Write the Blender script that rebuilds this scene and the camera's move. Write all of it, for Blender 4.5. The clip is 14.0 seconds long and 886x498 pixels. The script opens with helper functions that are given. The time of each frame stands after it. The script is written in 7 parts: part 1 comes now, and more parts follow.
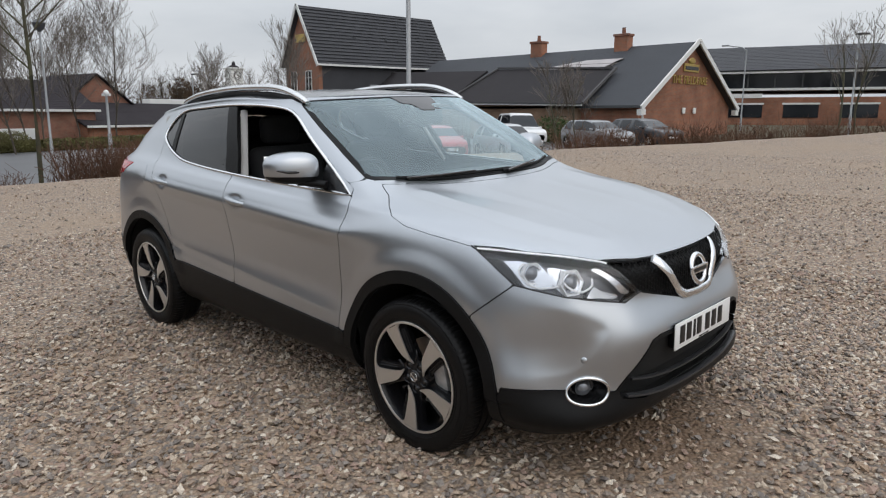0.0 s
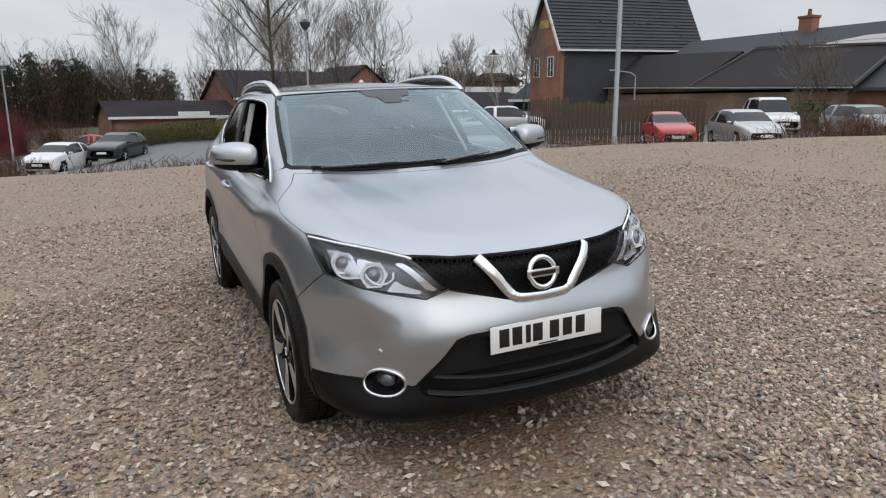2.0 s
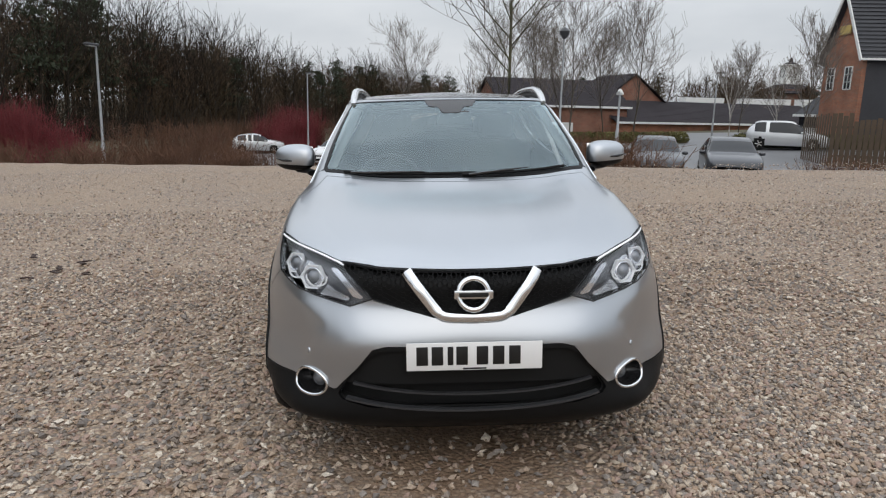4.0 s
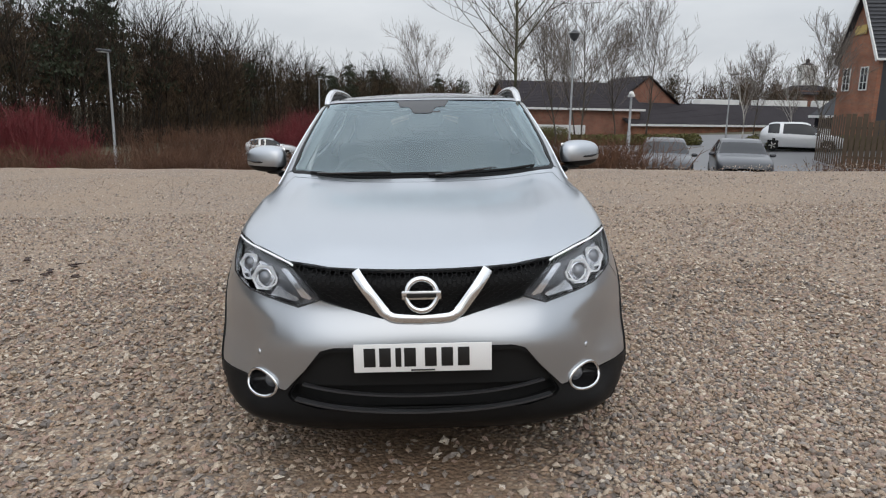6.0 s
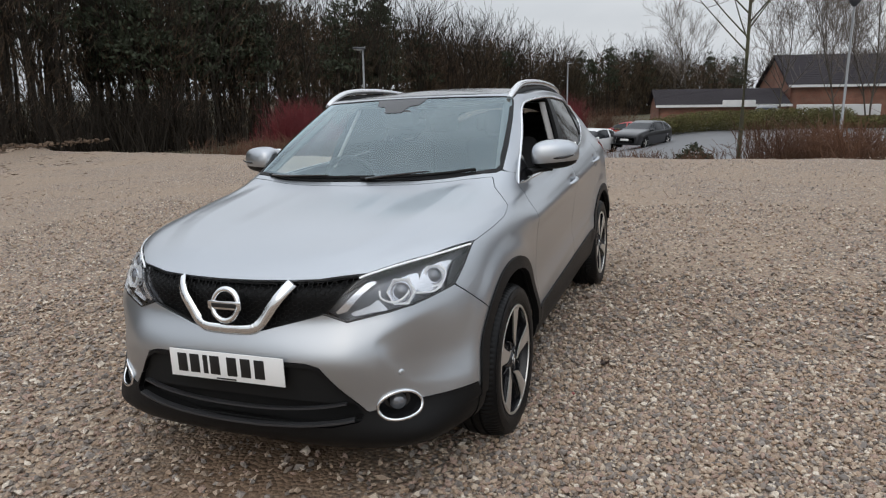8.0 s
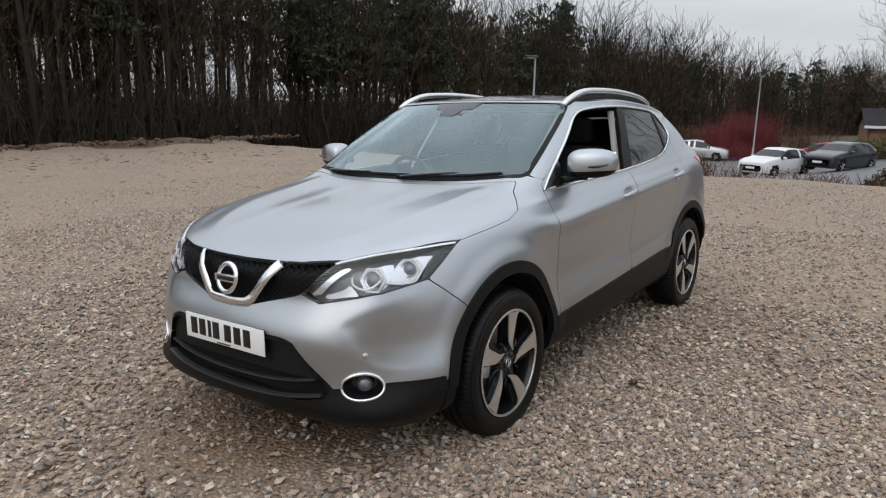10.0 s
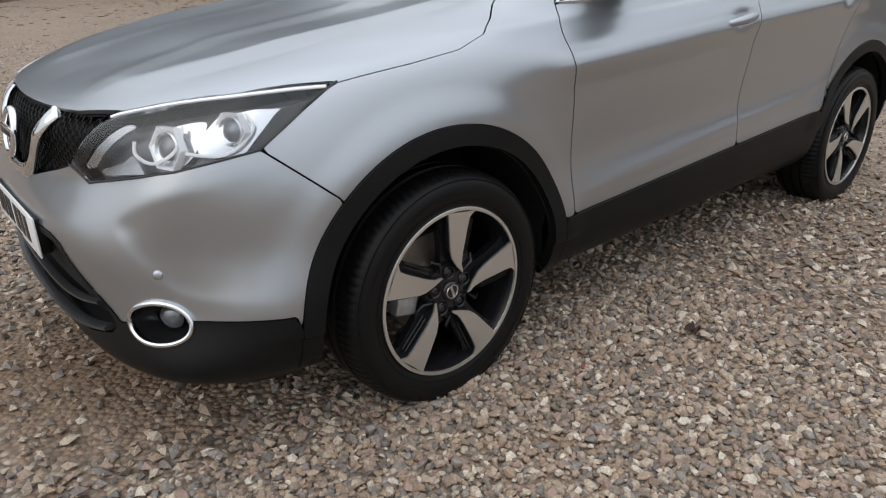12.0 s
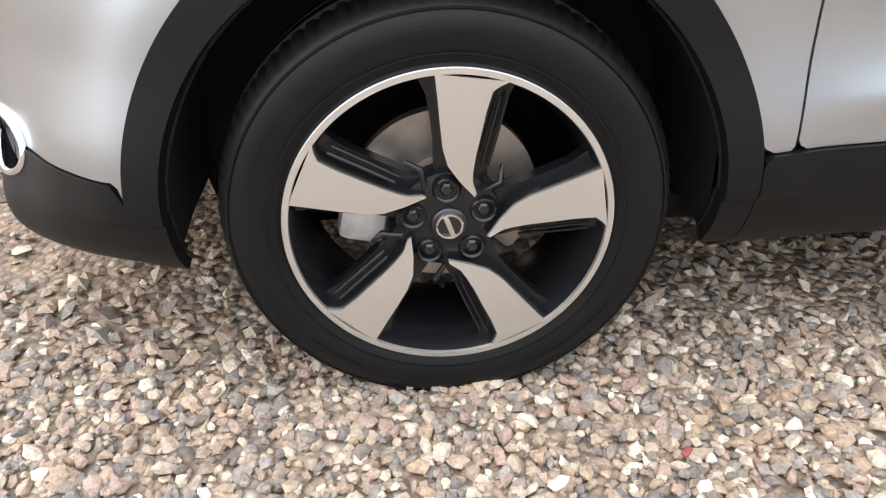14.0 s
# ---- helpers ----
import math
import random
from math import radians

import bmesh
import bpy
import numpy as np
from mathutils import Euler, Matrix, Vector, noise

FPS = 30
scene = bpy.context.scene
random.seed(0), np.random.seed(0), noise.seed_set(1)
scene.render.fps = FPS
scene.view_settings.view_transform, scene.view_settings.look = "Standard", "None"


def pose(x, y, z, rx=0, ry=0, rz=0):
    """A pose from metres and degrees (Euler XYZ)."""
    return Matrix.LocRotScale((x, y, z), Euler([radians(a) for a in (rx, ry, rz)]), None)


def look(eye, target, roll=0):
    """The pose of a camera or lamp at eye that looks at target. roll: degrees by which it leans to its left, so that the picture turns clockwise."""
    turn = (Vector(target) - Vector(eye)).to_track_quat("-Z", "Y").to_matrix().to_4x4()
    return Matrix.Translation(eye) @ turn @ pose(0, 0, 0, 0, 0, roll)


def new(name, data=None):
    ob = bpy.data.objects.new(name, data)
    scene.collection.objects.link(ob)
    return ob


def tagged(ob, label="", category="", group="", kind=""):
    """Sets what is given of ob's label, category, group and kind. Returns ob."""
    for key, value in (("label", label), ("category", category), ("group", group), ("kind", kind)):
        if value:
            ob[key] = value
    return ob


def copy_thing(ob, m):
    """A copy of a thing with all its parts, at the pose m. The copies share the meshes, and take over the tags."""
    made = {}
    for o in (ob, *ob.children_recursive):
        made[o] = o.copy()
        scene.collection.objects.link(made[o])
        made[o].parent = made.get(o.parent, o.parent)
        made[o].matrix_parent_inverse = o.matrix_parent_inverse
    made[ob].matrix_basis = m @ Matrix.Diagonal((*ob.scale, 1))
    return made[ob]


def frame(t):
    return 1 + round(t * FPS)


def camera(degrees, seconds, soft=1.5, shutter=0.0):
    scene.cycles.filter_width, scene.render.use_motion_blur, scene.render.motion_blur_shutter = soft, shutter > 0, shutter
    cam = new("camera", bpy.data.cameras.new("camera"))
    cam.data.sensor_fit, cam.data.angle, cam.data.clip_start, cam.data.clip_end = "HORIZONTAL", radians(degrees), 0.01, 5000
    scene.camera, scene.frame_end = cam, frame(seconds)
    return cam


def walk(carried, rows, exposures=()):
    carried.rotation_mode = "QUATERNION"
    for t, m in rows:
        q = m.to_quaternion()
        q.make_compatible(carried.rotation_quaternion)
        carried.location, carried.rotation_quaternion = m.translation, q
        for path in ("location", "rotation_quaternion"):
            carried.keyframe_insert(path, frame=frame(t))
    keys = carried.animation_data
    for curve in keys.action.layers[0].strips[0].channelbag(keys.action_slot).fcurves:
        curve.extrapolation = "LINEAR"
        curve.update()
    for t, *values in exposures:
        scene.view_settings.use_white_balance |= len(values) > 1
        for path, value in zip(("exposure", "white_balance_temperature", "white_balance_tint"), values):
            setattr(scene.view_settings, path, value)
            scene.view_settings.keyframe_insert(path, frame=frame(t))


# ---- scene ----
cam = camera(65.3, 14.0, 1.2)
# the lot falls by two degrees to the car's right; everything on it is laid out level and then leaned
SLOPE = pose(0, 0, 0, 2.0, 0, 0)
PATH = [
    (0, (3.392, -2.764, 1.497), (2.013, -1.38, 1.07), -1.3),
    (0.5, (3.616, -2.577, 1.476), (2.188, -1.243, 1.049), -1.9),
    (1, (3.915, -2.267, 1.448), (2.423, -1.006, 1.017), -2.4),
    (1.5, (4.128, -1.875, 1.474), (2.443, -0.891, 1.036), -3.2),
    (2, (4.429, -1.436, 1.487), (2.647, -0.646, 1.042), -2.2),
    (2.5, (4.552, -1.032, 1.445), (2.713, -0.388, 0.994), -1.4),
    (3, (4.599, -0.638, 1.468), (2.714, -0.151, 1.008), -0.5),
    (3.5, (4.69, -0.337, 1.5), (2.747, -0.171, 1.052), 0.1),
    (3.7, (4.687, -0.268, 1.484), (2.735, -0.168, 1.058), -0.3),
    (5.8, (4.72, -0.054, 1.455), (2.755, -0.036, 1.083), -1.2),
    (6, (4.667, 0.049, 1.451), (2.707, 0.076, 1.056), -1.0),
    (6.5, (4.537, 0.405, 1.475), (2.578, 0.334, 1.079), -1.7),
    (7, (4.484, 0.872, 1.465), (2.547, 0.564, 1.072), -2.0),
    (7.5, (4.397, 1.277, 1.45), (2.489, 0.83, 1.049), -2.1),
    (8, (4.196, 1.687, 1.477), (2.373, 0.975, 1.064), -2.7),
    (8.2, (4.118, 1.866, 1.443), (2.374, 0.981, 1.028), -2.8),
    (10.3, (3.839, 2.402, 1.432), (2.246, 1.253, 1.055), -0.5),
    (10.5, (3.71, 2.396, 1.408), (2.107, 1.261, 1.032), -0.3),
    (11, (3.322, 2.368, 1.401), (1.766, 1.179, 0.992), 0.6),
    (11.5, (2.888, 2.327, 1.302), (1.529, 0.981, 0.716), -0.1),
    (12, (2.46, 2.205, 1.178), (1.274, 0.788, 0.412), -1.1),
    (12.5, (2.08, 2.092, 1.072), (1.181, 0.562, 0.151), -2.5),
    (13, (1.709, 1.98, 0.988), (1.226, 0.312, -0.003), -2.0),
    (13.5, (1.512, 1.838, 0.895), (1.277, 0.152, -0.154), -0.8),
    (14, (1.4, 1.775, 0.859), (1.274, 0.096, -0.221), -0.3),
]
walk(cam, [(t, SLOPE @ look(eye, target, roll)) for t, eye, target, roll in PATH],
     [(0, -.04), (7.0, -.02), (8.2, -.10), (10.4, -.06), (11.4, -.16), (11.9, -.06), (12.5, .32), (13.0, .74), (13.5, 1.16), (14.0, 1.40)])

# ---- world, sun, exposure ----
world = bpy.data.worlds.new("overcast")
scene.world = world
world.use_nodes = True
wn, wl = world.node_tree.nodes, world.node_tree.links
wn.clear()
w_out = wn.new("ShaderNodeOutputWorld")
w_bg = wn.new("ShaderNodeBackground")
w_mix = wn.new("ShaderNodeMix")
w_mix.data_type = "RGBA"
w_sky = wn.new("ShaderNodeTexSky")
w_sky.sky_type = "NISHITA"
w_sky.sun_disc = False
w_sky.sun_elevation, w_sky.sun_rotation = radians(40), radians(90)
w_sky.dust_density, w_sky.air_density = 4.0, 1.5
# cloud deck: soft grey cloud over most of the blue
w_co = wn.new("ShaderNodeTexCoord")
w_map = wn.new("ShaderNodeMapping")
w_map.inputs["Scale"].default_value = (1.0, 1.0, 3.2)
w_noise = wn.new("ShaderNodeTexNoise")
w_noise.inputs["Scale"].default_value = 2.2
w_noise.inputs["Detail"].default_value = 5
w_noise.inputs["Roughness"].default_value = 0.55
w_ramp = wn.new("ShaderNodeValToRGB")
w_ramp.color_ramp.elements[0].position, w_ramp.color_ramp.elements[1].position = 0.3, 0.72
w_ramp.color_ramp.elements[0].color = (5.0, 5.35, 5.85, 1)
w_ramp.color_ramp.elements[1].color = (6.9, 7.15, 7.5, 1)
w_mix.inputs[0].default_value = 0.92
wl.new(w_co.outputs["Generated"], w_map.inputs[0])
wl.new(w_map.outputs[0], w_noise.inputs["Vector"])
wl.new(w_noise.outputs[0], w_ramp.inputs[0])
wl.new(w_sky.outputs[0], w_mix.inputs[6])
wl.new(w_ramp.outputs[0], w_mix.inputs[7])
# an overcast sky is brighter overhead than at the horizon
w_sep = wn.new("ShaderNodeSeparateXYZ")
w_rise = wn.new("ShaderNodeMapRange")
w_rise.inputs[1].default_value, w_rise.inputs[2].default_value = 0.12, 1.0
w_rise.inputs[3].default_value, w_rise.inputs[4].default_value = 0.95, 2.15
w_gain = wn.new("ShaderNodeVectorMath")
w_gain.operation = "SCALE"
wl.new(w_co.outputs["Generated"], w_sep.inputs[0])
wl.new(w_sep.outputs[2], w_rise.inputs[0])
wl.new(w_mix.outputs[2], w_gain.inputs[0])
wl.new(w_rise.outputs[0], w_gain.inputs[3])
wl.new(w_gain.outputs[0], w_bg.inputs[0])
w_bg.inputs[1].default_value = 0.121
wl.new(w_bg.outputs[0], w_out.inputs[0])

sun_data = bpy.data.lights.new("sun", "SUN")
sun_data.energy, sun_data.angle, sun_data.color = 0.42, radians(60), (1.0, 0.97, 0.93)
sun = new("sun", sun_data)
sun.matrix_world = look((20, 0, 17), (0, 0, 0))


# ---- materials ----
def material(name, base, rough=0.6, metal=0.0, vary=0.0, scale=8.0, fine=0.0, fine_scale=120.0, bump=0.0, bump_scale=150.0,
             coat=0.0, spec=0.5, dark=None, transmission=0.0, ior=1.45):
    """A principled material with variation at two scales and a fine relief."""
    m = bpy.data.materials.new(name)
    m.use_nodes = True
    n, l = m.node_tree.nodes, m.node_tree.links
    b = n["Principled BSDF"]
    b.inputs["Base Color"].default_value = (*base, 1)
    b.inputs["Roughness"].default_value = rough
    b.inputs["Metallic"].default_value = metal
    b.inputs["Coat Weight"].default_value = coat
    b.inputs["Coat Roughness"].default_value = 0.04
    b.inputs["Specular IOR Level"].default_value = spec
    b.inputs["Transmission Weight"].default_value = transmission
    b.inputs["IOR"].default_value = ior
    co = n.new("ShaderNodeTexCoord")
    if vary or fine:
        dk = dark or tuple(c * 0.55 for c in base)
        n1 = n.new("ShaderNodeTexNoise")
        n1.inputs["Scale"].default_value, n1.inputs["Detail"].default_value = scale, 6
        n2 = n.new("ShaderNodeTexNoise")
        n2.inputs["Scale"].default_value, n2.inputs["Detail"].default_value = fine_scale, 3
        l.new(co.outputs["Object"], n1.inputs["Vector"])
        l.new(co.outputs["Object"], n2.inputs["Vector"])
        mx = n.new("ShaderNodeMix")
        mx.data_type = "RGBA"
        mx.inputs[6].default_value, mx.inputs[7].default_value = (*base, 1), (*dk, 1)
        r1 = n.new("ShaderNodeMapRange")
        r1.inputs[1].default_value, r1.inputs[2].default_value = 0.35, 0.75
        r1.inputs[3].default_value, r1.inputs[4].default_value = 0.0, vary
        l.new(n1.outputs[0], r1.inputs[0])
        r2 = n.new("ShaderNodeMapRange")
        r2.inputs[1].default_value, r2.inputs[2].default_value = 0.3, 0.8
        r2.inputs[3].default_value, r2.inputs[4].default_value = 0.0, fine
        l.new(n2.outputs[0], r2.inputs[0])
        ad = n.new("ShaderNodeMath")
        ad.operation = "ADD"
        ad.use_clamp = True
        l.new(r1.outputs[0], ad.inputs[0])
        l.new(r2.outputs[0], ad.inputs[1])
        l.new(ad.outputs[0], mx.inputs[0])
        l.new(mx.outputs[2], b.inputs["Base Color"])
    if bump:
        n3 = n.new("ShaderNodeTexNoise")
        n3.inputs["Scale"].default_value, n3.inputs["Detail"].default_value = bump_scale, 4
        l.new(co.outputs["Object"], n3.inputs["Vector"])
        bp = n.new("ShaderNodeBump")
        bp.inputs["Strength"].default_value, bp.inputs["Distance"].default_value = bump, 0.01
        l.new(n3.outputs[0], bp.inputs["Height"])
        l.new(bp.outputs[0], b.inputs["Normal"])
    return m


M_PAINT = material("silver paint", (0.455, 0.478, 0.506), 0.30, 0.89, vary=0.08, scale=3, coat=0.4, dark=(0.432, 0.454, 0.48))
M_TRIM = material("black plastic trim", (0.0045, 0.0045, 0.0048), 0.48, vary=0.3, scale=5, fine=0.2, bump=0.08, bump_scale=700, dark=(0.010, 0.010, 0.010), spec=0.24)
M_GLOSSBLACK = material("gloss black", (0.012, 0.012, 0.013), 0.16, spec=0.5, coat=0.3)
# near-black for undersides, and for shade coloured into gaps and cavities
M_DARK = material("underside and recess-shade black", (0.0045, 0.0045, 0.0045), 0.9)
M_CHROME = material("chrome", (0.78, 0.79, 0.8), 0.09, 1.0)
M_SATIN = material("satin chrome", (0.7, 0.7, 0.7), 0.22, 1.0)
M_RUBBER = material("tyre rubber", (0.0048, 0.0048, 0.0052), 0.45, vary=0.4, scale=9, fine=0.2, dark=(0.0095, 0.009, 0.0085), bump=0.1, bump_scale=300, spec=0.24)
M_ALLOY = material("machined alloy", (0.72, 0.70, 0.67), 0.36, 0.9, fine=0.12, fine_scale=300)
M_WHEELBLACK = material("wheel black", (0.009, 0.009, 0.0105), 0.24, spec=0.5)
M_IRON = material("brake iron", (0.46, 0.40, 0.35), 0.42, 0.8, vary=0.5, scale=20, dark=(0.22, 0.17, 0.13))
M_CALIPER = material("brake caliper", (0.62, 0.62, 0.62), 0.4, 0.6, vary=0.6, scale=30, dark=(0.2, 0.2, 0.2))
M_LAMPWHITE = material("lamp reflector", (0.74, 0.75, 0.78), 0.14, 0.85)
M_LAMPGREY = material("lamp bowl grey", (0.17, 0.175, 0.19), 0.25, 0.5)
M_PROJECTOR = material("projector glass", (0.24, 0.25, 0.27), 0.06, 0.6)
M_DRL = material("light guide", (0.90, 0.905, 0.915), 0.25, spec=0.6)
drl = M_DRL.node_tree.nodes["Principled BSDF"]
drl.inputs["Emission Color"].default_value, drl.inputs["Emission Strength"].default_value = (0.9, 0.95, 1.0, 1), 0.05
M_SEAT = material("charcoal seat cloth", (0.028, 0.028, 0.03), 0.9, fine=0.3, dark=(0.04, 0.04, 0.042))
M_DASH = material("soft grey-black dashboard", (0.06, 0.06, 0.063), 0.6, bump=0.1, bump_scale=500)
M_LINER = material("grey headlining", (0.38, 0.37, 0.36), 0.9)
M_PLATE = material("white plate", (0.78, 0.78, 0.77), 0.35)
M_PLATEINK = material("plate black", (0.01, 0.01, 0.01), 0.4)
M_TAIL = material("tail lamp red", (0.45, 0.01, 0.015), 0.1, coat=0.5)


def glass(name, tint, rough=0.0, amount=1.0, shine=(1, 1, 1)):
    """Thin glass: mostly clear, tinted, with a mirror gloss that grows to the edge."""
    m = bpy.data.materials.new(name)
    m.use_nodes = True
    n, l = m.node_tree.nodes, m.node_tree.links
    n.clear()
    out = n.new("ShaderNodeOutputMaterial")
    clear, gloss, mix = n.new("ShaderNodeBsdfTransparent"), n.new("ShaderNodeBsdfGlossy"), n.new("ShaderNodeMixShader")
    clear.inputs[0].default_value = (*tint, 1)
    gloss.inputs["Roughness"].default_value = rough
    gloss.inputs[0].default_value = (*shine, 1)
    fr = n.new("ShaderNodeFresnel")
    fr.inputs[0].default_value = 1.55
    mul = n.new("ShaderNodeMath")
    mul.operation = "MULTIPLY_ADD"
    mul.inputs[1].default_value, mul.inputs[2].default_value = 1.3 * amount, 0.05 * amount
    mul.use_clamp = True
    l.new(fr.outputs[0], mul.inputs[0])
    l.new(mul.outputs[0], mix.inputs[0])
    l.new(clear.outputs[0], mix.inputs[1])
    l.new(gloss.outputs[0], mix.inputs[2])
    l.new(mix.outputs[0], out.inputs[0])
    return m


G_SCREEN = glass("windscreen glass", (0.72, 0.82, 0.83), amount=1.25, shine=(0.78, 0.93, 0.98))
G_PRIVACY = glass("privacy glass", (0.03, 0.03, 0.035), amount=0.6)
G_LENS = glass("clear lens", (0.95, 0.96, 0.97), amount=0.40)


# ---- mesh helpers ----
def make_mesh(name, verts, faces, mat=None, smooth=35):
    me = bpy.data.meshes.new(name)
    me.from_pydata([tuple(map(float, v)) for v in verts], [], [tuple(int(i) for i in f) for f in faces])
    if smooth:
        me.polygons.foreach_set("use_smooth", [True] * len(me.polygons))
        me.set_sharp_from_angle(angle=radians(smooth))
    if mat:
        me.materials.append(mat)
    me.update()
    return me


def put(name, me, parent=None, label=""):
    """Links a mesh as one object, under a thing or at top level."""
    ob = new(name, me)
    if parent:
        ob.parent = parent
    if label:
        ob["label"] = label
    return ob


def part(name, bm, mat, parent, label="", smooth=35):
    me = bpy.data.meshes.new(name)
    bm.to_mesh(me)
    bm.free()
    if smooth:
        me.polygons.foreach_set("use_smooth", [True] * len(me.polygons))
        me.set_sharp_from_angle(angle=radians(smooth))
    me.materials.append(mat)
    return put(name, me, parent, label)


def box_bm(sx, sy, sz, at=(0, 0, 0), bevel=0.0, segs=2, bm=None):
    """A box with its centre at `at`, its edges rounded."""
    own = bm is None
    b = bmesh.new()
    bmesh.ops.create_cube(b, size=1)
    bmesh.ops.scale(b, vec=(sx, sy, sz), verts=b.verts)
    if bevel:
        bmesh.ops.bevel(b, geom=b.edges[:], offset=bevel, segments=segs, affect="EDGES", profile=0.5)
    bmesh.ops.translate(b, vec=at, verts=b.verts)
    if own:
        return b
    me = bpy.data.meshes.new("tmp")
    b.to_mesh(me)
    b.free()
    bm.from_mesh(me)
    bpy.data.meshes.remove(me)
    return bm


def lathe(profile, n=48, axis="y"):
    """Turns a profile of (radius, along) round an axis; returns verts and faces."""
    v, f = [], []
    k = len(profile)
    for i in range(n):
        a = 2 * math.pi * i / n
        for r, h in profile:
            v.append((r * math.cos(a), h, r * math.sin(a)) if axis == "y" else (r * math.cos(a), r * math.sin(a), h))
    for i in range(n):
        for j in range(k - 1):
            a, b = i * k + j, ((i + 1) % n) * k + j
            f.append((a, a + 1, b + 1, b) if axis == "y" else (a, b, b + 1, a + 1))
    return v, f


def tube(points, radius, n=6, closed=False, flat=1.0):
    """A tube along points; radius a number or one for each point."""
    P = [Vector(p) for p in points]
    rs = radius if isinstance(radius, (list, tuple)) else [radius] * len(P)
    v, f = [], []
    for i, p in enumerate(P):
        if closed:
            d = P[(i + 1) % len(P)] - P[i - 1]
        else:
            d = P[min(i + 1, len(P) - 1)] - P[max(i - 1, 0)]
        d = d.normalized() if d.length > 1e-9 else Vector((0, 0, 1))
        side = d.cross(Vector((0, 0, 1)))
        side = Vector((1, 0, 0)) if side.length < 1e-3 else side.normalized()
        up = side.cross(d)
        for j in range(n):
            a = 2 * math.pi * (j + 0.5) / n
            v.append(p + side * (rs[i] * math.cos(a)) + up * (rs[i] * flat * math.sin(a)))
    m = len(P)
    for i in range(m if closed else m - 1):
        for j in range(n):
            a, b = i * n + j, i * n + (j + 1) % n
            c, d2 = ((i + 1) % m) * n + (j + 1) % n, ((i + 1) % m) * n + j
            f.append((a, b, c, d2))
    if not closed:
        f.append(tuple(range(n))[::-1])
        f.append(tuple((m - 1) * n + j for j in range(n)))
    return v, f


def joined(*pieces):
    v, f = [], []
    for pv, pf in pieces:
        k = len(v)
        v += [tuple(p) for p in pv]
        f += [tuple(i + k for i in q) for q in pf]
    return v, f


def spline(pts, per=8, closed=False):
    """Catmull-Rom through points of any dimension."""
    p = np.array(pts, float)
    if closed:
        p = np.vstack([p[-1], p, p[0], p[1]])
    else:
        p = np.vstack([2 * p[0] - p[1], p, 2 * p[-1] - p[-2]])
    out = []
    for i in range(1, len(p) - 2):
        for t in np.linspace(0, 1, per, endpoint=False):
            out.append(cr(p[i - 1], p[i], p[i + 1], p[i + 2], t))
    if not closed:
        out.append(p[-2])
    return np.array(out)


def cr(a, b, c, d, t):
    return 0.5 * (2 * b + (c - a) * t + (2 * a - 5 * b + 4 * c - d) * t * t + (3 * b - a - 3 * c + d) * t ** 3)

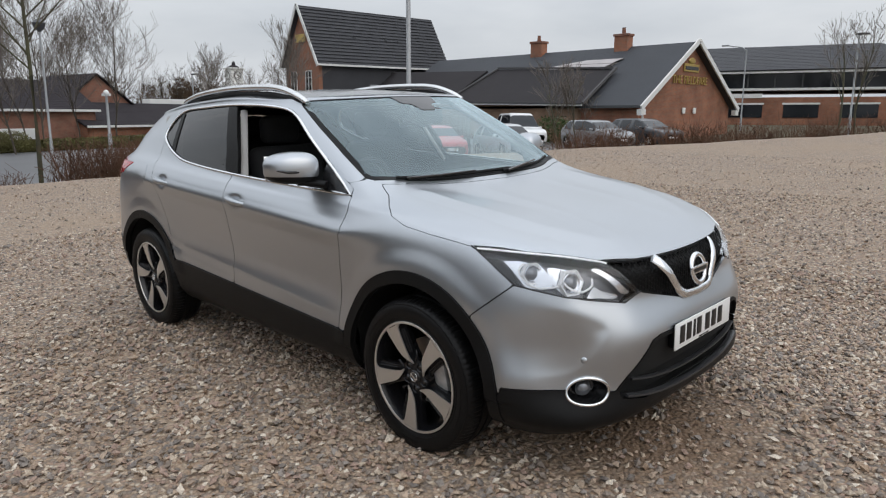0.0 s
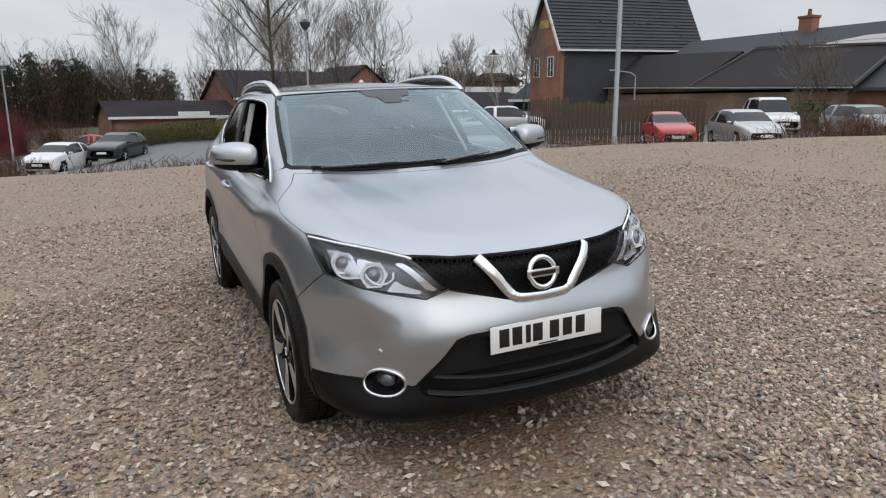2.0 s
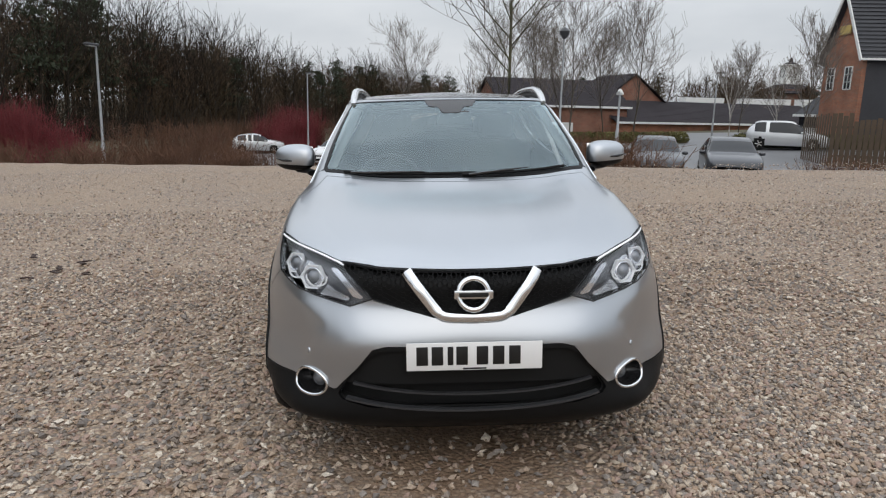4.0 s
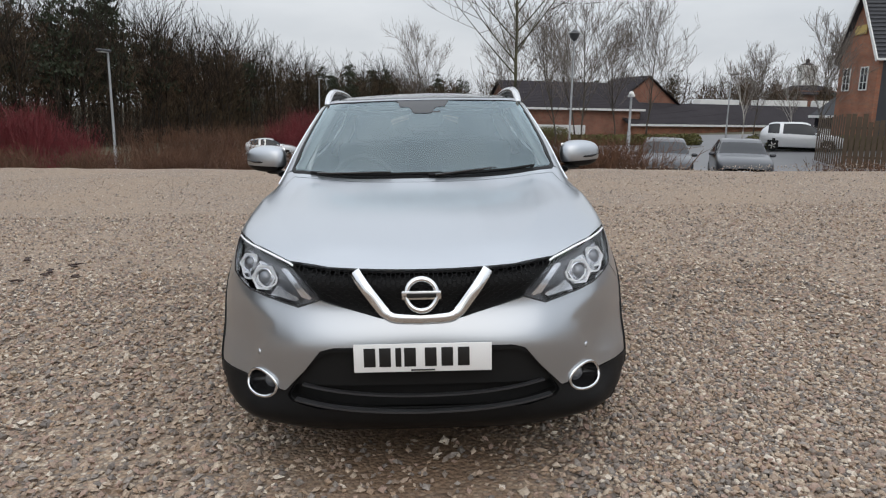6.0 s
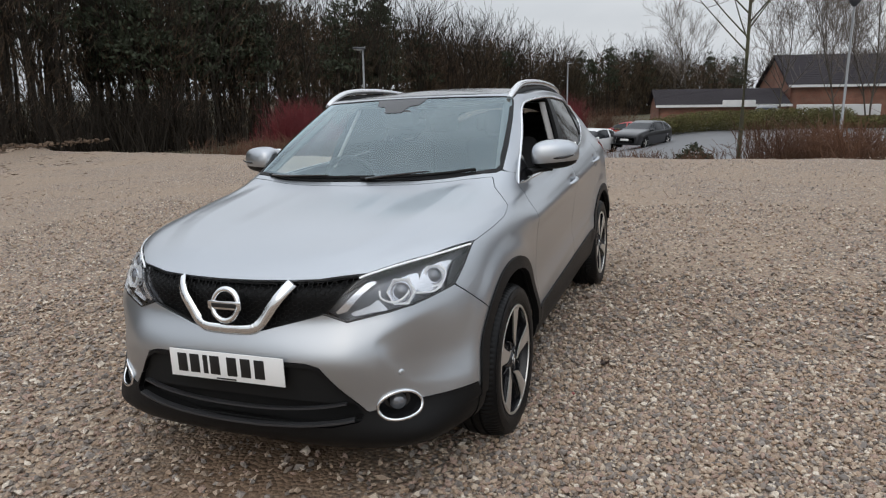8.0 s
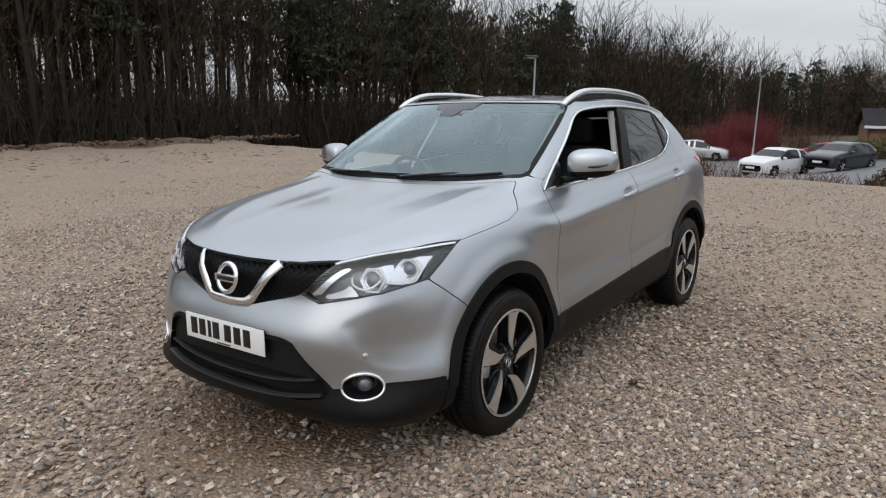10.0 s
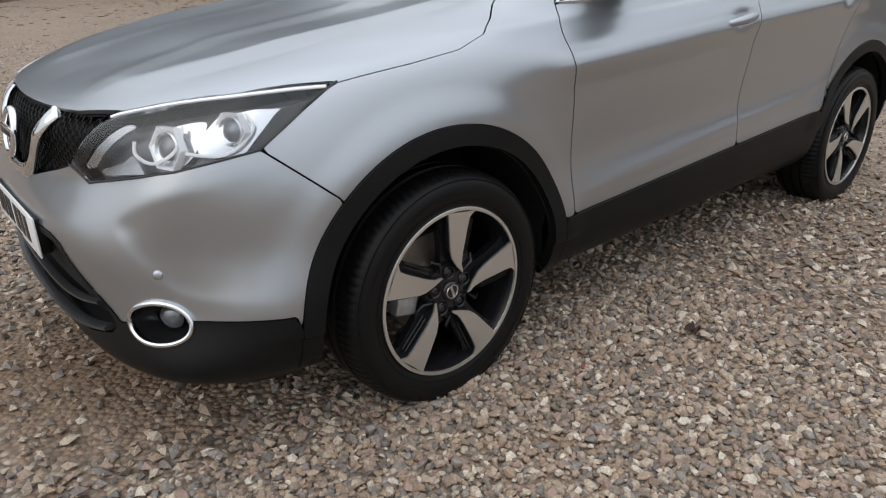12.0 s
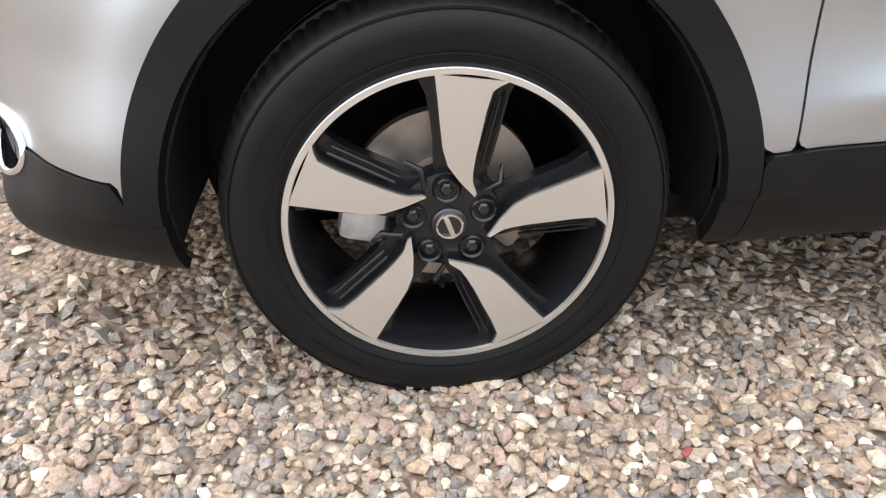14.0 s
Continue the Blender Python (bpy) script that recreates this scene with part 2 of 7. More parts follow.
# ---- the car: character lines, from the nose round the side to the tail, low to high ----
# each line has fourteen stations (x, y, z): nose, corner, front wheel, doors, rear wheel, tail
LINES = [
    # under edge
    [(2.05, 0, .185), (2.04, .35, .185), (1.98, .58, .187), (1.86, .72, .19), (1.60, .80, .20), (1.28, .82, .20), (.70, .77, .215), (0, .77, .22),
     (-.75, .77, .23), (-1.32, .82, .21), (-1.75, .80, .24), (-1.95, .68, .26), (-2.02, .40, .27), (-2.03, 0, .27)],
    # lower lip and sill
    [(2.145, 0, .260), (2.138, .36, .262), (2.095, .59, .266), (2.005, .74, .274), (1.77, .856, .288), (1.30, .875, .30), (.72, .868, .295), (0, .865, .305),
     (-.75, .868, .33), (-1.32, .885, .34), (-1.78, .86, .36), (-2.02, .72, .38), (-2.10, .42, .38), (-2.12, 0, .38)],
    # top of the black trim
    [(2.155, 0, .40), (2.145, .36, .40), (2.095, .56, .40), (1.995, .70, .405), (1.785, .868, .413), (1.30, .895, .42), (.75, .893, .437), (0, .893, .478),
     (-.75, .893, .518), (-1.32, .902, .54), (-1.80, .88, .55), (-2.05, .73, .56), (-2.13, .42, .56), (-2.15, 0, .56)],
    # bumper bar and door hollow
    [(2.185, 0, .575), (2.17, .36, .57), (2.115, .545, .565), (2.0, .68, .545), (1.75, .855, .56), (1.30, .897, .58), (.78, .874, .60), (0, .872, .63),
     (-.75, .876, .66), (-1.32, .897, .68), (-1.80, .872, .69), (-2.04, .73, .70), (-2.12, .42, .70), (-2.14, 0, .70)],
    # under the lamps
    [(2.145, 0, .70), (2.115, .37, .705), (2.06, .55, .715), (1.95, .715, .725), (1.70, .85, .735), (1.28, .894, .76), (.82, .888, .79), (0, .892, .83),
     (-.75, .894, .87), (-1.32, .895, .89), (-1.80, .86, .88), (-2.02, .72, .87), (-2.09, .42, .87), (-2.11, 0, .87)],
    # bonnet lip, lamp top and door crease
    [(2.095, 0, .852), (2.06, .36, .862), (1.975, .55, .88), (1.82, .705, .905), (1.60, .81, .925), (1.22, .868, .925), (.84, .897, .917), (0, .905, .962),
     (-.75, .900, 1.0), (-1.32, .885, 1.03), (-1.78, .835, 1.05), (-1.99, .70, 1.06), (-2.06, .40, 1.06), (-2.08, 0, 1.06)],
    # crown of the bonnet, shoulder
    [(1.70, 0, .985), (1.68, .33, .983), (1.61, .535, .99), (1.515, .672, 1.0), (1.39, .764, .996), (1.125, .83, 1.005), (.82, .85, 1.0), (.1, .872, 1.035),
     (-.65, .870, 1.07), (-1.3, .845, 1.11), (-1.76, .79, 1.125), (-1.97, .67, 1.12), (-2.05, .39, 1.11), (-2.07, 0, 1.11)],
    # scuttle and waist
    [(1.12, 0, 1.085), (1.10, .30, 1.085), (1.05, .48, 1.09), (.998, .60, 1.097), (.972, .71, 1.094), (.86, .79, 1.066), (.25, .832, 1.086), (-.30, .832, 1.108),
     (-.85, .818, 1.142), (-1.3, .79, 1.17), (-1.70, .745, 1.185), (-1.93, .62, 1.175), (-2.03, .36, 1.165), (-2.055, 0, 1.16)],
    # middle of the glass
    [(.80, 0, 1.30), (.785, .27, 1.297), (.74, .44, 1.29), (.688, .572, 1.293), (.622, .66, 1.293), (.48, .735, 1.265), (.0, .768, 1.285), (-.42, .768, 1.30),
     (-.93, .745, 1.305), (-1.32, .715, 1.305), (-1.66, .67, 1.30), (-1.84, .56, 1.30), (-1.93, .33, 1.305), (-1.955, 0, 1.305)],
    # roof edge
    [(.42, 0, 1.502), (.405, .24, 1.5), (.36, .40, 1.496), (.31, .515, 1.494), (.238, .59, 1.489), (.08, .648, 1.474), (-.25, .68, 1.482), (-.55, .678, 1.480),
     (-1.05, .648, 1.455), (-1.35, .62, 1.43), (-1.60, .58, 1.41), (-1.73, .48, 1.415), (-1.80, .29, 1.43), (-1.82, 0, 1.44)],
    # roof shoulder
    [(.30, 0, 1.528), (.285, .24, 1.527), (.24, .38, 1.524), (.18, .47, 1.52), (.10, .525, 1.518), (-.02, .565, 1.52), (-.3, .59, 1.535), (-.58, .59, 1.532),
     (-1.05, .565, 1.508), (-1.33, .54, 1.482), (-1.55, .50, 1.458), (-1.66, .42, 1.45), (-1.72, .26, 1.452), (-1.74, 0, 1.455)],
    # ridge of the roof
    [(.05, 0, 1.555), (.03, 0, 1.556), (0, 0, 1.557), (-.05, 0, 1.559), (-.12, 0, 1.561), (-.25, 0, 1.565), (-.42, 0, 1.568), (-.6, 0, 1.565),
     (-1.0, 0, 1.548), (-1.2, 0, 1.535), (-1.38, 0, 1.515), (-1.48, 0, 1.50), (-1.54, 0, 1.49), (-1.56, 0, 1.488)],
]
NU, NV = 24, 16


def loft(lines, nu, nv):
    """The half body as a grid of points, smooth through all lines; with station and line numbers."""
    flip = np.array([1, -1, 1])
    L = np.array(lines, float)
    k, s = L.shape[:2]
    L = np.concatenate([L[:, 1:2] * flip, L, L[:, -2:-1] * flip], axis=1)
    cols, us = [], []
    for i in range(1, s):
        for t in np.arange(nu) / nu:
            cols.append(cr(L[:, i - 1], L[:, i], L[:, i + 1], L[:, i + 2], t))
            us.append(i - 1 + t)
    cols.append(L[:, s])
    us.append(s - 1.0)
    G = np.array(cols)
    first = 2 * G[:, :1] - G[:, 1:2]
    G = np.concatenate([first, G, G[:, -2:-1] * flip], axis=1)
    rows, vs = [], []
    for j in range(1, k):
        for t in np.arange(nv) / nv:
            rows.append(cr(G[:, j - 1], G[:, j], G[:, j + 1], G[:, j + 2], t))
            vs.append(j - 1 + t)
    rows.append(G[:, k])
    vs.append(k - 1.0)
    P = np.array(rows).transpose(1, 0, 2)
    P[0, :, 1] = P[-1, :, 1] = P[:, -1, 1] = 0
    return P, np.array(us), np.array(vs)


SH, SU, SV = loft(LINES, NU, NV)
UU, VV = np.meshgrid(SU, SV, indexing="ij")


def normals(P):
    n = np.cross(np.gradient(P, SU, axis=0), np.gradient(P, SV, axis=1))
    n /= np.maximum(np.linalg.norm(n, axis=2, keepdims=True), 1e-9)
    return n if n[int(6.67 * NU), int(3.33 * NV), 1] > 0 else -n


def fold(x, below=1.0, above=1.0):
    """A ridge: one at 0, falling straight to nothing."""
    return np.clip(1 - np.where(x < 0, -x / below, x / above), 0, 1)


def ease(x):
    x = np.clip(x, 0, 1)
    return x * x * (3 - 2 * x)


# pressed lines of the panels: bonnet ribs, bumper scoop, arch flares, door creases
def press(P):
    X, Z = P[..., 0], P[..., 2]
    on_bonnet = ease((VV - 5.1) / .4) * ease((7.0 - VV) / .25) * ease((4.2 - UU) / .5)
    rib = np.interp(SV, [5.0, 5.42, 5.83, 6.4, 7.0], [.8, 1.06, 1.75, 2.2, 2.7])
    lift = .009 * fold(UU - rib[None, :], 1.1, .8) * on_bonnet
    lift = lift + .0025 * fold(UU - .74, .22, .35) * on_bonnet
    lift = lift + .008 * fold(VV - 4.82, .5, .45) * ease((UU - 5.7) / .3) * ease((9.2 - UU) / .5)
    low = np.interp(SU, [5.8, 8.0, 8.5], [2.38, 2.72, 3.1])
    lift = lift + .008 * fold(VV - low[:, None], .3, .65) * ease((UU - 5.85) / .3) * ease((8.7 - UU) / .5)
    for cx in (1.325, -1.325):
        d = (np.sqrt(((X - cx) / .463) ** 2 + (np.maximum(Z - .33, 0) / .466) ** 2) - 1) * .463
        lift = lift + .008 * ease((.10 - d) / .085) * ease((P[..., 1] - .7) / .1) * (VV > 1.5)
    return P + normals(P)[..., :] * lift[..., None]


SH = press(SH)
PU, PV = np.gradient(SH, SU, axis=0), np.gradient(SH, SV, axis=1)
NRM = np.cross(PU, PV)
NRM /= np.maximum(np.linalg.norm(NRM, axis=2, keepdims=True), 1e-9)
if NRM[int(6.67 * NU), int(3.33 * NV), 1] < 0:
    NRM = -NRM
LU, LV = np.maximum(np.linalg.norm(PU, axis=2), 0.02), np.maximum(np.linalg.norm(PV, axis=2), 0.02)
SX, SY, SZ = SH[..., 0], SH[..., 1], SH[..., 2]


def metres(F):
    """Scales a field so that it counts metres near its edge."""
    g = np.sqrt((np.gradient(F, SU, axis=0) / LU) ** 2 + (np.gradient(F, SV, axis=1) / LV) ** 2)
    return F / np.maximum(g, 1e-3)


def polygon_field(a, b, poly):
    """Signed distance to a polygon, positive inside."""
    poly = np.array(poly, float)
    d = np.full(a.shape, 1e9)
    inside = np.zeros(a.shape, bool)
    for (x0, y0), (x1, y1) in zip(poly, np.roll(poly, -1, axis=0)):
        ex, ey = x1 - x0, y1 - y0
        t = np.clip(((a - x0) * ex + (b - y0) * ey) / (ex * ex + ey * ey + 1e-12), 0, 1)
        d = np.minimum(d, np.hypot(a - x0 - t * ex, b - y0 - t * ey))
        if y0 != y1:
            cross = (y0 > b) != (y1 > b)
            inside ^= cross & (a < (x1 - x0) * (b - y0) / (y1 - y0) + x0)
    return np.where(inside, d, -d)


def grid_at(G, u, v):
    """Value of a grid of the skin between its nodes."""
    a, b = min(max(u, 0) * NU, len(SU) - 1.001), min(max(v, 0) * NV, len(SV) - 1.001)
    i, j = int(a), int(b)
    a, b = a - i, b - j
    return (G[i, j] * (1 - a) + G[i + 1, j] * a) * (1 - b) + (G[i, j + 1] * (1 - a) + G[i + 1, j + 1] * a) * b


def on_skin(p):
    """Station and line of the skin's point nearest to p (a pair is given back as it is)."""
    if len(p) == 2:
        return p
    q = np.array(p, float)
    a, b = np.unravel_index(np.argmin(((SH - q) ** 2).sum(axis=2)), SX.shape)
    u, v = SU[a], SV[b]
    for _ in range(6):
        p0, pu, pv = (grid_at(g, u, v) for g in (SH, PU, PV))
        d = q - p0
        g = np.array([[pu @ pu, pu @ pv], [pu @ pv, pv @ pv]]) + np.eye(2) * 1e-6
        du, dv = np.linalg.solve(g, [pu @ d, pv @ d])
        u, v = u + float(np.clip(du, -.05, .05)), v + float(np.clip(dv, -.05, .05))
        u, v = min(max(u, 0), SU[-1]), min(max(v, 0), SV[-1])
    return u, v


def region(*points, smooth=0, world_fix=True):
    """A patch of the skin inside an outline of places (or station, line pairs), in metres."""
    dense = []
    for p, q in zip(points, points[1:] + points[:1]):
        if len(p) == 3 and len(q) == 3:
            dense += [tuple(np.array(p) * (1 - t) + np.array(q) * t) for t in (0, .25, .5, .75)]
        else:
            dense.append(p)
    uv = np.array([on_skin(p) for p in dense], float)
    if smooth:
        uv = spline(uv, smooth, closed=True)
    return metres(polygon_field(UU, VV, uv))


SCOOP = region((4.0, 4.2), (3.56, 4.08), (3.1, 3.97), (2.67, 3.83), (2.34, 3.66), (2.2, 3.5), (2.26, 3.32), (2.61, 3.0), (2.85, 2.7), (3.06, 2.45), (3.4, 2.37), (4.0, 2.33), (4.6, 2.4), (4.6, 4.2), smooth=3)
dent = .0062 * (1 - np.exp(-np.maximum(SCOOP, 0) / .024)) * ease((4.3 - UU) / 1.7)
# hollows behind the door handles
for hu, hv in ((7.08, 5.03), (8.40, 5.04)):
    hc = grid_at(SH, hu, hv)
    dent = dent + .017 * ease((.056 - np.hypot(SX - hc[0], SZ - hc[2] + .004)) / .035) * (SY > .5)
for _ in range(2):
    dent[1:-1, 1:-1] = (dent[1:-1, 1:-1] * 2 + dent[:-2, 1:-1] + dent[2:, 1:-1] + dent[1:-1, :-2] + dent[1:-1, 2:]) / 6
SH = SH - NRM * dent[..., None]
SX, SY, SZ = SH[..., 0], SH[..., 1], SH[..., 2]
NRM = normals(SH)


def spot(u, v, side=1, lift=0.0):
    """A place on the skin and the skin's normal there."""
    i, j = np.argmin(abs(SU - u)), np.argmin(abs(SV - v))
    k = np.array([1, side, 1])
    return Vector((SH[i, j] + NRM[i, j] * lift) * k), Vector(NRM[i, j] * k)


def clip(F, lift=0.0, depth=0.012, only=None):
    """The part of the skin where F > 0, lifted along its normal, with its edge turned in by depth."""
    P = SH + NRM * lift
    ni, nj = F.shape
    ins = F > 0
    verts, faces, index, inner = [], [], {}, []

    def vert(i, j):
        key = i * nj + j
        if key not in index:
            index[key] = len(verts)
            verts.append(P[i, j])
            inner.append(NRM[i, j])
        return index[key]

    def cut(a, b):
        key = (a, b) if a < b else (b, a)
        if key not in index:
            (i, j), (k, l) = key
            t = F[i, j] / (F[i, j] - F[k, l])
            t = min(max(t, 0.001), 0.999)
            index[key] = len(verts)
            verts.append(P[i, j] * (1 - t) + P[k, l] * t)
            inner.append(NRM[i, j] * (1 - t) + NRM[k, l] * t)
        return index[key]

    count = ins[:-1, :-1].astype(int) + ins[1:, :-1] + ins[:-1, 1:] + ins[1:, 1:]
    for i, j in zip(*np.nonzero(count)):
        loop = [(i, j), (i + 1, j), (i + 1, j + 1), (i, j + 1)]
        if count[i, j] == 4:
            faces.append([vert(*c) for c in loop])
            continue
        out = []
        for a, b in zip(loop, loop[1:] + loop[:1]):
            if ins[a]:
                out.append(vert(*a))
            if ins[a] != ins[b]:
                out.append(cut(a, b))
        if len(out) > 2:
            faces.append(out)
    V = np.array(verts) if verts else np.zeros((0, 3))
    if faces:
        q = faces[len(faces) // 2]
        if np.cross(V[q[1]] - V[q[0]], V[q[2]] - V[q[0]]) @ inner[q[0]] < 0:
            faces = [f[::-1] for f in faces]
    # drop faces that close up at the ridge
    faces = [f for f in faces if len(set(f)) > 2]
    if depth and len(V):
        edges = {}
        for f in faces:
            for a, b in zip(f, f[1:] + f[:1]):
                edges[(a, b)] = edges.get((a, b), 0) + 1
        rim = [(a, b) for a, b in edges if (b, a) not in edges and not (abs(V[a][1]) < 1e-5 and abs(V[b][1]) < 1e-5)]
        new_id = {}
        extra = []
        for a, b in rim:
            for q in (a, b):
                if q not in new_id:
                    new_id[q] = len(V) + len(extra)
                    extra.append(V[q] - np.array(inner[q]) * depth)
            faces.append([b, a, new_id[a], new_id[b]])
        if extra:
            V = np.vstack([V, np.array(extra)])
    return V, faces


def turned(V, f, side):
    """The half as it is (side 1), or its mirror image with turned faces (side -1)."""
    if side > 0:
        return V, f
    return V * np.array([1, -1, 1]), [q[::-1] for q in f]


def skin(name, F, mat, parent, sides="both", lift=0.0, depth=0.012, label="", smooth=40):
    """Panels of the skin: one over both halves, or one for each half."""
    V, f = clip(F, lift, depth)
    obs = []
    if sides == "both":
        a, b = turned(V, f, 1), turned(V, f, -1)
        v2, f2 = joined(a, b)
        bm = bmesh.new()
        me = make_mesh(name, v2, f2)
        bm.from_mesh(me)
        bpy.data.meshes.remove(me)
        bmesh.ops.remove_doubles(bm, verts=bm.verts, dist=0.0004)
        obs.append(part(name, bm, mat, parent, label, smooth))
    else:
        for s in (1, -1):
            if sides in ("pair", s):
                v2, f2 = turned(V, f, s)
                obs.append(put(name, make_mesh(name, v2, f2, mat, smooth), parent, label))
    return obs


def arch_field(cx, r, rz, cz=0.33):
    """Metres outside a wheel arch."""
    dz = np.maximum(SZ - cz, 0)
    e = np.sqrt(((SX - cx) / r) ** 2 + (dz / rz) ** 2) - 1
    return np.where(SY > 0.45, e * r, 1.0)


ARCH_OUT = np.minimum(arch_field(1.325, .463, .465), arch_field(-1.325, .463, .468))
ARCH_IN = np.minimum(arch_field(1.325, .412, .412), arch_field(-1.325, .412, .415))

# painted skin starts above this edge: bumper mouth, fog lamps, sills, tail
front_y = np.array([0, .34, .39, .455, .545, .60, .68, .74, .80, .95])
front_z = np.array([.577, .572, .558, .475, .378, .388, .40, .405, .408, .413])
LOW_EDGE = np.where(UU < 4.0, SZ - np.interp(SY, front_y, front_z),
                    np.where(UU < 10.2, SZ - (.476 - .0506 * SX), SZ - .555))
LOW_EDGE = metres(LOW_EDGE)

LAMP = region((2.088, .385, .745), (2.07, .47, .708), (1.93, .66, .745), (1.80, .787, .798), (1.72, .80, .855), (1.60, .808, .929), (1.80, .70, .905), (1.994, .525, .873))
GRILLE = region((-2.0, 5.2), (0, 5.02), (2.06, .36, .865), (1.994, .525, .876), (2.086, .385, .742), (2.12, .15, .668), (2.145, 0, .656), (-2.0, 3.6))
WAIST = [(.835, .80, 1.066), (.55, .82, 1.078), (.15, .83, 1.090), (-.35, .83, 1.112), (-.72, .82, 1.138), (-.90, .81, 1.165), (-1.10, .78, 1.225), (-1.265, .74, 1.305)]
HEAD = [(-1.22, .69, 1.365), (-1.085, .645, 1.447), (-.8, .665, 1.468), (-.26, .68, 1.484), (.0, .662, 1.472), (.2, .64, 1.425), (.4, .71, 1.325), (.6, .755, 1.215), (.77, .79, 1.11)]
WINDOW = spline(WAIST, 4)[:-1].tolist() + [WAIST[-1]] + spline(HEAD, 4)[:-1].tolist() + [HEAD[-1]]
WINDOW = np.array([on_skin(p) for p in WINDOW])
for _ in range(2):
    WINDOW[1:-1] = (WINDOW[:-2] + WINDOW[1:-1] * 2 + WINDOW[2:]) / 4
DLO = metres(polygon_field(UU, VV, WINDOW))
SCREEN = region((-2.0, 7.12), (0, 7.12), (2.0, 7.13), (3.0, 7.15), (4.0, 7.2), (4.28, 7.3), (4.36, 7.8), (4.38, 8.4), (4.33, 8.95), (4.15, 9.08), (2.0, 9.1), (0, 9.1), (-2.0, 9.1))
REAR_GLASS = region((15.0, 7.3), (12.0, 7.3), (11.35, 7.4), (11.3, 8.0), (11.4, 8.7), (12.0, 8.85), (15.0, 8.85))
ROOF = region((-2.0, 9.22), (0, 9.22), (2.0, 9.25), (3.4, 9.4), (4.2, 9.9), (5.0, 10.02), (8.0, 10.0), (10.0, 10.0), (11.5, 10.1), (12.0, 10.3), (12.0, 12.5), (-2.0, 12.5))
TAILLAMP = region((-1.56, .86, 1.125), (-1.75, .83, 1.13), (-1.98, .68, 1.13), (-2.05, .50, 1.10), (-2.06, .5, .98), (-1.95, .75, .96), (-1.72, .85, 1.03))

FOG_C, FOG_N = Vector((2.045, .650, .392)), Vector((.80, .55, .05)).normalized()
FOG_E1 = Vector((0, 0, 1)).cross(FOG_N).normalized()
FOG_E2 = FOG_N.cross(FOG_E1)
FOGHOLE = region(*[tuple(FOG_C + FOG_E1 * (.083 * math.cos(a)) + FOG_E2 * (.056 * math.sin(a)) - FOG_N * .012) for a in np.linspace(0, 2 * math.pi, 20, endpoint=False)])
PAINT = np.minimum.reduce([-FOGHOLE, LOW_EDGE, ARCH_OUT, -LAMP, -GRILLE, -DLO, -SCREEN, -REAR_GLASS, -ROOF, -TAILLAMP])

BONNET = region((-2.0, 4.9), (0, 4.98), (1.0, 5.0), (1.994, .525, .880), (1.80, .71, .909), (1.60, .815, .930), (1.40, .828, .948), (1.25, .832, .965), (1.15, .82, .995), (1.085, .785, 1.045), (1.03, .735, 1.088), (3.9, 7.1), (3.2, 7.06), (2, 7.05), (0, 7.02), (-2.0, 7.02))
BUMPER = region((-2.0, 1.0), (-2.0, 5.3), (2.0, 5.3), (1.80, .787, .80), (1.72, .83, .73), (1.648, .866, .667), (1.62, .87, .55), (1.60, .87, .3), (4.2, 1.0))


def seam(*points):
    """Metres behind a shut line given by its x at some lines of the skin."""
    v, x = zip(*points)
    return np.interp(SV, v, x)[None, :] - SX


SEAM_A = seam((0, .822), (2, .822), (3, .826), (4, .842), (5, .868), (5.6, .873), (6.2, .866), (6.7, .85), (7.1, .835), (7.6, .80))
SEAM_B = seam((0, -.16), (2, -.165), (4, -.18), (5, -.188), (7, -.195), (8, -.25))
SEAM_C = seam((0, -.89), (2, -.905), (3, -.945), (3.5, -.985), (4, -1.04), (4.5, -1.10), (5, -1.15), (6, -1.185), (7, -1.20), (7.6, -1.215))
FRONT_DOOR = np.minimum.reduce([SEAM_A, -SEAM_B, 8.0 - VV, UU - 4.9])
REAR_DOOR = np.minimum.reduce([SEAM_B, -SEAM_C, 8.0 - VV])
GAP = 0.0021

car = tagged(new("car"), "silver five-door crossover car with black plastic cladding on gravel", "car")
car.matrix_basis = SLOPE

bonnet = skin("bonnet", np.minimum(PAINT, BONNET) - GAP, M_PAINT, car)
bumper = skin("front_bumper", np.minimum.reduce([PAINT, BUMPER, -BONNET]) - GAP, M_PAINT, car)
skin("door", np.minimum(PAINT, FRONT_DOOR) - GAP, M_PAINT, car, "pair")
skin("door", np.minimum(PAINT, REAR_DOOR) - GAP, M_PAINT, car, "pair")
REST = np.minimum.reduce([PAINT, -BONNET, -BUMPER, -FRONT_DOOR, -REAR_DOOR])
skin("fender", np.minimum.reduce([REST, SX - .70, 7.3 - VV]) - GAP, M_PAINT, car, "pair")
skin("body_side", np.minimum(REST, np.maximum(.70 - SX, VV - 7.3)) - GAP * .7, M_PAINT, car, "both")

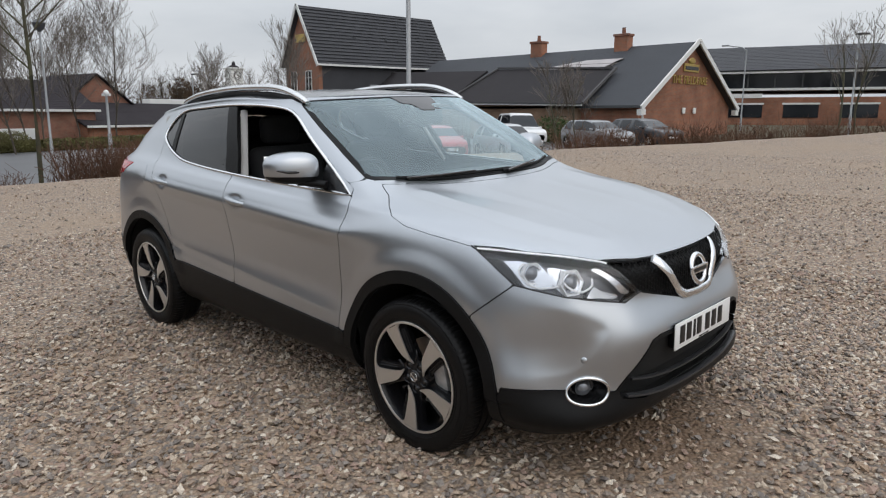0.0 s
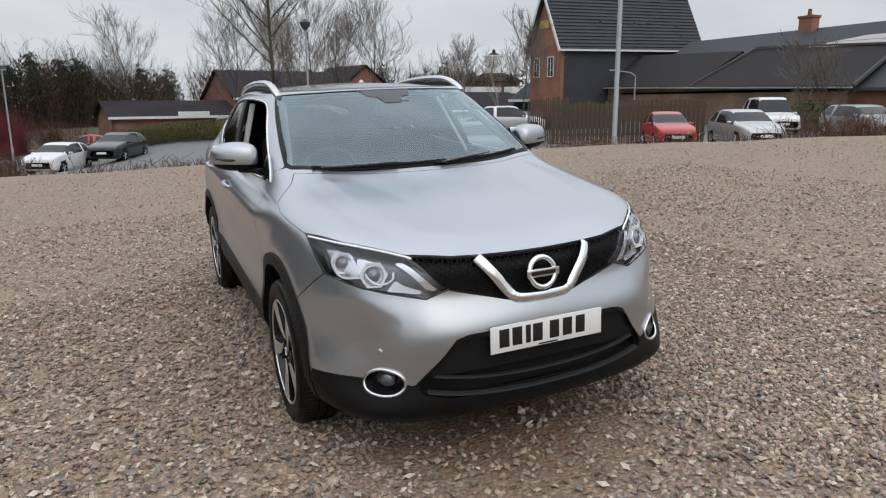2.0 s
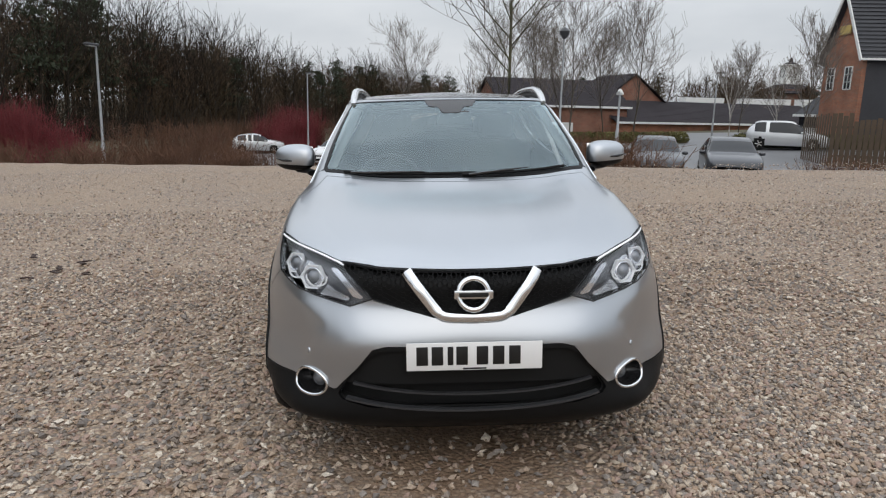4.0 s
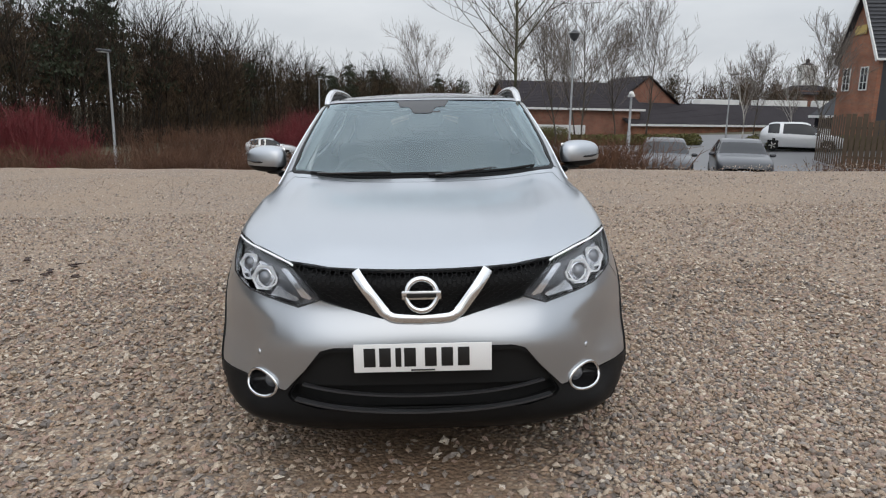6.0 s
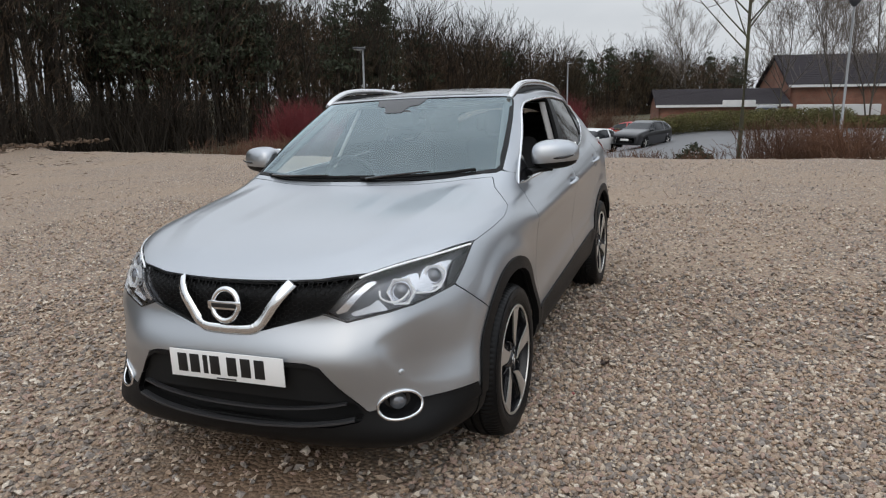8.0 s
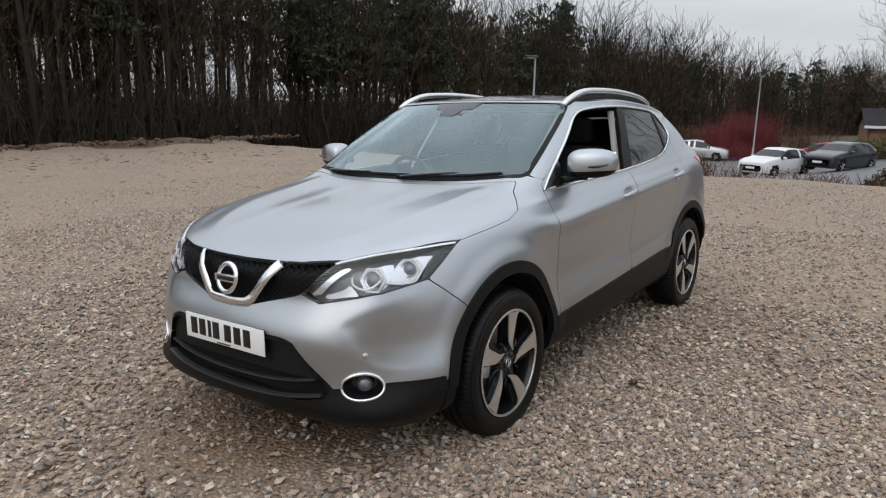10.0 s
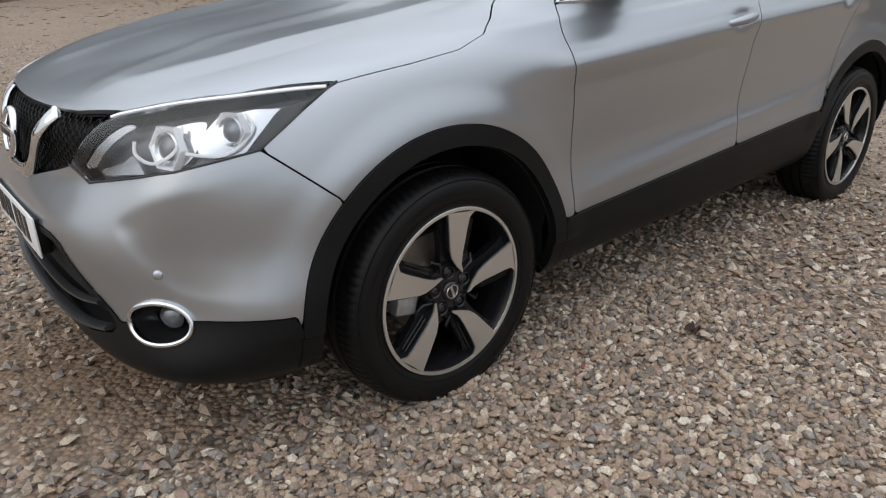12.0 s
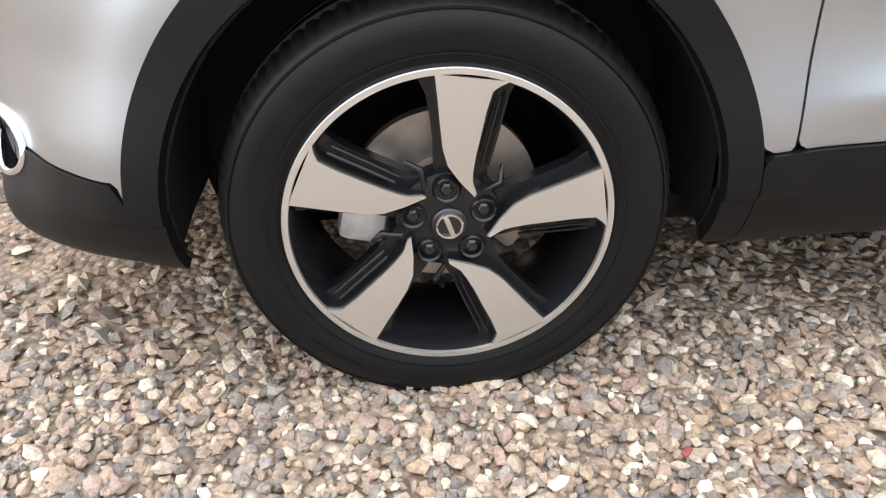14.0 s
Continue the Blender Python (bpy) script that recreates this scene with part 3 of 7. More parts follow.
# black cladding
UNDER = np.minimum(-LOW_EDGE, ARCH_IN)
BAND = np.minimum(ARCH_IN, -ARCH_OUT)
MOUTH = region((-2.0, 1.62), (-2.0, 2.92), (0, 2.92), (1.0, 2.9), (2.13, .40, .53), (2.08, .49, .42), (2.07, .52, .36), (2.06, .50, .335), (2.10, .40, .315), (0.6, 1.42), (-2.0, 1.40))
skin("lower_bumper", np.minimum.reduce([UNDER, 4.02 - UU, ARCH_OUT + .03, -MOUTH, -FOGHOLE]) - .001, M_TRIM, car, lift=.004, depth=.03)
skin("sill", np.minimum.reduce([UNDER, ARCH_OUT - .002, UU - 4.6, 9.4 - UU]), M_TRIM, car, "pair", lift=.008, depth=.03)
skin("rear_cladding", np.minimum.reduce([UNDER, ARCH_OUT - .002, UU - 9.4]), M_TRIM, car, "both", lift=.006, depth=.03)
skin("arch_trim", np.minimum.reduce([BAND, SX - .3, SZ - .25]), M_TRIM, car, "pair", lift=.008, depth=.035)
skin("arch_trim", np.minimum.reduce([BAND, -.3 - SX, SZ - .25]), M_TRIM, car, "pair", lift=.008, depth=.035)
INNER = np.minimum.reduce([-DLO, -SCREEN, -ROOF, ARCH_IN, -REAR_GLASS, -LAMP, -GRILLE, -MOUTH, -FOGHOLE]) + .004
# near-black sheet behind the panels; shade in the shut lines put into its colour
skin("gap_shade_shell", INNER, M_DARK, car, "both", lift=-.016, depth=0)
# recess behind the mouth and the fog lamps
skin("intake", np.minimum(MOUTH + .02, 3.5 - UU), M_DARK, car, lift=-.07, depth=0)

# glass
BPIL = region((-.10, .83, 1.09), (-.335, .68, 1.49), (-.43, .68, 1.49), (-.25, .83, 1.10))
CPIL = region((-.99, .80, 1.18), (-1.055, .65, 1.46), (-1.10, .65, 1.46), (-1.05, .79, 1.20))
IN = DLO - .016
FRONT_OPEN = region((.9, .79, 1.06), (.85, .79, 1.05), (-.10, .83, 1.075), (-.34, .68, 1.50), (.3, .62, 1.50), (.9, .7, 1.2))
CORNER = region((.86, .79, 1.05), (.62, .81, 1.06), (.60, .755, 1.215), (.75, .8, 1.2))
skin("door_pillar", np.minimum(IN, BPIL), M_TRIM, car, "pair", lift=.001, depth=.02)
skin("quarter_pillar", np.minimum(IN, CPIL), M_TRIM, car, "pair", lift=.001, depth=.02)
skin("mirror_sail", np.minimum(IN, CORNER), M_GLOSSBLACK, car, "pair", lift=.001, depth=.02)
skin("side_window", np.minimum.reduce([IN, -BPIL, -CPIL, -FRONT_OPEN]), G_PRIVACY, car, "pair", lift=-.004, depth=0, label="dark privacy glass")
skin("windscreen", SCREEN - .004, G_SCREEN, car, lift=-.002, depth=0)
EDGE = np.minimum(SCREEN - .001, np.maximum(.030 - SCREEN - .018 * (VV > 8.7), 7.24 - VV))
skin("screen_border", EDGE, M_TRIM, car, lift=.0008, depth=.004, label="black edge of the windscreen")
skin("rear_window", REAR_GLASS, G_PRIVACY, car, lift=-.003, depth=0)
skin("roof_panel", ROOF - .004, M_GLOSSBLACK, car, lift=0, depth=.01)
skin("tail_lamp", TAILLAMP - .002, M_TAIL, car, "pair", lift=.004, depth=.02)
BAND_TOP = region((-2.0, 9.2), (.70, 9.2), (.52, 8.80), (.30, 8.77), (.20, 8.60), (-2.0, 8.58))
skin("mirror_patch", np.minimum(BAND_TOP, SCREEN - .003), M_GLOSSBLACK, car, lift=.0004, depth=.003, label="black printed patch at the top of the windscreen")


def bead(path, half_w, half_h, lift=0.0, n=8, closed=False, side=1):
    """A rounded strip laid on the skin along (station, line) pairs."""
    P = np.array([grid_at(SH, u, v) for u, v in path])
    N = np.array([grid_at(NRM, u, v) for u, v in path])
    return strip(P + N * lift, N, half_w, half_h, n, closed, side)


def strip(P, N, half_w, half_h, n=8, closed=False, side=1):
    k = np.array([1, side, 1])
    P, N = P * k, N * k
    m = len(P)
    ws = half_w if isinstance(half_w, (list, tuple)) else [half_w] * m
    v, f = [], []
    for i in range(m):
        d = P[(i + 1) % m] - P[i - 1] if closed else P[min(i + 1, m - 1)] - P[max(i - 1, 0)]
        c = np.cross(d, N[i])
        c /= max(np.linalg.norm(c), 1e-9)
        for j in range(n):
            a = 2 * math.pi * (j + .5) / n
            v.append(P[i] + c * (ws[i] * math.cos(a)) + N[i] * (half_h * math.sin(a)))
    for i in range(m if closed else m - 1):
        for j in range(n):
            a, b = i * n + j, i * n + (j + 1) % n
            c2, d2 = ((i + 1) % m) * n + (j + 1) % n, ((i + 1) % m) * n + j
            f.append((a, b, c2, d2) if side > 0 else (a, d2, c2, b))
    if not closed:
        f += [tuple(range(n)), tuple((m - 1) * n + j for j in range(n))]
    return v, f


for side in (1, -1):
    bv, bf = bead(WINDOW, .0085, .006, .002, 8, True, side)
    put("window_trim", make_mesh("window_trim", bv, bf, M_CHROME, 60), car, "bright chrome window trim")
# lamp and grille recess
skin("headlamp_housing", LAMP + .004, M_LAMPGREY, car, "pair", lift=-.055, depth=0)
skin("headlamp_lens", LAMP - .003, G_LENS, car, "pair", lift=.002, depth=.02)
skin("grille", GRILLE + .004, M_TRIM, car, lift=-.035, depth=0)

# ---- car details ----
# mesh of the grille: six-sided cells before the dark recess
front_grid = (UU < 3.0) & (VV > 2.0) & (VV < 5.4)
gy, gz, gx = SY[front_grid], SZ[front_grid], SX[front_grid]


def nose_x(y, z):
    d = (gy - abs(y)) ** 2 + (gz - z) ** 2
    k = np.argpartition(d, 3)[:4]
    w = 1 / (d[k] + 1e-7)
    return float((gx[k] * w).sum() / w.sum())


def grille_mesh(outline, pitch=.036, rise=.0105, back=.022):
    """Honeycomb of long low cells: short level bars joined by slanting ones."""
    bars = []
    inside = lambda p: polygon_field(np.array([abs(p[0])]), np.array([p[1]]), outline)[0] > .003
    for r in range(22):
        z = .652 + r * rise
        for c in range(-24, 25):
            y = (c + .5 * (r % 2)) * pitch
            a, b = (y - pitch * .17, z), (y + pitch * .17, z)
            right, left = (y + pitch * .33, z + rise), (y - pitch * .33, z + rise)
            for p, q in ((a, b), (b, right), (a, left)):
                if inside(p) and inside(q):
                    bars.append((p, q))
    pieces = []
    for (y0, z0), (y1, z1) in bars:
        pieces.append(tube([(nose_x(y0, z0) - back, y0, z0), (nose_x(y1, z1) - back, y1, z1)], .0023, 4))
    return joined(*pieces)


gm_v, gm_f = grille_mesh([(-.1, .66), (.15, .672), (.385, .746), (.52, .872), (.36, .858), (-.1, .85)])
put("mesh_insert", make_mesh("mesh_insert", gm_v, gm_f, M_TRIM, 0), car, "black honeycomb grille mesh")

# chrome V before the mesh, with rounded faces
vee_yz = spline([(.256, .850), (.20, .778), (.148, .710), (.122, .688), (.09, .680), (0, .677)], 5)
vee_p = [(nose_x(y, z) + .008 - .016 * max(z - .72, 0) / .13, y, z) for y, z in vee_yz]
vee_n = [(.97, .12 * y / .27, .22 if z > .70 else -.02) for y, z in vee_yz]
vee_p = np.array(vee_p + [(x, -y, z) for x, y, z in vee_p[-2::-1]])
vee_n = np.array(vee_n + [(x, -y, z) for x, y, z in vee_n[-2::-1]])
vw = [.0215 if z > .70 else .020 for x, y, z in vee_p]
vv, vf = strip(vee_p, vee_n, vw, .010, 12)
put("grille_vee", make_mesh("grille_vee", vv, vf, M_CHROME, 50), car, "chrome V-shaped grille surround")

# badge: plain ring and bar
bx = nose_x(0, .771) + .012
bv, bf = tube([(bx - .012 * math.sin(a), .058 * math.cos(a), .771 + .058 * math.sin(a)) for a in np.linspace(0, 2 * math.pi, 40, endpoint=False)], .0115, 10, closed=True)
badge = put("badge", make_mesh("badge", bv, bf, M_CHROME, 60), car, "plain chrome ring badge with a bar")
part("badge_bar", box_bm(.014, .150, .034, (bx + .005, 0, .771), .004), M_CHROME, badge)
part("badge_bar_inlay", box_bm(.004, .112, .017, (bx + .0115, 0, .771), .001), M_PLATEINK, badge)

# number plate with plain bars in place of its characters
px = nose_x(0, .53) + .012
plate = part("number_plate", box_bm(.006, .52, .111, (px, 0, .538), .0025), M_PLATE, car, "white number plate with black bars")
for k, y in enumerate((-.2, -.142, -.092, -.048, .03, .092, .154)):
    part("plate_bar", box_bm(.002, .022 if k == 2 else .044, .074, (px + .0035, y, .541), .0005), M_PLATEINK, plate)
part("plate_bar", box_bm(.002, .09, .006, (px + .0035, 0, .4895), .0004), M_PLATEINK, plate)
part("plate_mount", box_bm(.03, .50, .10, (px - .018, 0, .538), .006), M_TRIM, car)

# mouth: backing panel, blades across the intake
MOUTH_TOP = np.minimum(MOUTH, SZ - .405)
skin("mouth_panel", MOUTH_TOP, M_DARK, car, lift=-.018, depth=.02)


def blade(z_mid, z_end, y_end, thick, out):
    pts = [(nose_x(abs(y), z_mid + .02) + out, y, z_mid + (z_end - z_mid) * (abs(y) / y_end) ** 2.2) for y in np.linspace(-y_end, y_end, 25)]
    return tube(pts, thick, 6, flat=.45)


# floor of the intake, from the lip back to the recess
shelf_y = np.linspace(-.54, .54, 31)
shelf = [[(nose_x(abs(y), .36) - back, y, .292 + .055 * (abs(y) / .5) ** 2.2 - drop) for y in shelf_y] for back, drop in ((.010, 0), (.20, .01), (.20, .03), (.010, .02))]
put("intake_floor", make_mesh("intake_floor", [p for row in shelf for p in row], [(r * 31 + i, r * 31 + i + 1, (r + 1) % 4 * 31 + i + 1, (r + 1) % 4 * 31 + i) for r in range(4) for i in range(30)], M_DARK, 30), car)
M_BLADE = material("satin grey plastic", (.035, .035, .037), .35, bump=.05, bump_scale=500)
bv, bf = blade(.368, .412, .47, .013, -.006)
put("intake_blade", make_mesh("intake_blade", bv, bf, M_BLADE, 50), car)
bv, bf = blade(.305, .352, .50, .017, .002)
put("intake_blade", make_mesh("intake_blade", bv, bf, M_BLADE, 50), car)

# fog lamps, parking sensors
for side in (1, -1):
    c, n = Vector((FOG_C.x, FOG_C.y * side, FOG_C.z)), Vector((FOG_N.x, FOG_N.y * side, FOG_N.z))
    e1 = Vector((0, 0, 1)).cross(n).normalized()
    e2 = n.cross(e1)
    ring = []
    for a in np.linspace(0, 2 * math.pi, 40, endpoint=False):
        at = on_skin(tuple(FOG_C + FOG_E1 * (.083 * math.cos(a)) + FOG_E2 * (.056 * math.sin(a)) - FOG_N * .012))
        ring.append(Vector((grid_at(SH, *at) + grid_at(NRM, *at) * .004) * np.array([1, side, 1])))
    rv, rf = tube(ring, .0068, 8, closed=True)
    fog = put("fog_lamp", make_mesh("fog_lamp", rv, rf, M_CHROME, 60), car, "fog lamp in an oval chrome ring")
    rings = []
    for depth, s in ((0, .98), (.03, .86), (.055, .6), (.06, .02)):
        rings.append([c - n * (depth + .010) + e1 * (.083 * s * math.cos(a)) + e2 * (.056 * s * math.sin(a)) for a in np.linspace(0, 2 * math.pi, 32, endpoint=False)])
    v = [p for r in rings for p in r]
    f = [(r * 32 + i, r * 32 + (i + 1) % 32, (r + 1) * 32 + (i + 1) % 32, (r + 1) * 32 + i) for r in range(3) for i in range(32)]
    put("fog_bowl", make_mesh("fog_bowl", v, f, M_GLOSSBLACK), fog)
    lv, lf = lathe([(.0, .014), (.015, .012), (.026, .006), (.031, 0), (.033, -.004)], 24, "z")
    lens = put("fog_lens", make_mesh("fog_lens", lv, lf, M_PROJECTOR), fog)
    lens.matrix_basis = Matrix.Translation(c - n * .045) @ n.to_track_quat("Z", "Y").to_matrix().to_4x4()
    lv, lf = lathe([(.0, .004), (.008, .004), (.011, .002), (.013, -.003)], 20, "z")
    for u, v_ in ((2.84, 2.79),):
        c2, n2 = spot(u, v_, side, .001)
        sensor = put("parking_sensor", make_mesh("parking_sensor", lv, lf, M_PAINT), car)
        sensor.matrix_basis = Matrix.Translation(c2) @ n2.to_track_quat("Z", "Y").to_matrix().to_4x4()

# headlamps: reflectors, hooked light guides, top strip, indicator, black border
LAMP_IN = LAMP - .005
skin("lamp_bowl", np.minimum(LAMP_IN, region((2.40, 4.78), (2.85, 4.82), (2.92, 4.45), (2.78, 4.25), (2.5, 4.28), (2.34, 4.5), smooth=3)), M_LAMPWHITE, car, "pair", lift=-.034, depth=.012)
skin("lamp_bowl", np.minimum(LAMP_IN, region((2.98, 4.36), (3.40, 4.31), (3.60, 4.82), (3.3, 4.90), (2.95, 4.88), (2.9, 4.5))), M_LAMPWHITE, car, "pair", lift=-.032, depth=.012)
skin("lamp_indicator", np.minimum(LAMP_IN, region((1.90, 4.86), (2.10, 4.84), (1.50, 4.24), (1.24, 4.22))), M_LAMPWHITE, car, "pair", lift=-.020, depth=.012)
skin("lamp_marker", np.minimum(LAMP_IN, region((2.15, 4.42), (2.36, 4.18), (1.70, 4.15), (1.56, 4.2), (1.98, 4.29))), M_LAMPWHITE, car, "pair", lift=-.022, depth=.012)
skin("lamp_tail", np.minimum(LAMP_IN, region((3.60, 4.80), (4.0, 4.86), (4.2, 5.1), (3.9, 4.4), (3.6, 4.2), (3.44, 4.31))), M_GLOSSBLACK, car, "pair", lift=-.012, depth=.01)
LAMP_EDGE = np.array([on_skin(p) for p in ((2.088, .385, .745), (2.07, .47, .708), (1.93, .66, .745), (1.80, .787, .798), (1.72, .80, .855), (1.60, .808, .929))])
LAMP_EDGE = np.array([LAMP_EDGE[i] * (1 - t) + LAMP_EDGE[i + 1] * t for i in range(5) for t in (0, .34, .67)] + [LAMP_EDGE[5]])
LAMP_TOP = spline([on_skin(p) for p in ((2.012, .50, .853), (1.985, .528, .862), (1.90, .615, .879), (1.80, .698, .893), (1.70, .757, .904), (1.625, .796, .915))], 4)
for side in (1, -1):
    bv, bf = bead(LAMP_EDGE, .0032, .003, .001, 6, False, side)
    put("lamp_border", make_mesh("lamp_border", bv, bf, M_GLOSSBLACK, 60), car)
    bv, bf = bead(LAMP_TOP, .0042, .004, .000, 6, False, side)
    put("light_guide", make_mesh("light_guide", bv, bf, M_DRL, 60), car, "white light guide")
    for u, v_, r in ((2.60, 4.52, .040), (3.20, 4.60, .034)):
        c, n = spot(u, v_, side, -.030)
        n = (n + Vector((1.2, .1 * side, 0))).normalized()
        m = Matrix.Translation(c) @ n.to_track_quat("Z", "Y").to_matrix().to_4x4()
        lv, lf = lathe([(.0, r * .42), (r * .3, r * .38), (r * .55, r * .25), (r * .7, .004), (r * .75, -.01)], 28, "z")
        lens = put("projector_lens", make_mesh("projector_lens", lv, lf, M_PROJECTOR), car)
        lens.matrix_basis = m
        lv, lf = lathe([(r * .74, -.012), (r * .78, .006), (r * .90, .010), (r * .98, .008), (r * 1.0, -.01)], 28, "z")
        put("projector_ring", make_mesh("projector_ring", lv, lf, M_LAMPWHITE), lens)
        # six-sided bright bezel
        lv, lf = lathe([(r * 1.02, -.004), (r * 1.22, .010), (r * 1.36, .012), (r * 1.42, -.006)], 6, "z")
        put("projector_bezel", make_mesh("projector_bezel", lv, lf, M_DRL, 20), lens, "white faceted bezel")
    for path in (((2.66, 4.76), (2.73, 4.58), (2.68, 4.40), (2.46, 4.31), (2.22, 4.42), (2.16, 4.60)), ((3.27, 4.80), (3.42, 4.62), (3.36, 4.43), (3.2, 4.34), (2.95, 4.38), (2.80, 4.42))):
        bv, bf = bead(spline(path, 5), .0042, .004, -.016, 6, False, side)
        put("light_guide", make_mesh("light_guide", bv, bf, M_DRL, 60), car, "white hooked light guide")

# roof rails
for side in (1, -1):
    rail = spline([(.245, .598 * side, 1.488), (.15, .60 * side, 1.528), (.0, .60 * side, 1.566), (-.2, .602 * side, 1.579), (-.55, .602 * side, 1.578), (-.9, .596 * side, 1.556), (-1.1, .588 * side, 1.528), (-1.21, .582 * side, 1.502)], 6)
    rv, rf = tube([tuple(p) for p in rail], [.015 + .010 * math.sin(math.pi * i / (len(rail) - 1)) ** .5 for i in range(len(rail))], 10, flat=.75)
    put("roof_rail", make_mesh("roof_rail", rv, rf, M_SATIN, 60), car, "satin silver roof rail")
    sv, sf = tube([(.2, .600 * side, 1.497), (-.1, .603 * side, 1.535), (-.5, .603 * side, 1.545), (-.9, .597 * side, 1.522), (-1.15, .586 * side, 1.495)], .011, 6, flat=1.6)
    put("rail_base", make_mesh("rail_base", sv, sf, M_TRIM, 60), car)


# door mirrors
def superball(sx, sy, sz, p=2.6, nu=28, nv=16, warp=None):
    v, f = [], []
    for j in range(nv + 1):
        b = -math.pi / 2 + math.pi * j / nv
        for i in range(nu):
            a = 2 * math.pi * i / nu
            q = lambda t: math.copysign(abs(t) ** (2 / p), t)
            x, y, z = sx * q(math.cos(b)) * q(math.cos(a)), sy * q(math.cos(b)) * q(math.sin(a)), sz * q(math.sin(b))
            v.append(warp(x, y, z) if warp else (x, y, z))
    for j in range(nv):
        for i in range(nu):
            a, b2 = j * nu + i, j * nu + (i + 1) % nu
            f.append((a, b2, b2 + nu, a + nu))
    return v, f


for side in (1, -1):
    base = Vector((.545, .925 * side, 1.185))

    def warp(x, y, z, s=side):
        taper = 1 - .22 * max(y * s / .12, 0)
        return (x * taper - .03 * (y * s / .12) - .25 * z * (z > 0) * .3, y, z * (1 - .12 * max(y * s / .12, 0)))

    v, f = superball(.085, .118, .077, 3.0, 36, 20, warp)
    v = np.array(v)
    shell = bmesh.new()
    me = make_mesh("m", v, f)
    shell.from_mesh(me)
    bmesh.ops.bisect_plane(shell, geom=shell.verts[:] + shell.edges[:] + shell.faces[:], plane_co=(0, 0, -.038), plane_no=(0, .05 * side, -1), clear_outer=True)
    mir = part("mirror", shell, M_PAINT, car, "silver door mirror with black base", 50)
    mir.matrix_basis = Matrix.Translation(base)
    shell = bmesh.new()
    shell.from_mesh(me)
    bmesh.ops.scale(shell, vec=(.985, .985, .985), verts=shell.verts)
    bmesh.ops.bisect_plane(shell, geom=shell.verts[:] + shell.edges[:] + shell.faces[:], plane_co=(0, 0, -.037), plane_no=(0, -.05 * side, 1), clear_outer=True)
    part("mirror_underside", shell, M_TRIM, mir, "", 50)
    iv, jf = tube([(.080, -.045 * side, -.012), (.077, .0, -.016), (.068, .06 * side, -.012), (.045, .105 * side, -.002)], [.003, .0065, .0065, .003], 6)
    put("indicator", make_mesh("indicator", iv, jf, M_GLOSSBLACK, 60), mir, "smoked indicator strip")
    part("mirror_glass", box_bm(.004, .19, .115, (-.078, 0, 0), .002), M_CHROME, mir)
    sv, sf = tube([(.02, -.02 * side, -.068), (.06, -.085 * side, -.075), (.12, -.118 * side, -.083)], [.03, .026, .03], 8, flat=.6)
    put("mirror_arm", make_mesh("mirror_arm", sv, sf, M_TRIM, 60), mir)

# door handles: a bowed bar over a pressed hollow
for side in (1, -1):
    for u, v_ in ((7.08, 5.06), (8.40, 5.07)):
        c, n = spot(u, v_, side, 0)
        n = Vector((0, side, .12)).normalized()
        c = Vector((c.x, .893 * side if u < 8 else .886 * side, c.z))
        t = Vector((-1, 0, .10)).normalized()
        bar = [c + t * x + n * (.004 + .028 * math.sin(math.pi * (x + .1) / .2) ** .55) for x in np.linspace(-.0985, .0985, 17)]
        hv, hf = tube(bar, [.009 + .006 * math.sin(math.pi * i / 16) for i in range(17)], 10, flat=1.15)
        put("door_handle", make_mesh("door_handle", hv, hf, M_PAINT, 60), car, "silver pull handle")
# fuel flap lines
FLAP = region((-1.44, .84, 1.11), (-1.30, .85, 1.105), (-1.26, .87, 1.05), (-1.27, .88, .98), (-1.43, .88, .98), (-1.46, .86, 1.05), smooth=4)
skin("fuel_flap", FLAP, M_PAINT, car, -1, lift=.0022, depth=.004)

# wipers lie along the foot of the windscreen
def on_screen(y, v_, lift):
    us = np.linspace(0, 4.5, 120)
    u = float(np.interp(abs(y), [grid_at(SY, q, v_) for q in us], us))
    p = grid_at(SH, u, v_) + grid_at(NRM, u, v_) * lift
    return Vector((p[0], math.copysign(p[1], y), p[2]))


for ya, yb, va, vb in ((-.60, .10, 7.17, 7.19), (.03, .60, 7.15, 7.24)):
    ys = np.linspace(ya, yb, 16)
    wv, wf = tube([on_screen(y, va + (vb - va) * i / 15, .010) for i, y in enumerate(ys)], .006, 6, flat=1.3)
    wiper = put("wiper", make_mesh("wiper", wv, wf, M_TRIM, 60), car)
    wv, wf = tube([on_screen(ya + (yb - ya) * t, va - .035 + (vb - va + .035) * t / .62, .012 + .010 * math.sin(3.14 * t)) for t in (.06, .18, .3, .45, .62)], [.008, .009, .008, .007, .005], 6, flat=.8)
    put("wiper_arm", make_mesh("wiper_arm", wv, wf, M_GLOSSBLACK, 60), wiper)
COWL = np.minimum.reduce([region((-2.0, 6.97), (0, 6.97), (2.0, 7.0), (3.1, 7.01), (4.15, 7.08), (4.25, 7.35), (3, 7.3), (-2.0, 7.25))])
skin("cowl", COWL, M_TRIM, car, lift=-.010, depth=0)


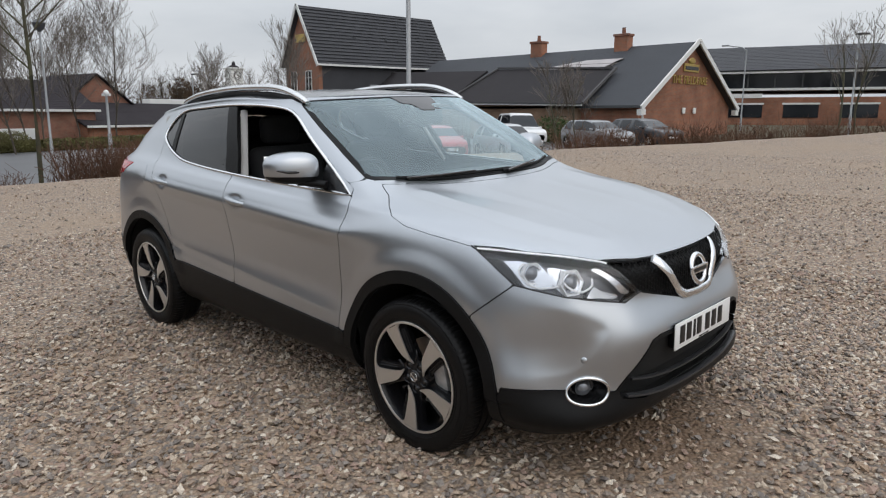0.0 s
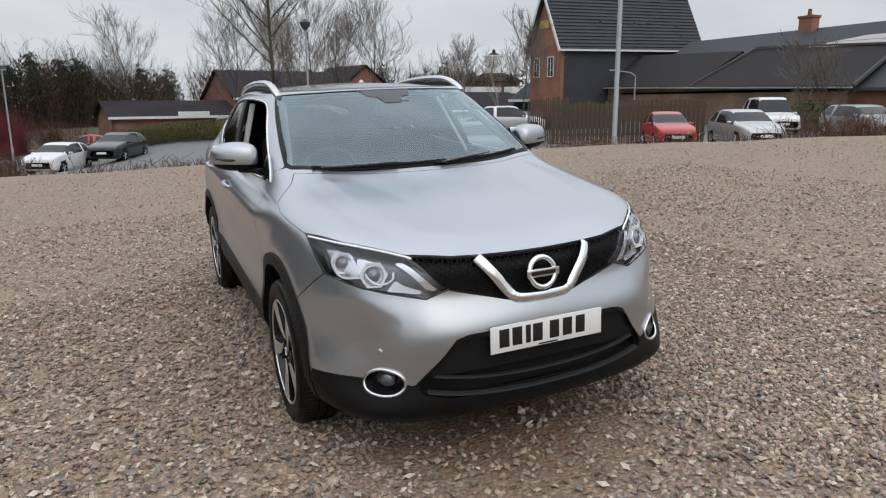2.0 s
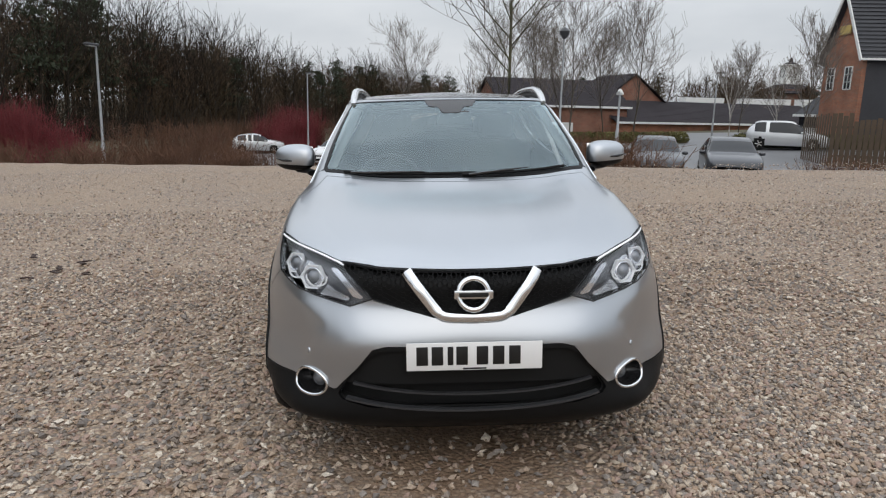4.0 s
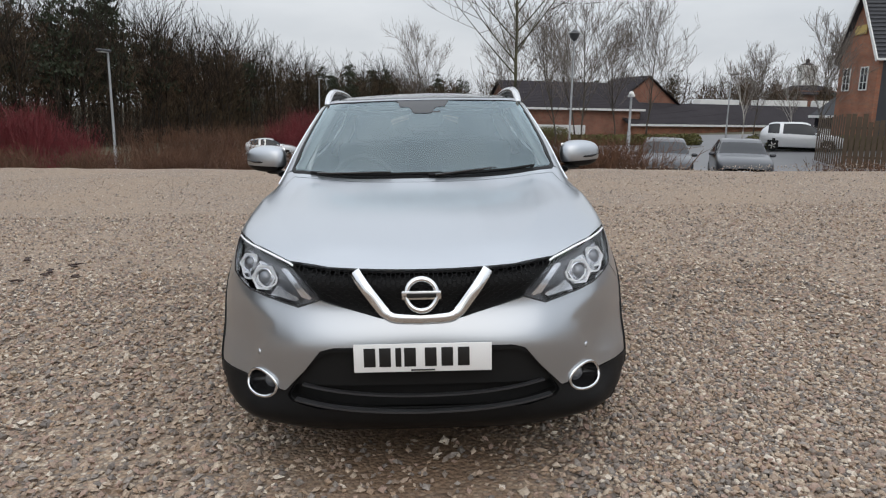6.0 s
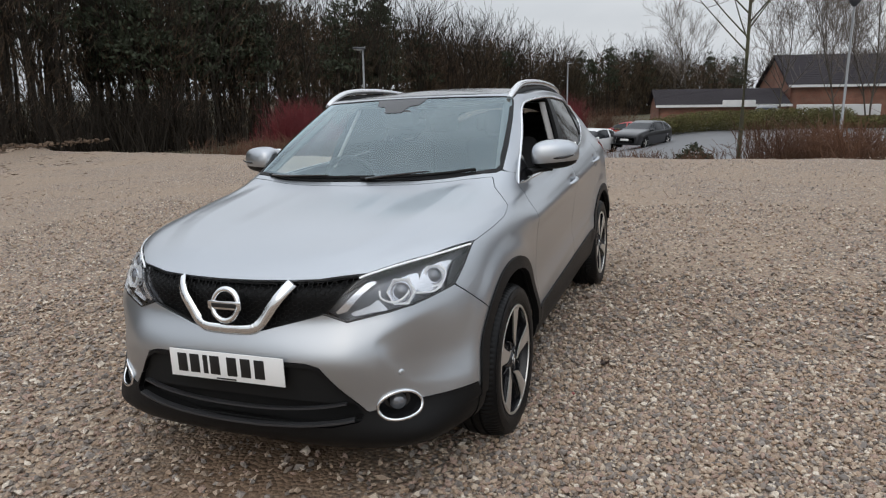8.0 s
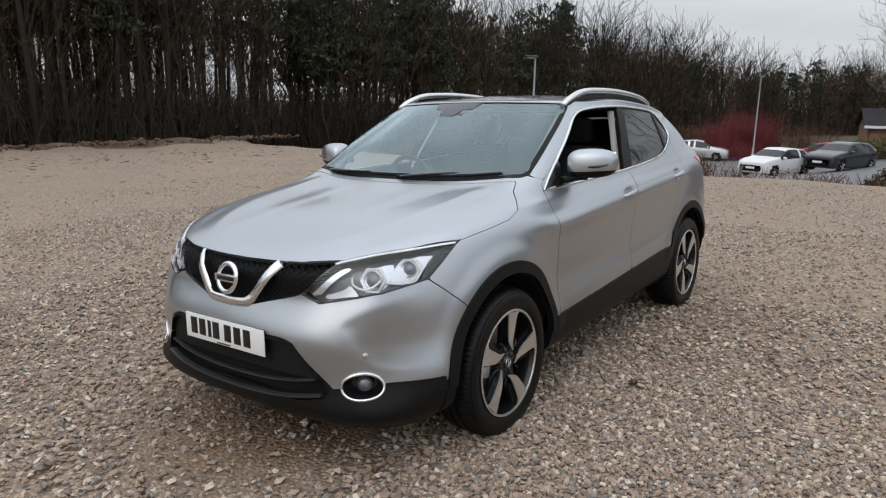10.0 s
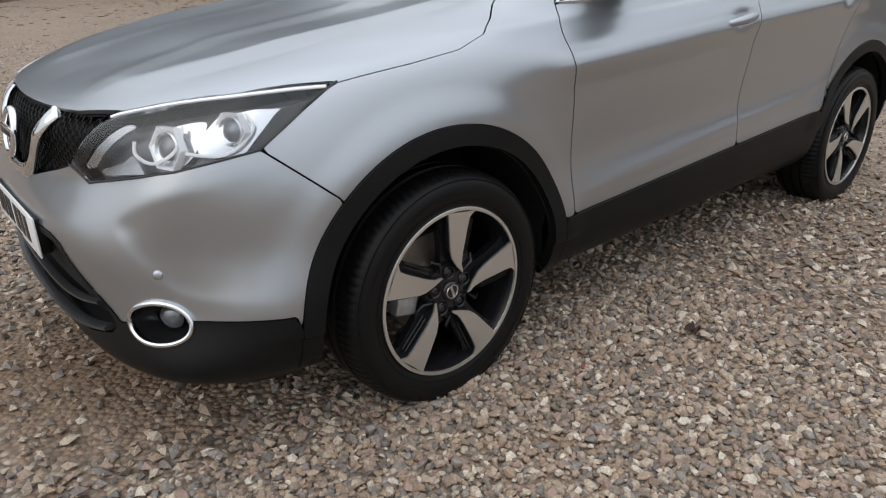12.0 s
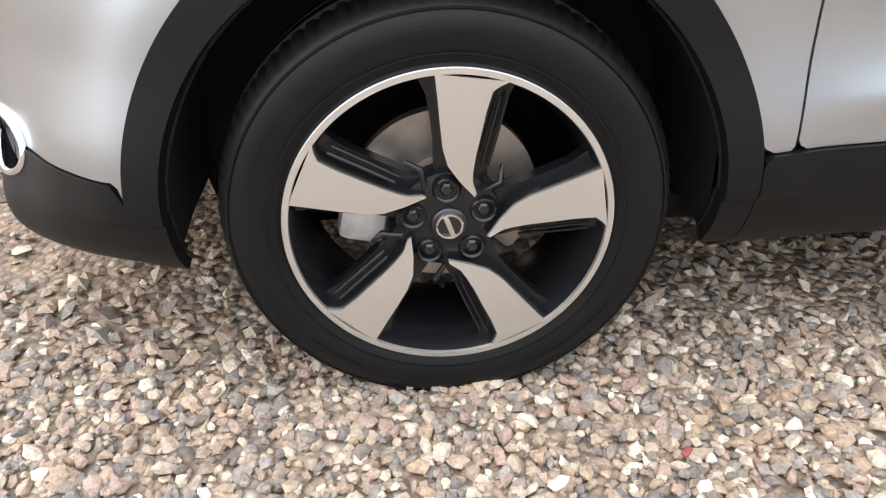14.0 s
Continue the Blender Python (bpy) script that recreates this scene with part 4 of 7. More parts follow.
# ---- wheels ----
def make_wheel():
    """A wheel whose outer face looks along +y, its centre at the origin at the hub face."""
    wheel = new("wheel")
    half = [(.236, -.010), (.244, .003), (.2475, .006), (.252, .003), (.262, .0085), (.278, .0135), (.300, .0145), (.318, .010), (.330, .000), (.338, -.014), (.3415, -.024)]
    tread = [(.3425, -.030), (.345, -.052), (.345, -.062), (.337, -.064), (.337, -.073), (.3455, -.075), (.346, -.105), (.337, -.107), (.337, -.116), (.3455, -.118), (.345, -.148), (.337, -.15), (.337, -.158), (.3425, -.16)]
    inner = [(.336, -.185), (.318, -.205), (.29, -.212), (.25, -.20)]
    prof = half + tread + inner
    n = 270
    v, f = lathe(prof, n)
    v = [list(p) for p in v]
    k = len(prof)
    # shoulder cuts between the tread blocks
    for i in range(n):
        if i % 3 == 0:
            for j in range(7, 14):
                s = 1 - (.002, .005, .009, .014, .016, .016, .014)[j - 7]
                v[i * k + j][0] *= s
                v[i * k + j][2] *= s
    put("tyre", make_mesh("tyre", v, f, M_RUBBER, 28), wheel, "black road tyre with a blocked shoulder")
    for r0 in (.2665, .3235):
        tv, tf = tube([(r0 * math.cos(a), .0105 if r0 < .3 else .0085, r0 * math.sin(a)) for a in np.linspace(0, 2 * math.pi, 96, endpoint=False)], .0018, 4, closed=True)
        put("sidewall_ring", make_mesh("sidewall_ring", tv, tf, M_RUBBER, 40), wheel)
    for r0, a0, a1 in ((.293, 62, 100), (.297, 20, 38), (.295, 210, 245), (.292, 300, 320)):
        arc = [(r0 * math.cos(math.radians(a)), .0148, r0 * math.sin(math.radians(a))) for a in np.linspace(a0, a1, 14)]
        tv, tf = tube(arc, .0016, 4)
        put("sidewall_bar", make_mesh("sidewall_bar", tv, tf, M_RUBBER, 0), wheel)
    v, f = lathe([(.2475, .003), (.2475, .0080), (.2466, .0088), (.2380, .0088), (.2368, .004)], 96)
    put("rim_lip", make_mesh("rim_lip", v, f, M_ALLOY, 15), wheel, "machined alloy rim lip")
    v, f = lathe([(.2385, .0075), (.2340, -.004), (.226, -.03), (.222, -.09), (.226, -.17), (.236, -.19)], 72)
    rim = put("rim_barrel", make_mesh("rim_barrel", v, f, M_WHEELBLACK, 50), wheel)
    # five bladed spokes, their outline in degrees and shares of the radius
    R = .243
    edge_a = [(13, .985), (13.2, .84), (13.2, .68), (13.5, .53), (16.3, .42), (29.5, .312), (47, .262), (55.5, .250)]
    edge_b = [(54.5, .275), (42, .335), (38.2, .40), (35.5, .50), (34.2, .62), (33, .78), (33, .905), (35, .945), (37.5, .985)]
    back_a = [(7, .97), (9, .84), (9, .68), (8, .52), (4, .38), (4, .27)]
    back_b = [(72, .27), (62, .34), (51, .44), (45, .60), (41, .80), (41, .97)]

    def plate(outline, y_at, thick):
        b = bmesh.new()
        vs = []
        for deg, r in outline:
            a = math.radians(deg)
            vs.append(b.verts.new((r * R * math.cos(a), y_at(r), r * R * math.sin(a))))
        face = b.faces.new(vs)
        ret = bmesh.ops.extrude_face_region(b, geom=[face])
        top = [g for g in ret["geom"] if isinstance(g, bmesh.types.BMVert)]
        bmesh.ops.translate(b, vec=(0, -thick, 0), verts=top)
        bmesh.ops.recalc_face_normals(b, faces=b.faces[:])
        bmesh.ops.triangulate(b, faces=[q for q in b.faces if len(q.verts) > 4])
        return b

    polar = lambda deg, r, y: Vector((r * R * math.cos(math.radians(deg)), y, r * R * math.sin(math.radians(deg))))
    dish = lambda r: .0085 - .017 * (1 - r) ** 1.4
    for s in range(5):
        turn = Matrix.Rotation(math.radians(-72 * s), 4, "Y")
        b = plate(edge_a + edge_b, dish, .005)
        bmesh.ops.transform(b, matrix=turn, verts=b.verts)
        spoke = part("spoke", b, M_ALLOY, wheel, "machined alloy spoke face", 25)
        b = plate([(d - 1.2, r) for d, r in edge_a] + [(d + 1.2, r) for d, r in edge_b], lambda r: dish(r) - .0046, .03)
        bmesh.ops.transform(b, matrix=turn, verts=b.verts)
        part("spoke_edge", b, M_WHEELBLACK, spoke, "", 25)
        b = plate(back_a + back_b, lambda r: -.016 - .022 * (1 - r), .024)
        bmesh.ops.transform(b, matrix=turn, verts=b.verts)
        part("spoke_side", b, M_WHEELBLACK, spoke, "", 25)
        for k, drop in ((3.6, .010), (6.8, .014)):
            rib = [polar(33.5 + k * .9, .88, dish(.88) - drop), polar(35 + k * 1.15, .66, dish(.66) - drop), polar(37.5 + k * 1.6, .45, dish(.45) - drop)]
            rv, rf = tube([turn @ p for p in rib], .0028, 6)
            put("spoke_rib", make_mesh("spoke_rib", rv, rf, M_WHEELBLACK, 60), spoke)
        # raised web beside the blade's tip
        web = [polar(60, .30, -.010), polar(66, .42, -.010), polar(58, .50, -.018)]
        rv, rf = tube([turn @ p for p in web], [.004, .006, .003], 6)
        put("spoke_web", make_mesh("spoke_web", rv, rf, M_WHEELBLACK, 60), spoke)
        # wheel nut in its well
        c = turn @ polar(14.6, .232, 0)
        lv, lf = lathe([(.0, -.012), (.008, -.012), (.0115, -.015), (.0125, -.03)], 6)
        nut = put("wheel_nut", make_mesh("wheel_nut", [(p[0] + c.x, p[1], p[2] + c.z) for p in lv], lf, M_GLOSSBLACK, 30), wheel)
        lv, lf = lathe([(.0145, -.034), (.0155, -.012), (.0185, -.0095), (.0215, -.013), (.023, -.022)], 20)
        put("nut_well", make_mesh("nut_well", [(p[0] + c.x, p[1], p[2] + c.z) for p in lv], lf, M_WHEELBLACK, 40), nut)
    v, f = lathe([(.0, -.014), (.038, -.014), (.060, -.017), (.080, -.023), (.086, -.05)], 48)
    hub = put("hub", make_mesh("hub", v, f, M_WHEELBLACK, 40), wheel)
    v, f = lathe([(.0, -.004), (.024, -.005), (.028, -.008), (.030, -.016)], 36)
    cap = put("centre_cap", make_mesh("centre_cap", v, f, M_GLOSSBLACK, 40), wheel)
    v, f = tube([(.0195 * math.cos(a), -.0045, .0195 * math.sin(a)) for a in np.linspace(0, 2 * math.pi, 28, endpoint=False)], .0028, 6, closed=True)
    put("cap_ring", make_mesh("cap_ring", v, f, M_CHROME, 60), cap)
    b = box_bm(.042, .003, .008, (0, -.0025, 0), .001)
    bmesh.ops.rotate(b, matrix=Matrix.Rotation(math.radians(-70), 3, "Y"), verts=b.verts)
    part("cap_bar", b, M_CHROME, cap)
    v, f = lathe([(.0, -.075), (.07, -.075), (.075, -.085), (.075, -.095), (.150, -.097), (.150, -.118), (.07, -.12)], 56)
    put("brake_disc", make_mesh("brake_disc", v, f, M_IRON, 30), wheel, "grey iron brake disc")
    return wheel


wheel = make_wheel()
wheel.parent = car
HUB_Y = .888
for x, s, spin in ((1.323, 1, 0), (-1.323, 1, 32), (1.323, -1, 36), (-1.323, -1, 20)):
    m = pose(x, HUB_Y * s, .326, 0, 0, 0 if s > 0 else 180) @ pose(0, 0, 0, 0, spin, 0)
    if (x, s) == (1.323, 1):
        wheel.matrix_basis = m
    else:
        copy_thing(wheel, m)
    # caliper, strut and liner stand still beside the wheel
    b = box_bm(.075, .07, .13, (0, 0, 0), .015)
    cal = part("caliper", b, M_CALIPER, car, "grey brake caliper")
    cal.matrix_basis = pose(x + .125, (HUB_Y - .072) * s, .345, 0, -12, 0)
    lv, lf = [], []
    ang = np.linspace(-8, 188, 25)
    for j, y in enumerate((.50, .70, .862)):
        for a in ang:
            r = .43 if j < 2 else .42
            lv.append((x + r * math.cos(math.radians(a)), min(y, .862 if 10 < a < 170 else .84) * s, .335 + r * math.sin(math.radians(a))))
    for j in range(2):
        for i in range(24):
            q = j * 25 + i
            lf.append((q, q + 1, q + 26, q + 25))
    put("arch_liner", make_mesh("arch_liner", lv, lf, M_DARK), car)
    lv, lf = lathe([(.0, 0), (.2, 0), (.44, 0), (.44, .03)], 32)
    put("arch_wall", make_mesh("arch_wall", [(p[0] + x, .53 * s + p[1] * s, max(p[2] + .335, .16)) for p in lv], lf, M_DARK), car)
    lv, lf = tube([(x, .52 * s, .335), (x, .84 * s, .335)], .05, 10)
    put("axle", make_mesh("axle", lv, lf, M_DARK), car)
part("intake_back", box_bm(.05, 1.25, .34, (1.93, 0, .40), .01), M_DARK, car)
part("underbody", box_bm(3.0, 1.4, .06, (.0, 0, .235), .02), M_DARK, car)
part("bulkhead", box_bm(.04, 1.5, .66, (.80, 0, .58), .01), M_DARK, car)

# ---- cabin ----
part("dashboard", box_bm(.42, 1.38, .18, (.68, 0, .965), .06, 3), M_DASH, car)
part("dash_top", box_bm(.38, 1.18, .05, (.72, 0, 1.055), .02, 2), M_DASH, car)
part("cabin_floor", box_bm(2.6, 1.45, .05, (-.6, 0, .42), .01), M_DARK, car)
for y in (.37, -.37):
    seat = part("front_seat", box_bm(.50, .50, .18, (.0, y, .60), .06, 3), M_SEAT, car)
    b = box_bm(.14, .50, .62, (0, 0, 0), .06, 3)
    bmesh.ops.rotate(b, matrix=Matrix.Rotation(math.radians(-14), 3, "Y"), verts=b.verts)
    bmesh.ops.translate(b, vec=(-.30, y, .93), verts=b.verts)
    part("seat_back", b, M_SEAT, seat)
    part("headrest", box_bm(.10, .26, .17, (-.41, y, 1.33), .045, 3), M_SEAT, seat)
rear_seat = part("rear_seat", box_bm(.50, 1.25, .18, (-.95, 0, .62), .06, 3), M_SEAT, car)
part("seat_back", box_bm(.14, 1.25, .60, (-1.25, 0, .95), .06, 3), M_SEAT, rear_seat)
for y in (.40, 0, -.40):
    part("headrest", box_bm(.10, .24, .15, (-1.32, y, 1.30), .045, 3), M_SEAT, rear_seat)
sv, sf = tube([(.40 + .05 * math.sin(a), -.37 + .185 * math.cos(a), 1.0 + .18 * math.sin(a)) for a in np.linspace(0, 2 * math.pi, 32, endpoint=False)], .016, 8, closed=True)
steer = put("steering_wheel", make_mesh("steering_wheel", sv, sf, M_DASH, 60), car)
part("airbag_boss", box_bm(.06, .17, .15, (.42, -.37, .99), .03, 2), M_DASH, steer)
part("headlining", box_bm(1.5, 1.0, .02, (-.75, 0, 1.47), .008), M_LINER, car)
for s in (1, -1):
    for a, b2, w in (((.84, .70, 1.10), (.20, .575, 1.45), .028), ((-.12, .80, 1.06), (-.31, .66, 1.45), .021), ((-1.15, .74, 1.10), (-1.35, .6, 1.4), .06)):
        pv, pf = tube([(a[0], a[1] * s, a[2]), ((a[0] + b2[0]) / 2, (a[1] + b2[1]) / 2 * s - .0, (a[2] + b2[2]) / 2), (b2[0], b2[1] * s, b2[2])], w, 8, flat=.5)
        put("pillar_lining", make_mesh("pillar_lining", pv, pf, M_LINER, 60), car)
# sensor housing and rear-view mirror behind the windscreen
b = box_bm(.10, .20, .09, (.50, .02, 1.40), .02)
part("sensor_housing", b, M_DASH, car)
part("rear_view_mirror", box_bm(.03, .23, .065, (.40, .02, 1.365), .015), M_GLOSSBLACK, car)

# ---- the ground: one sheet, the gravel lot raised over the car parks round it ----
def lot_z(x, y):
    """Height of the lot's plane."""
    return np.tan(radians(2.0)) * y


def low_z(x, y):
    """Height of the land beyond the lot."""
    dip = .9 * ease((-x - 24) / 16) * ease((2 - y) / 8) * ease((y + 22) / 6) * ease((x + 66) / 8)
    return -1.2 + .03 * np.clip(y, -24, 60) - dip


LOT_EDGE = [(-24, -60), (-23, -34), (-20, -24), (-16.6, -14), (-14.6, -8.5), (-13.3, -2.4), (-12.4, 2.3), (-11.6, 4.5), (-10.1, 9.5), (-8.2, 13.5), (-6.2, 17), (-2.6, 25), (8, 44), (30, 80), (120, 80), (120, -31), (20, -31), (-5, -31), (-16, -33), (-22, -36)]
gxs = np.concatenate([[-900, -500, -300, -200, -140, -100, -75, -60, -50, -44], np.arange(-40, 16.01, .6), [20, 26, 34, 44, 60, 90, 140, 220, 350, 600, 900]])
gys = np.concatenate([[-900, -500, -300, -200, -140, -100, -75, -60, -50], np.arange(-44, 50.01, .8), [55, 62, 70, 80, 95, 120, 160, 220, 300, 500, 900]])
GX, GY = np.meshgrid(gxs, gys, indexing="ij")
INSIDE = polygon_field(GX, GY, LOT_EDGE)
edge_t = ease((INSIDE + 2.6) / 2.6)
GZ = lot_z(GX, np.clip(GY, -45, 60)) * edge_t + low_z(GX, GY) * (1 - edge_t)
rng = np.random.RandomState(7)
# low earth banks where the lot meets the wood
bank = np.exp(-((GY + 31 + .25 * np.sin(GX * .5)) / 1.3) ** 2) * ease((GX + 26) / 4) * ease((12 - GX) / 6)
bump_n = np.array([[noise.noise((x * .35, y * .35, 3.1)) for y in gys] for x in gxs])
GZ = GZ + bank * (.30 + .55 * bump_n) + np.where(INSIDE > 1, .012, .05) * bump_n * (abs(GX) < 60) * (np.hypot(GX - .5, GY) > 5)
ni, nj = GX.shape
gv = np.stack([GX, GY, GZ], -1).reshape(-1, 3)
gf = [(i * nj + j, (i + 1) * nj + j, (i + 1) * nj + j + 1, i * nj + j + 1) for i in range(ni - 1) for j in range(nj - 1)]


def stone_colours(n, l, fac):
    """Colours of crushed stone over a 0 to 1 value."""
    ramp = n.new("ShaderNodeValToRGB")
    ramp.color_ramp.interpolation = "CONSTANT"
    cols = [(0.0, (0.332, 0.240, 0.171)), (0.14, (0.449, 0.335, 0.239)), (0.28, (0.251, 0.200, 0.160)), (0.4, (0.374, 0.255, 0.194)), (0.52, (0.535, 0.430, 0.320)), (0.64, (0.198, 0.168, 0.146)), (0.74, (0.396, 0.275, 0.180)), (0.83, (0.300, 0.258, 0.223)), (0.92, (0.685, 0.590, 0.477))]
    el = ramp.color_ramp.elements
    el[0].position, el[0].color = cols[0][0], (*cols[0][1], 1)
    el[1].position, el[1].color = cols[1][0], (*cols[1][1], 1)
    for p, c in cols[2:]:
        e = el.new(p)
        e.color = (*c, 1)
    l.new(fac, ramp.inputs[0])
    return ramp.outputs[0]


def ground_material():
    m = bpy.data.materials.new("gravel bed")
    m.use_nodes = True
    n, l = m.node_tree.nodes, m.node_tree.links
    b = n["Principled BSDF"]
    b.inputs["Roughness"].default_value = .85
    co = n.new("ShaderNodeTexCoord")
    vo = n.new("ShaderNodeTexVoronoi")
    vo.inputs["Scale"].default_value = 50
    vo.inputs["Randomness"].default_value = 1
    l.new(co.outputs["Object"], vo.inputs["Vector"])
    sep = n.new("ShaderNodeSeparateColor")
    l.new(vo.outputs["Color"], sep.inputs[0])
    colour = stone_colours(n, l, sep.outputs[0])
    # dark joints between the stones
    joint = n.new("ShaderNodeMapRange")
    joint.inputs[1].default_value, joint.inputs[2].default_value = .25, .75
    joint.inputs[3].default_value, joint.inputs[4].default_value = 0, .56
    l.new(vo.outputs["Distance"], joint.inputs[0])
    mx = n.new("ShaderNodeMix")
    mx.data_type = "RGBA"
    mx.inputs[7].default_value = (.045, .034, .026, 1)
    l.new(joint.outputs[0], mx.inputs[0])
    l.new(colour, mx.inputs[6])
    # sandy, finer patches and tracks
    big = n.new("ShaderNodeTexNoise")
    big.inputs["Scale"].default_value, big.inputs["Detail"].default_value = .38, 7
    big.inputs["Roughness"].default_value = .62
    l.new(co.outputs["Object"], big.inputs["Vector"])
    rr = n.new("ShaderNodeMapRange")
    rr.inputs[1].default_value, rr.inputs[2].default_value = .43, .62
    rr.inputs[3].default_value, rr.inputs[4].default_value = 0.0, .45
    l.new(big.outputs[0], rr.inputs[0])
    mx2 = n.new("ShaderNodeMix")
    mx2.data_type = "RGBA"
    mx2.inputs[7].default_value = (.345, .254, .175, 1)
    l.new(rr.outputs[0], mx2.inputs[0])
    l.new(mx.outputs[2], mx2.inputs[6])
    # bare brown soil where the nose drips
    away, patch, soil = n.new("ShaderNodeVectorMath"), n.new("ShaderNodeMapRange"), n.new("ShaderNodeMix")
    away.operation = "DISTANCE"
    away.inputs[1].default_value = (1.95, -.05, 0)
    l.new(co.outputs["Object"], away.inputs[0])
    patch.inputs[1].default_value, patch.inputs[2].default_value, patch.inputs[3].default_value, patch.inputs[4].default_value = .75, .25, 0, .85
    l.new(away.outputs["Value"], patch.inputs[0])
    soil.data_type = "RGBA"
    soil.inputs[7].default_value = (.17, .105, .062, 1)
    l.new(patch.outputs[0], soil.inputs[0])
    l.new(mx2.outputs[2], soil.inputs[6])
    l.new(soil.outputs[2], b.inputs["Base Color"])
    inv = n.new("ShaderNodeMath")
    inv.operation = "SUBTRACT"
    inv.inputs[0].default_value = 1
    l.new(vo.outputs["Distance"], inv.inputs[1])
    fine = n.new("ShaderNodeTexNoise")
    fine.inputs["Scale"].default_value, fine.inputs["Detail"].default_value = 9, 6
    l.new(co.outputs["Object"], fine.inputs["Vector"])
    ad = n.new("ShaderNodeMath")
    ad.operation = "MULTIPLY_ADD"
    ad.inputs[1].default_value = .8
    l.new(fine.outputs[0], ad.inputs[0])
    l.new(inv.outputs[0], ad.inputs[2])
    bp = n.new("ShaderNodeBump")
    bp.inputs["Strength"].default_value, bp.inputs["Distance"].default_value = .9, .016
    l.new(ad.outputs[0], bp.inputs["Height"])
    l.new(bp.outputs[0], b.inputs["Normal"])
    return m


def pebble_material():
    m = bpy.data.materials.new("crushed stone")
    m.use_nodes = True
    n, l = m.node_tree.nodes, m.node_tree.links
    b = n["Principled BSDF"]
    b.inputs["Roughness"].default_value = .7
    geo = n.new("ShaderNodeNewGeometry")
    colour = stone_colours(n, l, geo.outputs["Random Per Island"])
    co = n.new("ShaderNodeTexCoord")
    t = n.new("ShaderNodeTexNoise")
    t.inputs["Scale"].default_value, t.inputs["Detail"].default_value = 160, 4
    l.new(co.outputs["Object"], t.inputs["Vector"])
    mx = n.new("ShaderNodeMix")
    mx.data_type, mx.blend_type = "RGBA", "MULTIPLY"
    mx.inputs[0].default_value = .55
    r = n.new("ShaderNodeMapRange")
    r.inputs[1].default_value, r.inputs[2].default_value = .3, .7
    r.inputs[3].default_value, r.inputs[4].default_value = .45, 1.35
    l.new(t.outputs[0], r.inputs[0])
    l.new(colour, mx.inputs[6])
    l.new(r.outputs[0], mx.inputs[7])
    dull = n.new("ShaderNodeHueSaturation")
    dull.inputs["Saturation"].default_value, dull.inputs["Value"].default_value = .93, .92
    l.new(mx.outputs[2], dull.inputs["Color"])
    l.new(dull.outputs[0], b.inputs["Base Color"])
    bp = n.new("ShaderNodeBump")
    bp.inputs["Strength"].default_value, bp.inputs["Distance"].default_value = .6, .004
    l.new(t.outputs[0], bp.inputs["Height"])
    l.new(bp.outputs[0], b.inputs["Normal"])
    return m


M_GRAVEL, M_PEBBLE = ground_material(), pebble_material()
M_EARTH = material("rough grass and earth", (.10, .085, .045), .95, vary=.9, scale=.5, fine=.6, fine_scale=9, dark=(.055, .05, .03), bump=.5, bump_scale=14)
M_ASPHALT = material("asphalt", (.13, .13, .134), .45, vary=.5, scale=.4, fine=.4, fine_scale=30, dark=(.085, .085, .088))
M_BARK = material("grey-brown bark", (.10, .082, .065), .95, vary=.6, scale=3, fine=.5, fine_scale=30, dark=(.05, .045, .035))
M_MOSS = material("mossy bark", (.085, .085, .045), .95, vary=.7, scale=2, fine=.5, fine_scale=30, dark=(.05, .042, .035))
M_TWIG = material("bare twigs", (.085, .066, .055), .95, vary=.5, scale=.6, dark=(.05, .042, .036))
M_PALETWIG = material("pale bare twigs", (.17, .145, .125), .95, vary=.5, scale=.6, dark=(.10, .085, .075))
M_WOOD = material("dark wood stems", (.038, .031, .024), .95, vary=.5, scale=.3, dark=(.017, .014, .0115), spec=.2)
M_WOODTWIG = material("fine wood twigs", (.105, .070, .047), .95, vary=.8, scale=.12, dark=(.058, .050, .030), spec=.2)
M_BRAMBLE = material("brown scrub stems", (.14, .070, .040), .95, vary=.8, scale=.5, dark=(.06, .035, .025))
M_DOGWOOD = material("red dogwood stems", (.16, .022, .026), .7, vary=.6, scale=.8, dark=(.11, .018, .02))
M_PINE = material("pine needles", (.040, .048, .026), .9, vary=.6, scale=.8, dark=(.024, .028, .017))
M_HEDGE = material("clipped hedge leaves", (.135, .125, .042), .85, vary=.7, scale=1.2, dark=(.045, .04, .02))
M_GREEN = material("evergreen leaves", (.05, .075, .018), .8, vary=.6, scale=1.2, dark=(.03, .04, .014))

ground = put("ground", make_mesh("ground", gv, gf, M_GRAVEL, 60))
me = ground.data
me.materials.append(M_EARTH)
mids = polygon_field(np.array([p.center.x for p in me.polygons]), np.array([p.center.y for p in me.polygons]), LOT_EDGE)
M_SOIL = material("turned brown soil", (.19, .125, .080), .95, vary=.9, scale=1.1, fine=.7, fine_scale=14, dark=(.075, .05, .034), bump=.8, bump_scale=9)
me.materials.append(M_SOIL)
ridge = [abs(p.center.y + 31 + .25 * math.sin(p.center.x * .5)) < 1.0 + .7 * noise.noise((p.center.x * .6, p.center.y * .6, 1)) and -27 < p.center.x < 12 for p in me.polygons]
me.polygons.foreach_set("material_index", [2 if k else 0 if d > -.5 else 1 for d, k in zip(mids, ridge)])
tagged(ground, "pale brown crushed-stone lot with earth and rough grass round it", "ground", kind="structure")

